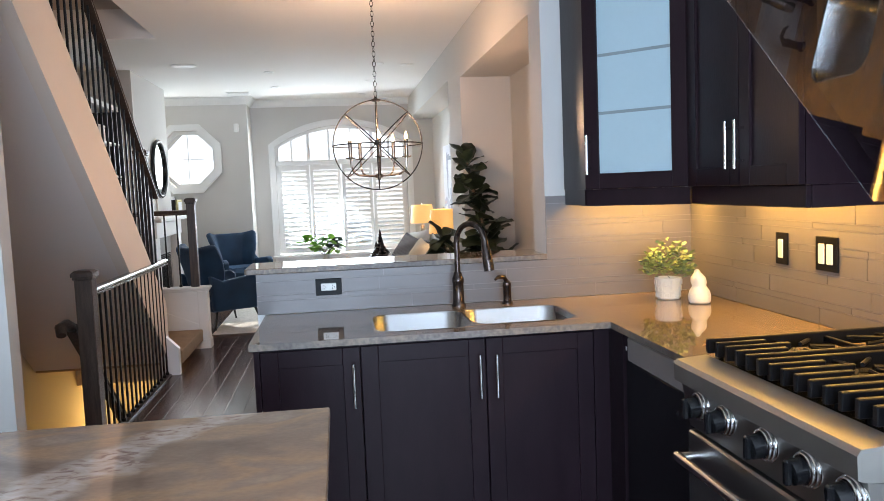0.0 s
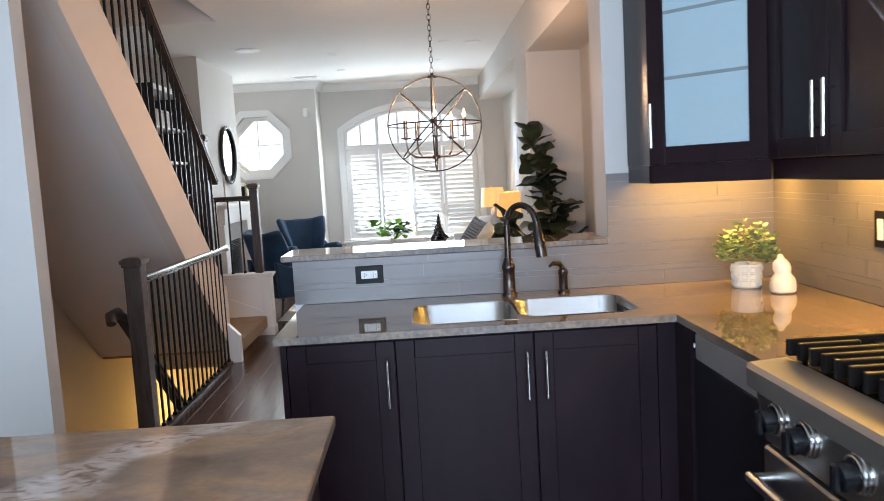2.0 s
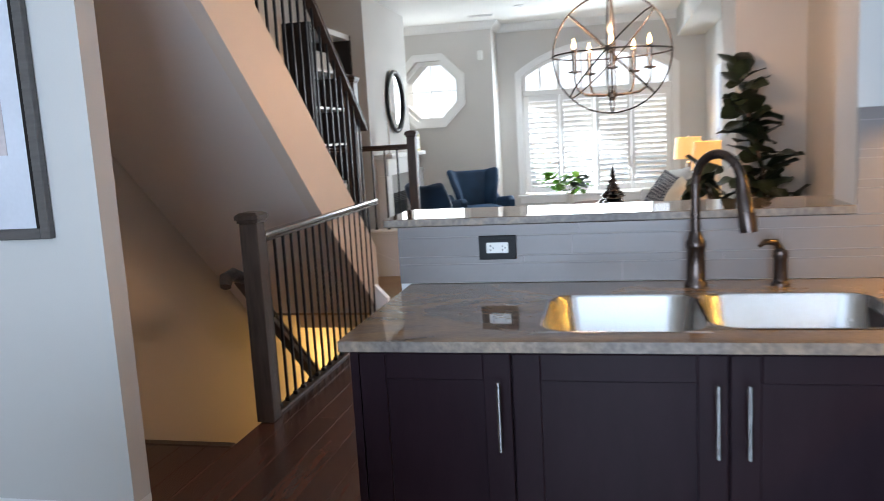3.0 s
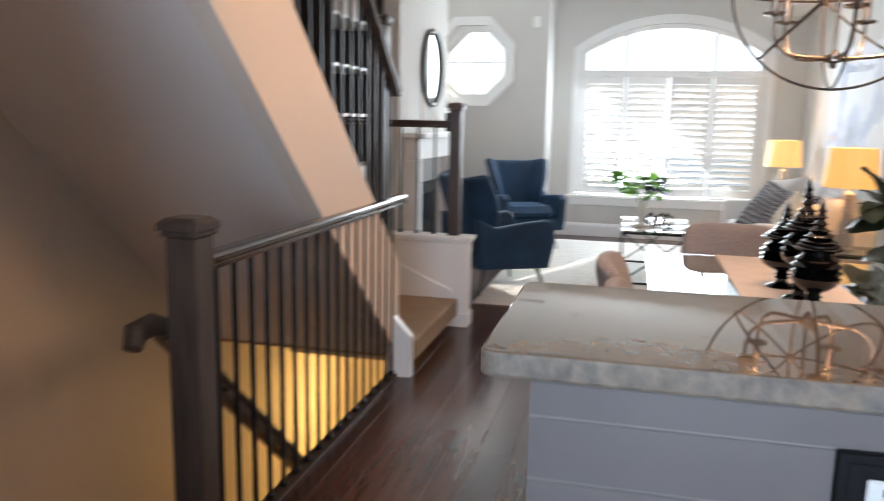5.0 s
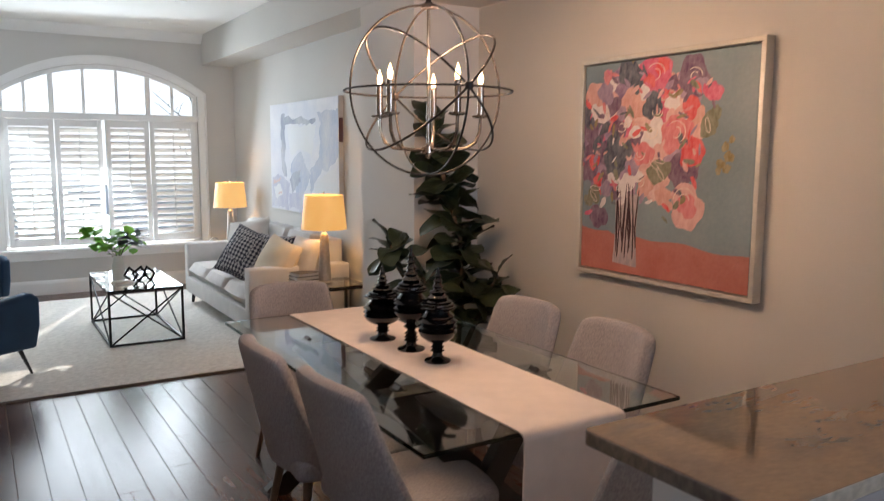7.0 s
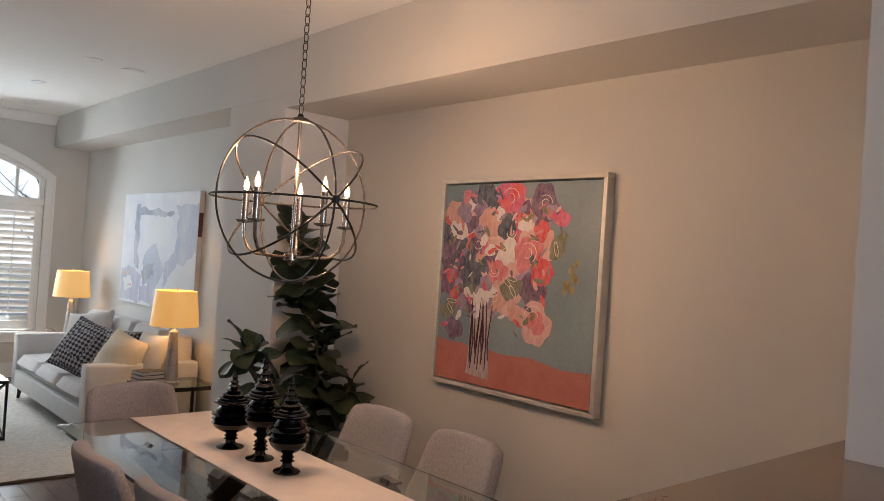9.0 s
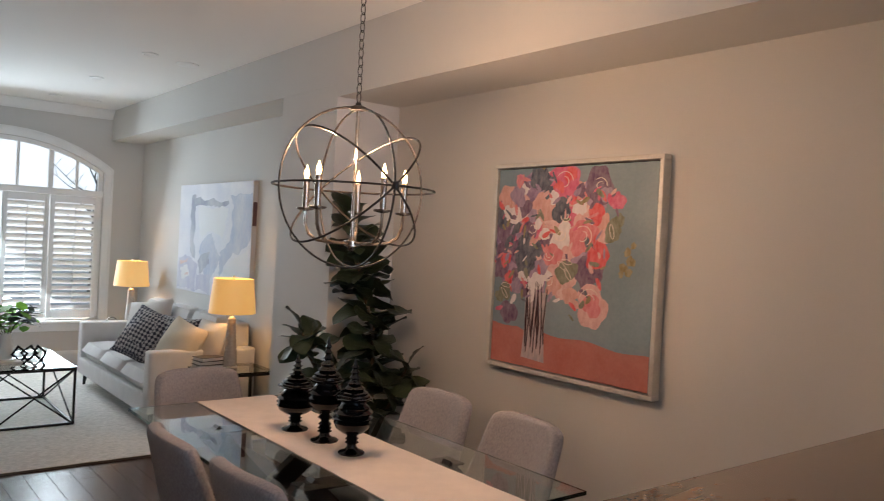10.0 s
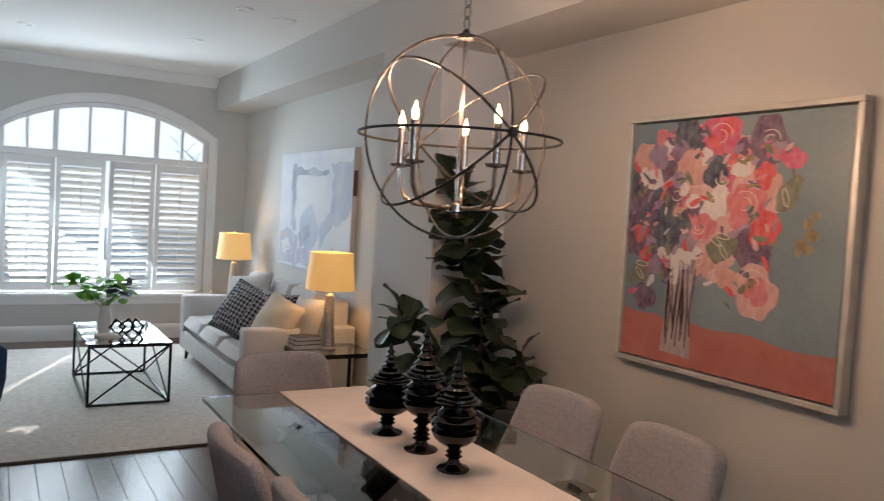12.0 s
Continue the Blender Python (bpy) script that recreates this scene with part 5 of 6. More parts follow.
bm = bmesh.new()
edge = [uv(u, 0.795 + 0.055 * u + 0.008 * math.sin(17 * u) + (0.02 if 0.2 < u < 0.36 else 0)) for u in np.linspace(0, 1, 22)]
vs = [bm.verts.new((-0.0457, y, z)) for y, z in edge] + [bm.verts.new((-0.0457, CY0, CZ0)), bm.verts.new((-0.0457, CY1, CZ0))]
bm.faces.new(vs)
part("coral_ground", bm, M_CORAL, pa)
for name, c1, c2, spots in (("peach_wash", (0.56, 0.28, 0.27), (0.76, 0.56, 0.53), [(.14, .20, .11), (.34, .17, .13), (.55, .20, .12), (.40, .38, .14), (.60, .36, .12), (.46, .54, .10), (.64, .30, .09)]),
                            ("mauve_wash", (0.15, 0.09, 0.19), (0.50, 0.36, 0.48), [(.10, .36, .12), (.18, .50, .12), (.28, .10, .09), (.62, .46, .09), (.28, .56, .09), (.67, .14, .08)])):
    wash = mat(name, c1, 0.45, scale=16, bump=0.4, bscale=80, color2=c2)
    for k, (u, v, r) in enumerate(spots):
        bm = bmesh.new()
        blob(bm, u, v, r, 400 + k, (0.55 if name[0] == "p" else 0.75) + 0.02 * k, 1.0, 0.0, 30)
        part("paint_wash", bm, wash, pa, name.replace("_", " "))
PAINT = {
    "salmon": ((0.74, 0.36, 0.30), [(.09, .16, .075), (.34, .19, .07), (.32, .33, .05), (.55, .15, .06), (.42, .58, .045), (.53, .62, .04), (.70, .28, .05), (.38, .10, .05), (.57, .66, .02)]),
    "hot_pink": ((0.72, 0.06, 0.18), [(.47, .07, .09), (.40, .06, .055), (.50, .25, .052), (.27, .30, .052), (.12, .37, .035), (.79, .17, .038)]),
    "plum": ((0.13, 0.035, 0.12), [(.68, .10, .08), (.08, .31, .075), (.04, .50, .06), (.64, .50, .075), (.12, .74, .055), (.20, .20, .045), (.37, .39, .06), (.25, .62, .04), (.06, .42, .05), (.24, .31, .045), (.15, .43, .055), (.17, .55, .04), (.57, .12, .03)]),
    "navy": ((0.018, 0.030, 0.075), [(.22, .44, .072), (.215, .50, .05), (.45, .21, .055), (.30, .05, .065), (.03, .25, .05), (.36, .12, .03), (.21, .37, .04), (.14, .30, .035), (.30, .41, .035), (.10, .38, .03)]),
    "red": ((0.80, 0.025, 0.035), [(.69, .42, .062), (.08, .47, .034), (.11, .56, .030), (.67, .23, .045), (.50, .04, .035), (.43, .10, .03)]),
    "white": ((0.84, 0.78, 0.78), [(.13, .24, .045), (.46, .35, .058), (.40, .15, .03), (.31, .57, .045), (.37, .53, .032), (.30, .28, .025), (.57, .20, .038), (.20, .10, .028), (.48, .30, .035), (.28, .64, .028), (.20, .55, .025), (.53, .36, .03), (.08, .22, .03), (.35, .33, .03), (.62, .28, .03), (.25, .58, .03)]),
    "lilac": ((0.34, 0.22, 0.36), [(.15, .14, .05), (.34, .49, .04), (.17, .60, .035), (.26, .24, .03), (.72, .14, .035)]),
    "blush": ((0.78, 0.42, 0.40), [(.67, .66, .088), (.58, .27, .04), (.51, .42, .04), (.73, .33, .035)]),
    "rose": ((0.76, 0.18, 0.20), [(.595, .34, .078), (.41, .43, .052), (.67, .655, .05), (.16, .06, .03)]),
    "sage": ((0.16, 0.17, 0.085), [(.49, .51, .050), (.09, .63, .040), (.77, .31, .045), (.54, .50, .035), (.05, .66, .03), (.80, .26, .03)]),
    "olive": ((0.26, 0.19, 0.05), [(.86, .40, .018), (.88, .44, .022), (.84, .47, .02), (.87, .49, .018), (.83, .50, .014), (.89, .37, .014)]),
}
layer = 1
rr_p = random.Random(19)
ALL = [q for n_, (c_, sp_) in PAINT.items() if n_ not in ("olive", "sage") for q in sp_]
for name, (col, spots) in PAINT.items():
    m = mat(name + "_paint", tuple(c * 0.75 for c in col), 0.4, scale=28, bump=0.4, bscale=90, color2=tuple(0.72 * c + 0.17 for c in col), stretch=(1, 1.6, 0.8))
    for k, (u, v, r) in enumerate(spots):
        bm = bmesh.new()
        blob(bm, u, v, r * 1.12, 31 * layer + k, layer + 0.06 * k)
        part("painted_flower", bm, m, pa, name.replace("_", " ") + " painted flower")
    bm = bmesh.new()
    for k in range(6 if name in ("white", "salmon", "blush") else 13):
        u0, v0, r0 = rr_p.choice(ALL)
        blob(bm, u0 + rr_p.uniform(-0.07, 0.07), v0 + rr_p.uniform(-0.07, 0.07), rr_p.uniform(0.016, 0.034), 900 + 50 * layer + k, layer + 9 + 0.05 * k, rr_p.uniform(0.22, 0.5), rr_p.uniform(0, 3), 14)
    tagged(part("brushwork", bm, m, pa), kind="stuff")
    layer += 1
# brush strokes: petal rings, leaf veins, vase and stems
bm = bmesh.new()
M_STROKE = mat("pale_stroke_paint", (0.82, 0.70, 0.62), 0.4, var=0.1)
rr = random.Random(8)
for u, v, r in ((.60, .335, .08), (.66, .63, .085), (.39, .43, .048), (.47, .075, .08), (.46, .33, .05), (.15, .24, .045), (.27, .30, .045), (.49, .24, .045), (.69, .10, .06), (.40, .56, .035)):
    y, z = uv(u, v)
    for q in (0.35, 0.7):
        a0 = rr.uniform(0, 6.28)
        pts = [(-0.0555 - 0.0002 * q, y + r * q * math.cos(a0 + a), z + r * q * 0.9 * math.sin(a0 + a)) for a in np.linspace(0, rr.uniform(2.2, 4.0), 9)]
        tube(bm, pts, [0.0005] + [0.0018] * 7 + [0.0005], 4)
for u, v, tn in ((.48, .48, 0.6), (.52, .52, 0.9), (.51, .46, 0.2), (.77, .31, 1.3), (.10, .60, 0.1), (.09, .64, 0.8)):
    y, z = uv(u, v)
    pts = [(-0.0555, y + 0.035 * math.cos(a) * math.cos(tn) - 0.011 * math.sin(a) * math.sin(tn), z + 0.035 * math.cos(a) * math.sin(tn) + 0.011 * math.sin(a) * math.cos(tn)) for a in np.linspace(0, 6.28, 16, endpoint=False)]
    tube(bm, pts, 0.0014, 4, True)
tagged(part("petal_brushwork", bm, M_STROKE, pa, "pale brush strokes"), kind="stuff")
bm = bmesh.new()
vs = [bm.verts.new((-0.0462, *uv(u, v))) for u, v in ((.235, .62), (.385, .62), (.375, .80), (.385, .965), (.225, .955), (.24, .80))]
bm.faces.new(vs)
part("vase_paint", bm, mat("lilac_vase_paint", (0.30, 0.29, 0.32), 0.4, scale=20, color2=(0.56, 0.44, 0.44), stretch=(1, 3, 1)), pa, "lilac glass vase")
M_STEM = mat("dark_stem_paint", (0.045, 0.012, 0.022), 0.5, var=0.3)
for k in range(9):
    u = 0.25 + 0.015 * k
    pts = [(-0.0478, *uv(u + 0.022 * math.sin(5 * k), 0.56 + 0.02 * (k % 3))), (-0.0478, *uv(u + 0.003 * math.sin(2 * k), 0.78)), (-0.0478, *uv(u + 0.012 * math.sin(4 * k), 0.90 + 0.03 * math.sin(2.1 * k)))]
    part("painted_stem", tube(bmesh.new(), pts, [0.0015, 0.0036 if k % 3 else 0.0065, 0.002], 4), M_STEM, pa, "dark painted stem")

# fiddle leaf fig in the niche corner
M_FIG = mat("fig_leaf", (0.014, 0.021, 0.011), 0.36, var=0.3, scale=9, per=0.45, bump=0.3, bscale=40, color2=(0.038, 0.052, 0.026), spec=0.4)
M_TRUNK = mat("fig_trunk", (0.09, 0.06, 0.04), 0.85, var=0.3, scale=20, bump=0.5, bscale=60)
fig = thing("fiddle_leaf_fig", pose(1.63, 3.29, 0), "tall fiddle leaf fig with broad dark leaves in a basket", "plant")
part("basket", lathe(bmesh.new(), [(0.13, 0), (0.145, 0.01), (0.16, 0.16), (0.155, 0.30), (0.145, 0.30), (0.14, 0.27)], 28), mat("woven_grey_basket", (0.30, 0.28, 0.25), 0.85, var=0.2, scale=14, bump=0.8, bscale=70, stretch=(1, 1, 3)), fig, smooth=True)
part("soil", lathe(bmesh.new(), [(0.13, 0.255), (0.02, 0.268)], 20), M_TRUNK, fig)
STEMS = [
    [(0.0, 0, 0.26), (0.02, -0.03, 0.65), (0.01, -0.02, 1.0), (-0.07, 0.03, 1.34), (-0.13, 0.06, 1.66)],
    [(0.03, 0.02, 0.26), (0.10, -0.09, 0.55), (0.17, -0.17, 0.80)],
    [(-0.02, 0.03, 0.26), (-0.16, 0.06, 0.55), (-0.33, 0.14, 0.86), (-0.36, 0.16, 0.98)],
    [(-0.03, -0.02, 0.26), (-0.15, -0.08, 0.55), (-0.30, -0.12, 0.82)],
]
for s in STEMS:
    part("stem", tube(bmesh.new(), s, [0.018] + [0.012] * (len(s) - 2) + [0.006], 8), M_TRUNK, fig, smooth=True)


def fig_leaf(seed):
    """A broad fiddle shaped leaf along +x, bent down at the tip, with a raised midrib fold."""
    rr = random.Random(seed)
    bm = bmesh.new()
    L, W, droop = rr.uniform(0.21, 0.28), rr.uniform(0.095, 0.125), rr.uniform(0.2, 0.7)
    rows = []
    for i in range(9):
        t = i / 8
        w = W * (max(0.02, math.sin(math.pi * min(0.985, t ** 0.85 * 0.93 + 0.03))) ** 0.6) * (0.72 + 0.36 * t - 0.12 * math.exp(-((t - 0.40) / 0.12) ** 2))
        x = L * t
        z = -droop * L * t * t
        rows.append([bm.verts.new((x, s * w, z + 0.22 * w * abs(s) + 0.012 * math.sin(9 * t + 2 * s) * abs(s))) for s in (-1, -0.5, 0, 0.5, 1)])
    for a, b in zip(rows, rows[1:]):
        for k in range(4):
            bm.faces.new((a[k], a[k + 1], b[k + 1], b[k]))
    return bm


leaf_meshes = []
rr = random.Random(12)


def add_leaf(p, yaw, pitch, roll, size):
    global leaf_meshes
    if len(leaf_meshes) < 5:
        o = part("leaf", fig_leaf(40 + len(leaf_meshes)), M_FIG, fig, smooth=True)
        leaf_meshes.append(o.data)
    else:
        o = new("leaf", rr.choice(leaf_meshes))
        o.parent = fig
    o.matrix_local = Matrix.LocRotScale(p, Euler((roll, pitch, yaw)), (size, size, size))


def along(s, t):
    f = t * (len(s) - 1)
    i = min(len(s) - 2, int(f))
    return Vector(s[i]).lerp(Vector(s[i + 1]), f - i)


yaw = 0.0
for k in range(74):
    t = 0.24 + 0.76 * k / 73
    yaw += 2.4 + rr.uniform(-0.3, 0.3)
    up_ = -1.1 if t > 0.96 else rr.uniform(-0.95, 0.25)
    add_leaf(along(STEMS[0], t), yaw, up_, rr.uniform(-0.8, 0.8), (0.92 if t < 0.8 else 0.80) * rr.uniform(0.75, 1.15))
for s in STEMS[1:]:
    for k in range(20):
        yaw += 2.4 + rr.uniform(-0.3, 0.3)
        t = 0.40 + 0.60 * k / 19
        add_leaf(along(s, t), yaw, -1.2 if t > 0.97 else rr.uniform(-1.1, 0.5), rr.uniform(-0.8, 0.8), rr.uniform(0.6, 0.88))

# ---- living room ----
M_RUG = mat("cream_pile_rug", (0.56, 0.535, 0.50), 0.97, var=0.10, scale=34, bump=1.0, bscale=150, color2=(0.78, 0.75, 0.71))
rug = thing("area_rug", pose(0.4, 6.36, 0), "large cream pile rug under the coffee table", "rug")
bm = bmesh.new()
NX, NY = 46, 56
gridv = [[bm.verts.new((-1.38 + 2.76 * i / NX, -1.68 + 3.36 * j / NY, 0.016 + 0.0045 * noise.noise((i * 0.9, j * 0.9, 0)) + 0.0015 * noise.noise((i * 0.31, j * 0.3, 5)))) for j in range(NY + 1)] for i in range(NX + 1)]
for i in range(NX):
    for j in range(NY):
        bm.faces.new((gridv[i][j], gridv[i + 1][j], gridv[i + 1][j + 1], gridv[i][j + 1]))
low = bmesh.ops.extrude_edge_only(bm, edges=[e for e in bm.edges if e.is_boundary])
for v in low["geom"]:
    if isinstance(v, bmesh.types.BMVert):
        v.co.z = 0.001
part("rug_top", bm, M_RUG, rug, smooth=True)
part("binding", boxm(-1.385, 1.385, -1.684, -1.6802, 0.0005, 0.012), mat("dark_rug_binding", (0.12, 0.11, 0.10), 0.9), rug, "dark bound edge")


def cushion(w, d, h, puff=0.5):
    """A soft box-like pad, fuller in the middle."""
    def f(u, v, s):
        a, b = 2 * u - 1, 2 * v - 1
        e = (1 - abs(a) ** 6) * (1 - abs(b) ** 6)
        return Vector((a * w / 2 * (1 - 0.03 * b * b), b * d / 2 * (1 - 0.03 * a * a), s * h / 2 * ((1 - puff) * min(1, 6 * e) + puff * e ** 0.5)))
    bm = bmesh.new()
    n = 12
    t = [[bm.verts.new(f(i / n, j / n, 1)) for j in range(n + 1)] for i in range(n + 1)]
    b = [[t[i][j] if i in (0, n) or j in (0, n) else bm.verts.new(f(i / n, j / n, -1)) for j in range(n + 1)] for i in range(n + 1)]
    for i in range(n):
        for j in range(n):
            bm.faces.new((t[i][j], t[i + 1][j], t[i + 1][j + 1], t[i][j + 1]))
            bm.faces.new((b[i][j], b[i][j + 1], b[i + 1][j + 1], b[i + 1][j]))
    return bm


M_SOFA = mat("light_grey_linen", (0.66, 0.64, 0.63), 0.9, var=0.06, scale=9, bump=0.4, bscale=380)
M_CREAM = mat("cream_linen", (0.66, 0.58, 0.46), 0.9, var=0.06, scale=9, bump=0.4, bscale=300)
sofa = thing("sofa", pose(1.40, 6.30, 0), "light grey three seat sofa with loose cushions", "sofa")
part("base", boxm(-0.42, 0.42, -1.02, 1.02, 0.13, 0.285, 0.012, 2), M_SOFA, sofa)
for s in (-1, 1):
    a, b = sorted((s * 0.925, s * 1.055))
    part("arm", boxm(-0.42, 0.43, a, b, 0.135, 0.615, 0.022, 3), M_SOFA, sofa, smooth=True)
part("back", boxm(0.27, 0.43, -0.923, 0.923, 0.286, 0.80, 0.03, 3), M_SOFA, sofa, smooth=True)
for k in range(3):
    y = -0.614 + 0.614 * k
    o = part("seat_cushion", cushion(0.70, 0.612, 0.155, 0.25), M_SOFA, sofa, smooth=True)
    o.matrix_local = pose(-0.085, y, 0.362)
    o = part("back_cushion", cushion(0.46, 0.60, 0.17, 0.45), M_SOFA, sofa, smooth=True)
    o.matrix_local = pose(0.18, y, 0.64, 0, -72, 0)
for sx in (-0.36, 0.36):
    for sy in (-0.96, 0.96):
        part("leg", tube(bmesh.new(), [(sx, sy, 0.132), (sx * 1.03, sy * 1.01, 0.0175)], [0.022, 0.013], 10), M_BLACK, sofa, "short dark tapered leg", smooth=True)


def houndstooth():
    m = mat("houndstooth_weave", (0.03, 0.032, 0.05), 0.9, bump=0.3, bscale=300)
    n, l = m.node_tree.nodes, m.node_tree.links
    ck = n.new("ShaderNodeTexChecker")
    ck.inputs["Scale"].default_value = 40
    ck.inputs["Color1"].default_value = (0.028, 0.030, 0.05, 1)
    ck.inputs["Color2"].default_value = (0.40, 0.39, 0.40, 1)
    mp = n.new("ShaderNodeMapping")
    mp.inputs["Rotation"].default_value = (0, 0, radians(45))
    l.new(n["Texture Coordinate"].outputs["Object"], mp.inputs["Vector"])
    l.new(mp.outputs["Vector"], ck.inputs["Vector"])
    l.new(ck.outputs["Color"], n["Principled BSDF"].inputs["Base Color"])
    return m


M_HOUND = houndstooth()


def plump(w, h, t):
    """A stuffed pillow: full in the middle, with pinched corners and sides drawn in between them."""
    n = 16

    def f(i, j, s):
        a, b = 2 * i / n - 1, 2 * j / n - 1
        e = math.sqrt(max(0, (1 - a * a) * (1 - b * b)))
        crease = 0.006 * math.sin(5 * a + 3 * b) * e
        return Vector((a * w / 2 * (1 - 0.07 * (1 - b * b)), b * h / 2 * (1 - 0.07 * (1 - a * a)), s * t * 0.58 * e ** 0.85 + crease))
    bm = bmesh.new()
    top = [[bm.verts.new(f(i, j, 1)) for j in range(n + 1)] for i in range(n + 1)]
    low = [[top[i][j] if i in (0, n) or j in (0, n) else bm.verts.new(f(i, j, -1)) for j in range(n + 1)] for i in range(n + 1)]
    for i in range(n):
        for j in range(n):
            bm.faces.new((top[i][j], top[i + 1][j], top[i + 1][j + 1], top[i][j + 1]))
            bm.faces.new((low[i][j], low[i][j + 1], low[i + 1][j + 1], low[i + 1][j]))
    return bm


def pillow(m, w, h, t, material, label):
    o = part("throw_pillow", plump(w, h, t), material, None, smooth=True)
    o.matrix_world = m
    return tagged(o, label, "pillow", "pillows on the sofa")


M_OFFW = mat("off_white_linen", (0.60, 0.57, 0.54), 0.9, var=0.05, scale=9, bump=0.4, bscale=300)
pillow(pose(1.36, 6.50, 0.665, 0, -68, 30) @ pose(0, 0, 0, 0, 0, 10), 0.48, 0.48, 0.16, M_OFFW, "off white linen throw pillow on the sofa")
pillow(pose(1.17, 5.96, 0.645, 0, -60, 36) @ pose(0, 0, 0, 0, 0, -17), 0.46, 0.46, 0.15, M_HOUND, "black and white houndstooth throw pillow on the sofa")
pillow(pose(1.33, 5.72, 0.625, 0, -68, 25), 0.42, 0.42, 0.13, M_HOUND, "second houndstooth throw pillow leaning behind")
pillow(pose(1.27, 5.43, 0.625, 0, -64, 22) @ pose(0, 0, 0, 0, 0, -14), 0.41, 0.41, 0.19, M_CREAM, "cream linen throw pillow on the sofa")
pillow(pose(1.46, 5.33, 0.63, 0, -74, 8), 0.42, 0.42, 0.14, M_OFFW, "pale throw pillow against the sofa arm")

M_BLACKMETAL = mat("black_metal", (0.015, 0.014, 0.014), 0.35, metal=0.6, var=0.1)


def bar_frame(parent, x0, x1, y0, y1, z0, z1, r=0.009):
    for x in (x0, x1):
        for y in (y0, y1):
            part("leg", boxm(x - r, x + r, y - r, y + r, z0, z1), M_BLACKMETAL, parent)
    for z in (z0 + r, z1 - r):
        for y in (y0, y1):
            part("rail", boxm(x0 + r, x1 - r, y - r, y + r, z - r + 0.0004, z + r - 0.0004), M_BLACKMETAL, parent)
        for x in (x0, x1):
            part("rail", boxm(x - r, x + r, y0 + r, y1 - r, z - r + 0.0004, z + r - 0.0004), M_BLACKMETAL, parent)


ctb = thing("coffee_table", pose(0.312, 6.255, 0.0178), "glass coffee table with a black crossed metal frame", "coffee table")
bar_frame(ctb, -0.272, 0.272, -0.53, 0.53, 0, 0.43, 0.0085)
for y in (-0.53, 0.53):
    part("cross_bar", tube(bmesh.new(), [(-0.265, y, 0.012), (0.265, y, 0.42)], 0.007, 6), M_BLACKMETAL, ctb)
    part("cross_bar", tube(bmesh.new(), [(0.265, y + 0.004, 0.012), (-0.265, y + 0.004, 0.42)], 0.007, 6), M_BLACKMETAL, ctb)
for x in (-0.272, 0.272):
    part("cross_bar", tube(bmesh.new(), [(x, -0.52, 0.012), (x, 0.52, 0.42)], 0.007, 6), M_BLACKMETAL, ctb)
    part("cross_bar", tube(bmesh.new(), [(x + 0.004, 0.52, 0.012), (x + 0.004, -0.52, 0.42)], 0.007, 6), M_BLACKMETAL, ctb)
o = part("tabletop", boxm(-0.283, 0.283, -0.541, 0.541, 0.4305, 0.4385, 0.001), M_GLASS, ctb, "clear glass top")
o.visible_shadow = False
CT = 0.4385 + 0.0178
vs_ = thing("flower_vase", pose(0.195, 6.24, CT + 0.0005), "white vase with green leafy branches", "vase")
part("vase", lathe(bmesh.new(), [(0.040, 0), (0.047, 0.008), (0.050, 0.07), (0.043, 0.14), (0.033, 0.185), (0.036, 0.205), (0.030, 0.203), (0.028, 0.18)], 24), M_CER, vs_, smooth=True)
M_BRIGHTLEAF = mat("bright_green_leaves", (0.20, 0.50, 0.04), 0.45, var=0.3, scale=12, per=0.3)
M_DEEPLEAF = mat("deep_green_leaves", (0.03, 0.06, 0.035), 0.45, var=0.3, scale=12, per=0.3)
rr = random.Random(21)
for k in range(9):
    a = k * 2.4
    q = Vector((0.19 * math.cos(a) * rr.uniform(0.6, 1.2), 0.13 * math.sin(a), 0.30 + rr.uniform(-0.03, 0.10)))
    part("branch", tube(bmesh.new(), [(0, 0, 0.15), (q.x * 0.4, q.y * 0.4, 0.26), q], [0.003, 0.0025, 0.0015], 5), M_TRUNK, vs_)
    bm = bmesh.new()
    for j in range(13):
        c0 = q + Vector((rr.uniform(-0.06, 0.06), rr.uniform(-0.06, 0.06), rr.uniform(-0.05, 0.05)))
        d = Vector((rr.uniform(-1, 1), rr.uniform(-1, 1), rr.uniform(-0.3, 0.5))).normalized()
        s = d.cross(Vector((0.1, 0.2, 1))).normalized()
        L = rr.uniform(0.095, 0.145)
        v = [bm.verts.new(c0 + d * L * t + s * L * w + Vector((0, 0, -0.2 * L * t * t))) for t, w in ((0, 0), (0.3, 0.34), (0.7, 0.30), (1, 0), (0.7, -0.30), (0.3, -0.34), (0.5, 0))]
        for i in range(6):
            bm.faces.new((v[6], v[i], v[(i + 1) % 6]))
    part("leaves", bm, M_DEEPLEAF if math.cos(a) > 0.7 else M_BRIGHTLEAF, vs_, "dark green leaves" if math.cos(a) > 0.7 else "bright green leaves", smooth=True)
M_ORNAMENT = mat("dull_black_metal", (0.006, 0.006, 0.007), 0.8, var=0.2, bump=0.2, bscale=200, spec=0.12)
dc = thing("metal_sculpture", pose(0.33, 6.14, CT + 0.0005), "black interlocking metal link ornament", "ornament")
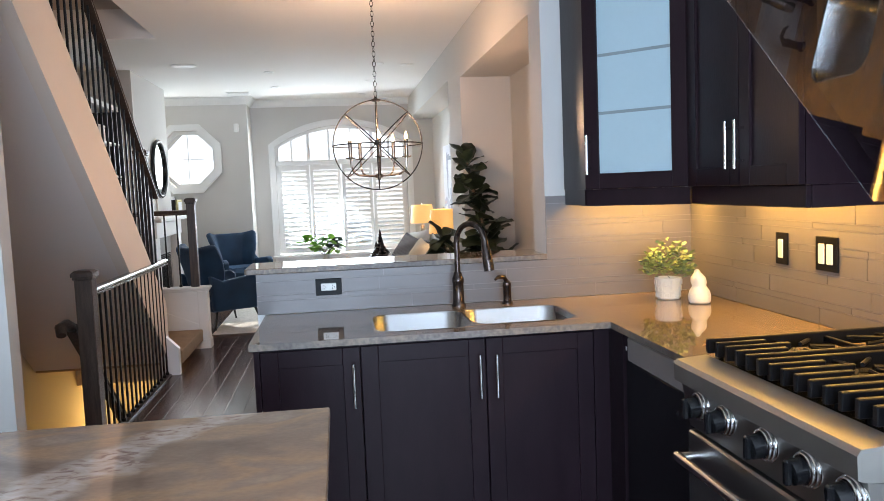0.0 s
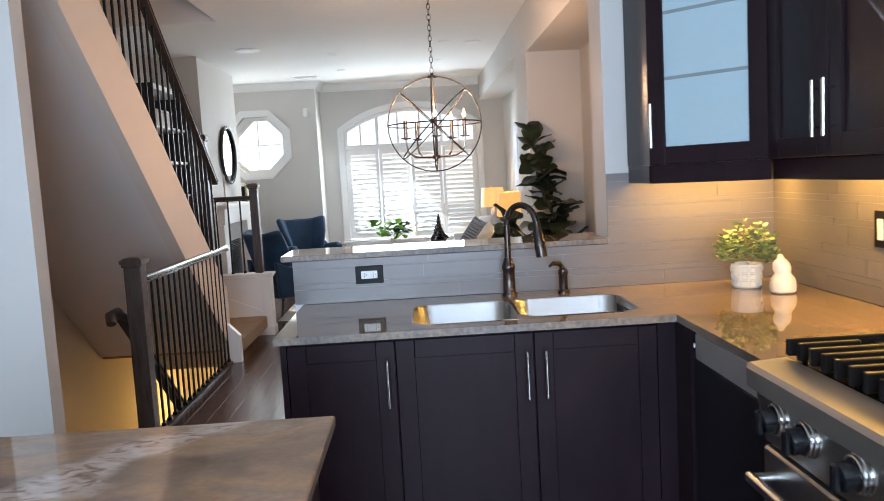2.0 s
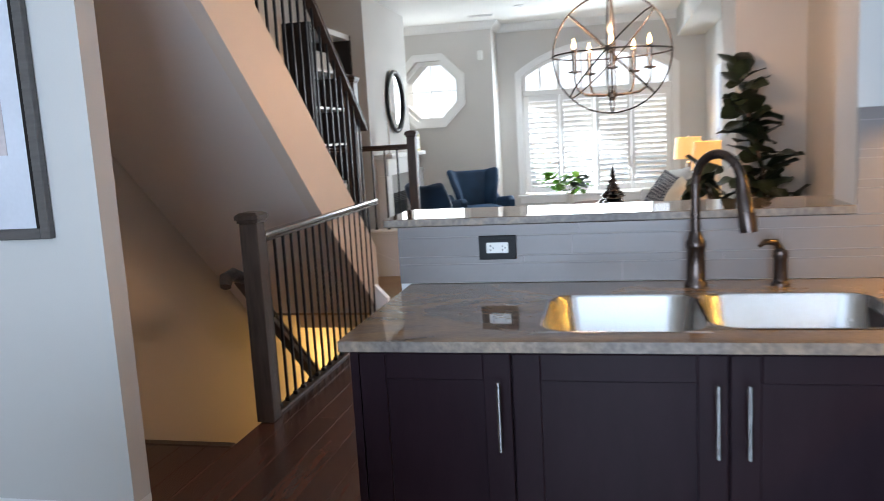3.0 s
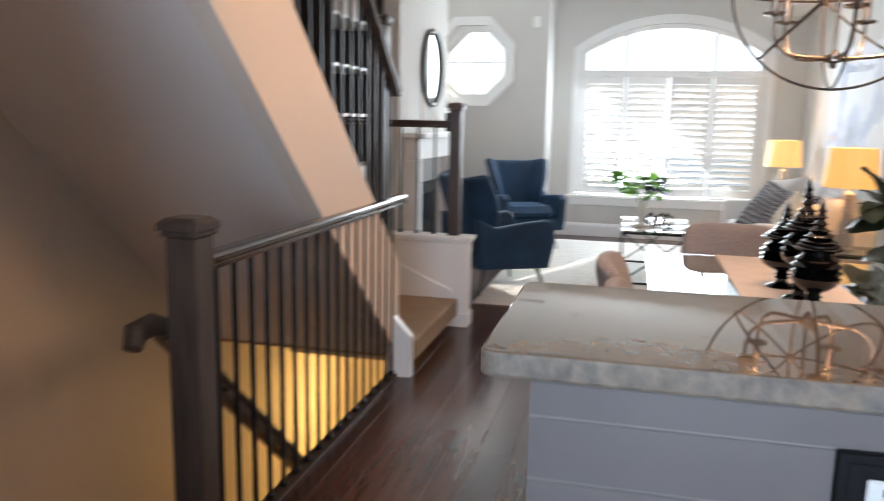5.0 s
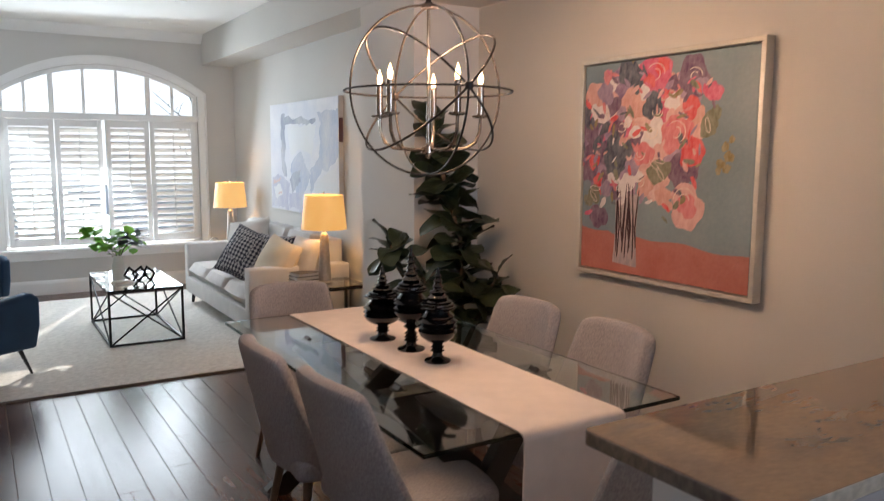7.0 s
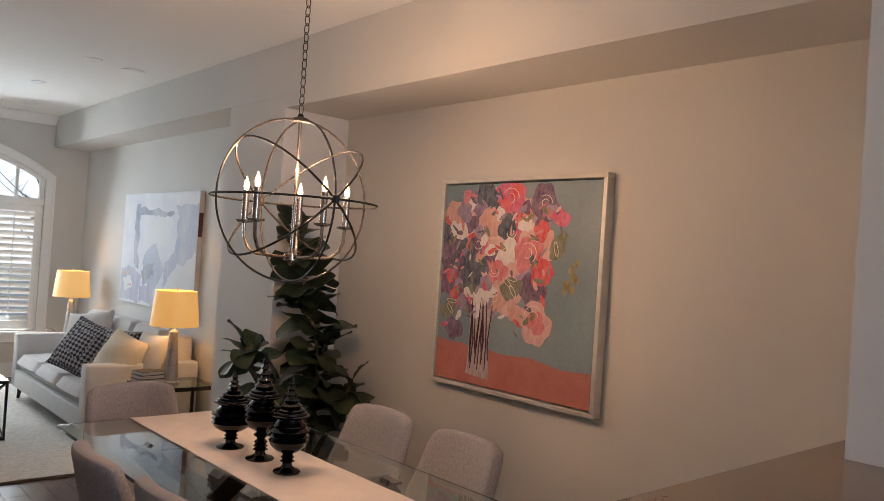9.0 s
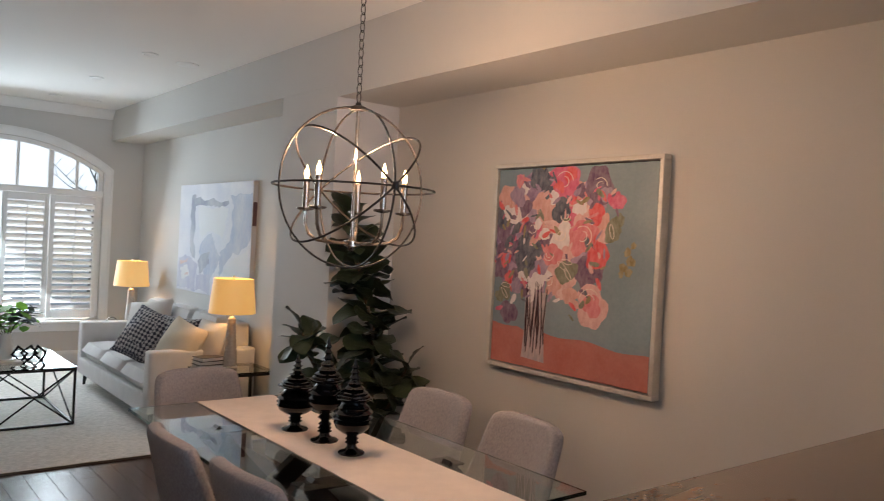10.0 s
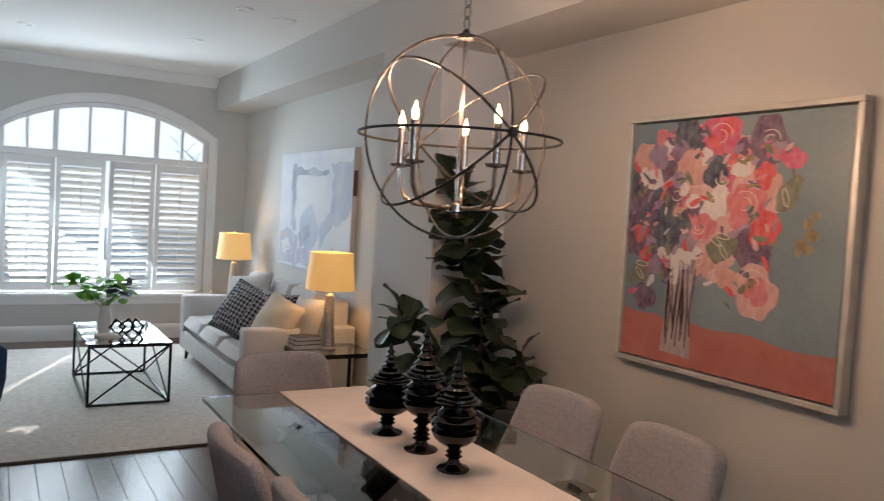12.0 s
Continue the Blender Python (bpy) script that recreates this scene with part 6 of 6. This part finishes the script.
for k, (x, y, tz, tx) in enumerate(((-0.055, 0, 20, 24), (0.015, 0.025, -35, 26), (0.085, 0.0, 35, 22))):
    m = pose(x, y, 0.052, 90 - tx, 0, tz) @ pose(0, 0, 0, 0, 0, 45)
    pts = [m @ Vector(p) for p in ((-0.042, -0.042, 0), (0.042, -0.042, 0), (0.042, 0.042, 0), (-0.042, 0.042, 0))]
    part("link", tube(bmesh.new(), pts, 0.013, 4, True), M_ORNAMENT, dc)
bk = thing("book", pose(0.19, 6.20 - 0.16, CT + 0.0005, 0, 0, 10), "small pale book lying on the coffee table", "book")
part("cover", boxm(-0.075, 0.075, -0.055, 0.055, 0, 0.018, 0.002), M_OFFW, bk)

# side tables and lamps
M_SHADE = glow("lit_lamp_shade", (1.0, 0.47, 0.10), 0.60, (0.64, 0.48, 0.24))
M_LAMPBASE = mat("pearl_ceramic", (0.42, 0.39, 0.36), 0.30, metal=0.45, var=0.15, scale=30, bump=0.5, bscale=50)


def side_table(x, y, label):
    t = thing("side_table", pose(x, y, 0), label, "side table", "side tables by the sofa")
    bar_frame(t, -0.25, 0.25, -0.20, 0.20, 0, 0.488, 0.010)
    o = part("tabletop", boxm(-0.262, 0.262, -0.212, 0.212, 0.4885, 0.498, 0.001), M_GLASS, t, "glass top")
    o.visible_shadow = False
    return t


def table_lamp(x, y, label):
    t = thing("table_lamp", pose(x, y, 0.4985), label, "lamp", "table lamps by the sofa")
    prof = [(0.062, 0), (0.064, 0.010), (0.058, 0.016)]
    for k in range(14):
        z = 0.022 + 0.026 * k
        r = 0.052 - 0.0017 * k
        prof += [(r, z), (r + 0.0025, z + 0.010), (r, z + 0.020)]
    prof += [(0.020, 0.395), (0.011, 0.40), (0.011, 0.43)]
    part("base", lathe(bmesh.new(), prof, 24), M_LAMPBASE, t, "ribbed pearl ceramic base", smooth=True)
    bm = bmesh.new()
    n = 40
    rs = ((0.176, 0.425), (0.150, 0.688), (0.147, 0.688), (0.173, 0.425))
    rings = [[bm.verts.new((r * math.cos(2 * math.pi * k / n), r * math.sin(2 * math.pi * k / n), z)) for k in range(n)] for r, z in rs]
    for i in range(4):
        a, b = rings[i], rings[(i + 1) % 4]
        for k in range(n):
            bm.faces.new((a[k], a[(k + 1) % n], b[(k + 1) % n], b[k]))
    part("shade", bm, M_SHADE, t, "glowing cream drum shade", smooth=True)
    part("harp", tube(bmesh.new(), [(0, 0, 0.43), (0.05, 0, 0.48), (0.05, 0, 0.62), (0, 0, 0.695)], 0.003, 6), M_CHROME, t)
    part("finial", lathe(bmesh.new(), [(0.004, 0.694), (0.008, 0.700), (0.008, 0.708), (0.002, 0.716)], 10), M_CHROME, t)
    lamp("table_lamp_light", "POINT", pose(x, y, 0.4985 + 0.55), 4.5, (1.0, 0.58, 0.24), 0.04)
    return t


side_table(1.53, 5.02, "black metal side table with a glass top beside the sofa")
side_table(1.57, 7.78, "black metal side table in the corner by the window")
table_lamp(1.52, 5.04, "lit table lamp with a cream shade and ribbed base")
table_lamp(1.575, 7.77, "lit table lamp with a cream shade by the window")
for k, (dz, w) in enumerate(((0.0, 0.105), (0.034, 0.10), (0.062, 0.095))):
    b = thing("book", pose(1.375, 5.10, 0.4988 + dz, 0, 0, 6 * k), "grey book in a small stack on the side table", "book", "books on the side table")
    hgt = 0.033 if k == 0 else 0.027
    part("pages", boxm(-w + 0.004, w - 0.003, -0.068, 0.068, 0.003, hgt - 0.003), M_OFFW, b)
    part("cover", boxm(-w, w, -0.072, 0.072, 0, 0.0028), M_GREYFRAME, b)
    part("cover", boxm(-w, w, -0.072, 0.072, hgt - 0.0028, hgt), M_GREYFRAME, b)
gb = thing("glass_ornament", pose(1.38, 7.72, 0.4988), "small round clear glass ornament by the lamp", "ornament")
part("ring", tube(bmesh.new(), [(0.05 * math.cos(a), 0, 0.055 + 0.05 * math.sin(a)) for a in np.linspace(0, 6.28, 24, endpoint=False)], 0.005, 8, True), M_CHROME, gb, smooth=True)

# abstract painting
M_ABS = mat("pale_blue_abstract", (0.58, 0.60, 0.68), 0.6, var=0.1, scale=3, bump=0.2, bscale=60, color2=(0.74, 0.74, 0.77))
ab = thing("abstract_painting", pose(LIV - 0.001, 0, 0), "pale blue and white abstract canvas on the wall", "painting")
part("canvas", boxm(-0.043, 0, 5.437, 7.143, 0.95, 1.98, 0.002), M_ABS, ab)


def dab(spots, col, name, layer):
    bm = bmesh.new()
    for k, poly in enumerate(spots):
        n = len(poly)
        pts = []
        for i in range(n):
            p, q = Vector(poly[i]), Vector(poly[(i + 1) % n])
            for j in range(14):
                w = p.lerp(q, j / 14)
                w += Vector((noise.noise((w.x * 9, w.y * 9, layer)), noise.noise((w.x * 9, w.y * 9, layer + 7)))) * 0.03
                w += Vector((noise.noise((w.x * 40, w.y * 40, layer)), noise.noise((w.x * 40, w.y * 40, layer + 7)))) * 0.016
                pts.append(w)
        bm.faces.new([bm.verts.new((-0.0436 - 0.0004 * layer - 0.00008 * k, 7.143 - 1.706 * min(0.998, max(0.002, p.x)), 1.98 - 1.03 * min(0.998, max(0.002, p.y)))) for p in pts])
    part("paint_patch", bm, mat(name, col, 0.6, scale=4.5, bump=0.2, bscale=38, color2=tuple(0.25 * c + 0.50 for c in col), stretch=(1, 1, 0.6)), ab, name.replace("_", " "))


dab([[(0.72, 0.12), (1, 0.10), (1, 0.50), (0.86, 0.60), (0.72, 0.58), (0.78, 0.20)], [(0.36, 0.52), (0.50, 0.44), (0.62, 0.66), (0.50, 0.90), (0.34, 0.75)], [(0.62, 0.62), (0.74, 0.50), (0.80, 0.58), (0.60, 0.86)]], (0.30, 0.36, 0.52), "slate_blue_paint", 1)
dab([[(0.18, 0.08), (0.25, 0.10), (0.255, 0.70), (0.19, 0.62)], [(0.24, 0.13), (0.70, 0.16), (0.70, 0.20), (0.25, 0.20)], [(0.30, 0.70), (0.48, 0.60), (0.50, 0.72), (0.36, 0.82)]], (0.15, 0.18, 0.30), "dark_blue_stroke_paint", 2)
dab([[(0.02, 0.70), (0.14, 0.66), (0.30, 0.74), (0.28, 0.98), (0.02, 0.97)], [(0.30, 0.82), (0.52, 0.80), (0.50, 0.98), (0.30, 0.97)]], (0.34, 0.35, 0.50), "violet_grey_paint", 2)
dab([[(0.04, 0.78), (0.16, 0.76), (0.20, 0.86), (0.06, 0.90)], [(0.72, 0.70), (0.97, 0.56), (0.97, 0.95), (0.60, 0.95)], [(0.28, 0.22), (0.70, 0.22), (0.66, 0.50), (0.50, 0.42), (0.34, 0.48)]], (0.70, 0.71, 0.74), "white_patch_paint", 3)
dab([[(0.05, 0.72), (0.16, 0.70), (0.15, 0.735), (0.05, 0.75)], [(0.12, 0.86), (0.20, 0.84), (0.19, 0.87)]], (0.55, 0.30, 0.26), "rust_paint", 4)
part("edge_stroke", boxm(-0.040, -0.004, 5.4357, 5.4366, 1.60, 1.80), mat("dark_edge_paint", (0.10, 0.05, 0.07), 0.6), ab, "dark stroke on the canvas edge")

# wingback armchairs
M_BLUE = mat("navy_velvet", (0.006, 0.022, 0.052), 0.6, var=0.3, scale=5, bump=0.15, bscale=200, color2=(0.013, 0.045, 0.098), spec=0.3)
M_BLUE.node_tree.nodes["Principled BSDF"].inputs["Sheen Weight"].default_value = 0.25
M_BLUE.node_tree.nodes["Principled BSDF"].inputs["Sheen Tint"].default_value = (0.25, 0.45, 0.75, 1)


def armchair(m, label):
    """A velvet wing chair facing +x."""
    t = thing("wingback_armchair", m, label, "armchair", "blue armchairs")

    def back(u, v):
        a = 2 * u - 1
        w = 0.285 - 0.03 * math.sin(math.pi * min(1, v * 1.5)) + 0.085 * v ** 2.2
        wing = max(0, abs(a) - 0.62) / 0.38
        x = -0.29 - 0.13 * v + 0.22 * wing ** 1.6 * (0.55 + 0.45 * math.sin(math.pi * min(1, v * 0.95)))
        z = 0.33 + 0.60 * v + 0.035 * wing * v * v
        return Vector((x, a * w, z))
    rounded_off(part("backrest", grid_surface(bmesh.new(), back, 14, 10, 0.085), M_BLUE, t, smooth=True))
    part("seat_frame", boxm(-0.31, 0.30, -0.29, 0.29, 0.20, 0.335, 0.02, 2), M_BLUE, t, smooth=True)
    o = part("seat_cushion", cushion(0.58, 0.52, 0.14, 0.3), M_BLUE, t, smooth=True)
    o.matrix_local = pose(0.02, 0, 0.40)
    for s in (-1, 1):
        bm = bmesh.new()
        prof = [(-0.33, 0.22), (0.29, 0.20), (0.33, 0.36), (0.335, 0.55), (0.27, 0.595), (0.05, 0.575), (-0.20, 0.545), (-0.36, 0.62)]
        prism(bm, prof, "y", min(s * 0.285, s * 0.37), max(s * 0.285, s * 0.37))
        es = [e for e in bm.edges]
        bmesh.ops.bevel(bm, geom=es, offset=0.022, segments=3, affect="EDGES", profile=0.5)
        part("arm", bm, M_BLUE, t, smooth=True)
    for sx, sy in ((1, 1), (1, -1), (-1, 1), (-1, -1)):
        part("leg", tube(bmesh.new(), [(sx * 0.24, sy * 0.24, 0.205), (sx * 0.30, sy * 0.29, 0.0)], [0.017, 0.009], 10), M_BLACK, t, "thin dark tapered leg", smooth=True)
    return t


ac = armchair(pose(-0.919, 5.29, 0.0165, 0, 0, 38) @ Matrix.Scale(0.95, 4), "navy blue velvet wingback armchair seen beside the knee wall")
b2 = copy_thing(ac, pose(-1.0, 7.44, 0.0165, 0, 0, -62))
b2["label"] = "navy blue velvet wingback armchair by the octagon window"

# fireplace, mirror and shelves on the left
fp = thing("fireplace", pose(-1.779, 6.24, 0), "white painted fireplace surround with a dark firebox", "fireplace")
part("mantel_shelf", boxm(0.0, 0.20, -0.74, 0.74, 1.16, 1.205, 0.006), M_TRIM, fp)
part("frieze", boxm(0.0, 0.13, -0.68, 0.68, 0.98, 1.159, 0.004), M_TRIM, fp)
for s in (-1, 1):
    a, b = sorted((s * 0.68, s * 0.50))
    part("pilaster", boxm(0.0, 0.115, a, b, 0.0, 0.979, 0.004), M_TRIM, fp)
part("stone_slip", boxm(0.0, 0.03, -0.4995, 0.4995, 0.0, 0.978), mat("grey_stone_slip", (0.28, 0.27, 0.26), 0.4, var=0.2, scale=8), fp, "grey stone inner surround")
part("firebox", boxm(0.0305, 0.045, -0.34, 0.34, 0.06, 0.76), M_BLACK, fp, "black firebox front")
for k in range(5):
    part("louver", boxm(0.0455, 0.052, -0.33, 0.33, 0.66 + 0.02 * k, 0.668 + 0.02 * k), M_BLACKMETAL, fp)
mi = thing("round_mirror", pose(-1.778, 6.40, 1.785), "round mirror in a dark frame on the chimney breast", "mirror")
part("frame", tube(bmesh.new(), [(0.025, 0.335 * math.cos(a), 0.335 * math.sin(a)) for a in np.linspace(0, 2 * math.pi, 48, endpoint=False)], 0.022, 10, True), M_BLACK, mi, smooth=True)
bm = bmesh.new()
tube(bm, [(0.004, 0, 0), (0.014, 0, 0)], 0.33, 48)
mm = mat("mirror_glass", (0.9, 0.9, 0.9), 0.02, metal=1.0, var=0.0)
part("glass", bm, mm, mi, "mirror glass")
M_DARKSHELF = mat("dark_shelf_back", (0.012, 0.010, 0.010), 0.6, var=0.2)
def built_in(y0, y1, label, ztop):
    t = thing("bookcase", pose(-2.279, 0, 0), label, "bookcase", "built-in bookcases")
    d = 0.36
    part("back", boxm(0.0, 0.015, y0 + 0.05, y1 - 0.05, 0.97, ztop - 0.05), M_DARKSHELF, t, "dark back panel")
    part("cupboard", boxm(0.0, d + 0.03, y0, y1, 0.0, 0.93, 0.004), M_TRIM, t)
    part("counter", boxm(0.0, d + 0.05, y0, y1, 0.931, 0.965, 0.004), M_TRIM, t)
    for a, b in ((y0, y0 + 0.05), (y1 - 0.05, y1)):
        part("side", boxm(0.0, d, a, b, 0.966, ztop), M_DARKSHELF, t)
    part("top", boxm(0.0, d + 0.001, y0 + 0.0505, y1 - 0.0505, ztop - 0.05, ztop), M_TRIM, t)
    for z in (1.35, 1.69, 2.03):
        if z < ztop - 0.1:
            part("shelf", boxm(0.0155, d - 0.01, y0 + 0.0505, y1 - 0.0505, z - 0.022, z), M_TRIM, t, "white shelf board")
    part("door", boxm(d + 0.0305, d + 0.048, y0 + 0.02, (y0 + y1) / 2 - 0.004, 0.1, 0.90, 0.003), M_TRIM, t)
    part("door", boxm(d + 0.0305, d + 0.048, (y0 + y1) / 2 + 0.004, y1 - 0.02, 0.1, 0.90, 0.003), M_TRIM, t)
    return t


built_in(4.30, 5.418, "built-in bookcase with dark back and white shelves", 2.42)
built_in(7.053, 8.02, "low built-in bookcase under the octagon window", 1.45)
for y, w in ((4.62, 0.10), (4.86, 0.13)):
    bx = thing("storage_box", pose(-2.09, y, 2.0305), "pale fabric storage box on the shelf", "box", "boxes on the shelf")
    part("body", boxm(-0.13, 0.13, -w, w, 0, 0.14, 0.006), M_OFFW, bx)
    part("lid", boxm(-0.134, 0.134, -w - 0.004, w + 0.004, 0.1405, 0.165, 0.005), M_OFFW, bx)
cs = thing("candlestick", pose(-1.66, 5.70, 1.2055), "slim pale candlestick on the mantel", "candlestick")
part("stick", lathe(bmesh.new(), [(0.035, 0), (0.03, 0.008), (0.010, 0.02), (0.014, 0.06), (0.009, 0.10), (0.014, 0.14), (0.009, 0.18), (0.015, 0.22), (0.012, 0.25), (0.012, 0.33), (0.003, 0.335)], 14), M_CER, cs, smooth=True)
fr = thing("photo_frame", pose(-1.62, 6.72, 1.2055, 0, 0, 80), "small patterned photo frame on the mantel", "photo frame")
part("frame", boxm(-0.08, 0.08, -0.012, 0.012, 0, 0.20, 0.003), mat("gilt_frame", (0.42, 0.36, 0.18), 0.4, metal=0.5, var=0.3, scale=40), fr)
part("photo", boxm(-0.055, 0.055, -0.014, -0.0125, 0.03, 0.17), M_PAPER, fr)

# ceiling and wall fittings
for x, y in ((0.885, 5.27), (0.85, 6.59), (-0.34, 5.74), (-0.37, 7.02), (0.8, 7.93)):
    dl = thing("downlight", pose(x, y, CEIL - 0.0005), "round white recessed ceiling downlight", "downlight", "recessed ceiling lights")
    part("trim_ring", lathe(bmesh.new(), [(0.040, -0.006), (0.045, -0.010), (0.058, -0.006), (0.060, 0.0)], 24), M_TRIM, dl, smooth=True)
    part("lens", lathe(bmesh.new(), [(0.002, -0.004), (0.039, -0.0045)], 20), M_CHROME, dl)
for x, y, r in ((1.208, 5.39, 0.085), (-1.18, 5.2, 0.13), (1.148, 7.95, 0.085)):
    sp = thing("ceiling_speaker", pose(x, y, CEIL - 0.0005), "round white flush ceiling speaker", "speaker", "ceiling speakers")
    part("grille", lathe(bmesh.new(), [(0.01, -0.010), (r - 0.01, -0.009), (r, -0.004), (r, 0.0)], 28), M_TRIM, sp, smooth=True)
vt = thing("ceiling_vent", pose(-0.9, 7.5, CEIL - 0.0005), "white slotted ceiling vent", "vent")
part("frame", boxm(-0.16, 0.16, -0.06, 0.06, -0.006, 0.0, 0.002), M_TRIM, vt)
for k in range(6):
    part("slat", boxm(-0.14, 0.14, -0.048 + 0.017 * k, -0.040 + 0.017 * k, -0.010, -0.0065), M_TRIM, vt)
se = thing("motion_detector", pose(-1.015, YO - 0.001, 2.39), "small white alarm detector on the wall", "detector")
part("housing", boxm(-0.035, 0.035, -0.045, 0, -0.06, 0.06, 0.012, 2), M_WHITE, se, smooth=True)

# ---- backsplash tiles ----
setting("tile_bed_bar", boxm(-0.0025, 1.2838, -0.0030, 0.0055, 0.911, 1.0850), M_GROUT, "pale grout behind the tiles", "wall")
bed_n = setting("tile_bed_north", boxm(1.284, 1.9785, -0.0030, 0.0055, 0.911, 1.37), M_GROUT, "pale grout behind the tiles", "wall")
bed_e = setting("tile_bed_east", boxm(1.9717, 1.9795, -2.6, -0.0032, 0.911, 1.37), M_GROUT, "pale grout behind the tiles", "wall")
ROWS = [(0.913, 0.9685), (0.971, 0.992), (0.9945, 1.0515), (1.054, 1.0845), (1.087, 1.155), (1.1575, 1.178), (1.1805, 1.235), (1.2375, 1.258), (1.2605, 1.335), (1.3375, 1.368)]
rt = random.Random(77)
for z0, z1 in ROWS:
    x = -0.0035
    stop = 1.9695
    if z0 > 1.085:
        x = 1.285
    while x < stop - 0.01:
        x1 = min(stop, x + rt.uniform(0.35, 0.75))
        if stop - x1 < 0.12:
            x1 = stop
        dy = rt.uniform(0, 0.0012)
        part("tile", boxm(x + 0.0011, x1 - 0.0011, -0.0046 - dy * 0.7, -0.0031, z0, z1), M_TILE, bed_n)
        x = x1
    y = -0.0055
    while y > -2.59:
        y1 = max(-2.6, y - rt.uniform(0.35, 0.75))
        dx = rt.uniform(0, 0.0012)
        part("tile", boxm(1.9698 - dx * 0.7, 1.9716, y1 + 0.0011, y - 0.0011, z0, z1), M_TILE, bed_e)
        y = y1

# ---- floor boards ----
rt = random.Random(5)
BW = 0.127
board_meshes = {}
rest_v, rest_f = [], []


def board(x, y0, y1, w=BW, keep=True):
    z1 = rt.uniform(-0.0008, 0.0)
    if keep:
        key = (round(y1 - y0, 2), round(w, 3))
        if key not in board_meshes:
            o = part("board", boxm(0.0013, w - 0.0013, 0.0010, key[0] - 0.0010, -0.0118, 0.0, 0.0006), M_WOOD, floor)
            board_meshes[key] = o.data
        else:
            o = new("board", board_meshes[key])
            o.parent = floor
        o.location = (x, y0, z1)
        return
    n = len(rest_v)
    a, b, c, d = x + 0.0013, x + w - 0.0013, y0 + 0.0010, y1 - 0.0010
    rest_v.extend([(a, c, -0.0118), (b, c, -0.0118), (b, d, -0.0118), (a, d, -0.0118), (a, c, z1), (b, c, z1), (b, d, z1), (a, d, z1)])
    rest_f.extend([tuple(n + i for i in q) for q in ((4, 5, 6, 7), (0, 1, 5, 4), (1, 2, 6, 5), (2, 3, 7, 6), (3, 0, 4, 7))])


def lay(x, y0, y1, keep, w=BW):
    y = y0
    nxt = y0 + 0.2 * rt.randint(2, 7)
    while y < y1 - 0.01:
        e = min(y1, nxt)
        if y1 - e < 0.25:
            e = y1
        board(x, y, e, w, keep)
        y = e
        nxt = y + 0.2 * rt.randint(4, 8)


k = 0
x = -1.088
while x < 1.97:
    w = min(BW, 1.979 - x)
    lay(x, 0.2, 6.0, True, w)
    lay(x, 6.0, 8.525, False, w)
    lay(x, -5.6, 0.2, False, w)
    x += BW
x = -1.088 - BW
while x > -3.4:
    lay(x, -5.6, 0.2, False)
    if x > -2.2:
        lay(x, 0.2, 0.80, True)
        lay(x, 4.2, 8.0, False)
    x -= BW
me = bpy.data.meshes.new("far_boards")
me.from_pydata(rest_v, [], rest_f)
me.materials.append(M_WOOD)
o = new("far_boards", me)
o.parent = floor
tagged(o, kind="stuff")
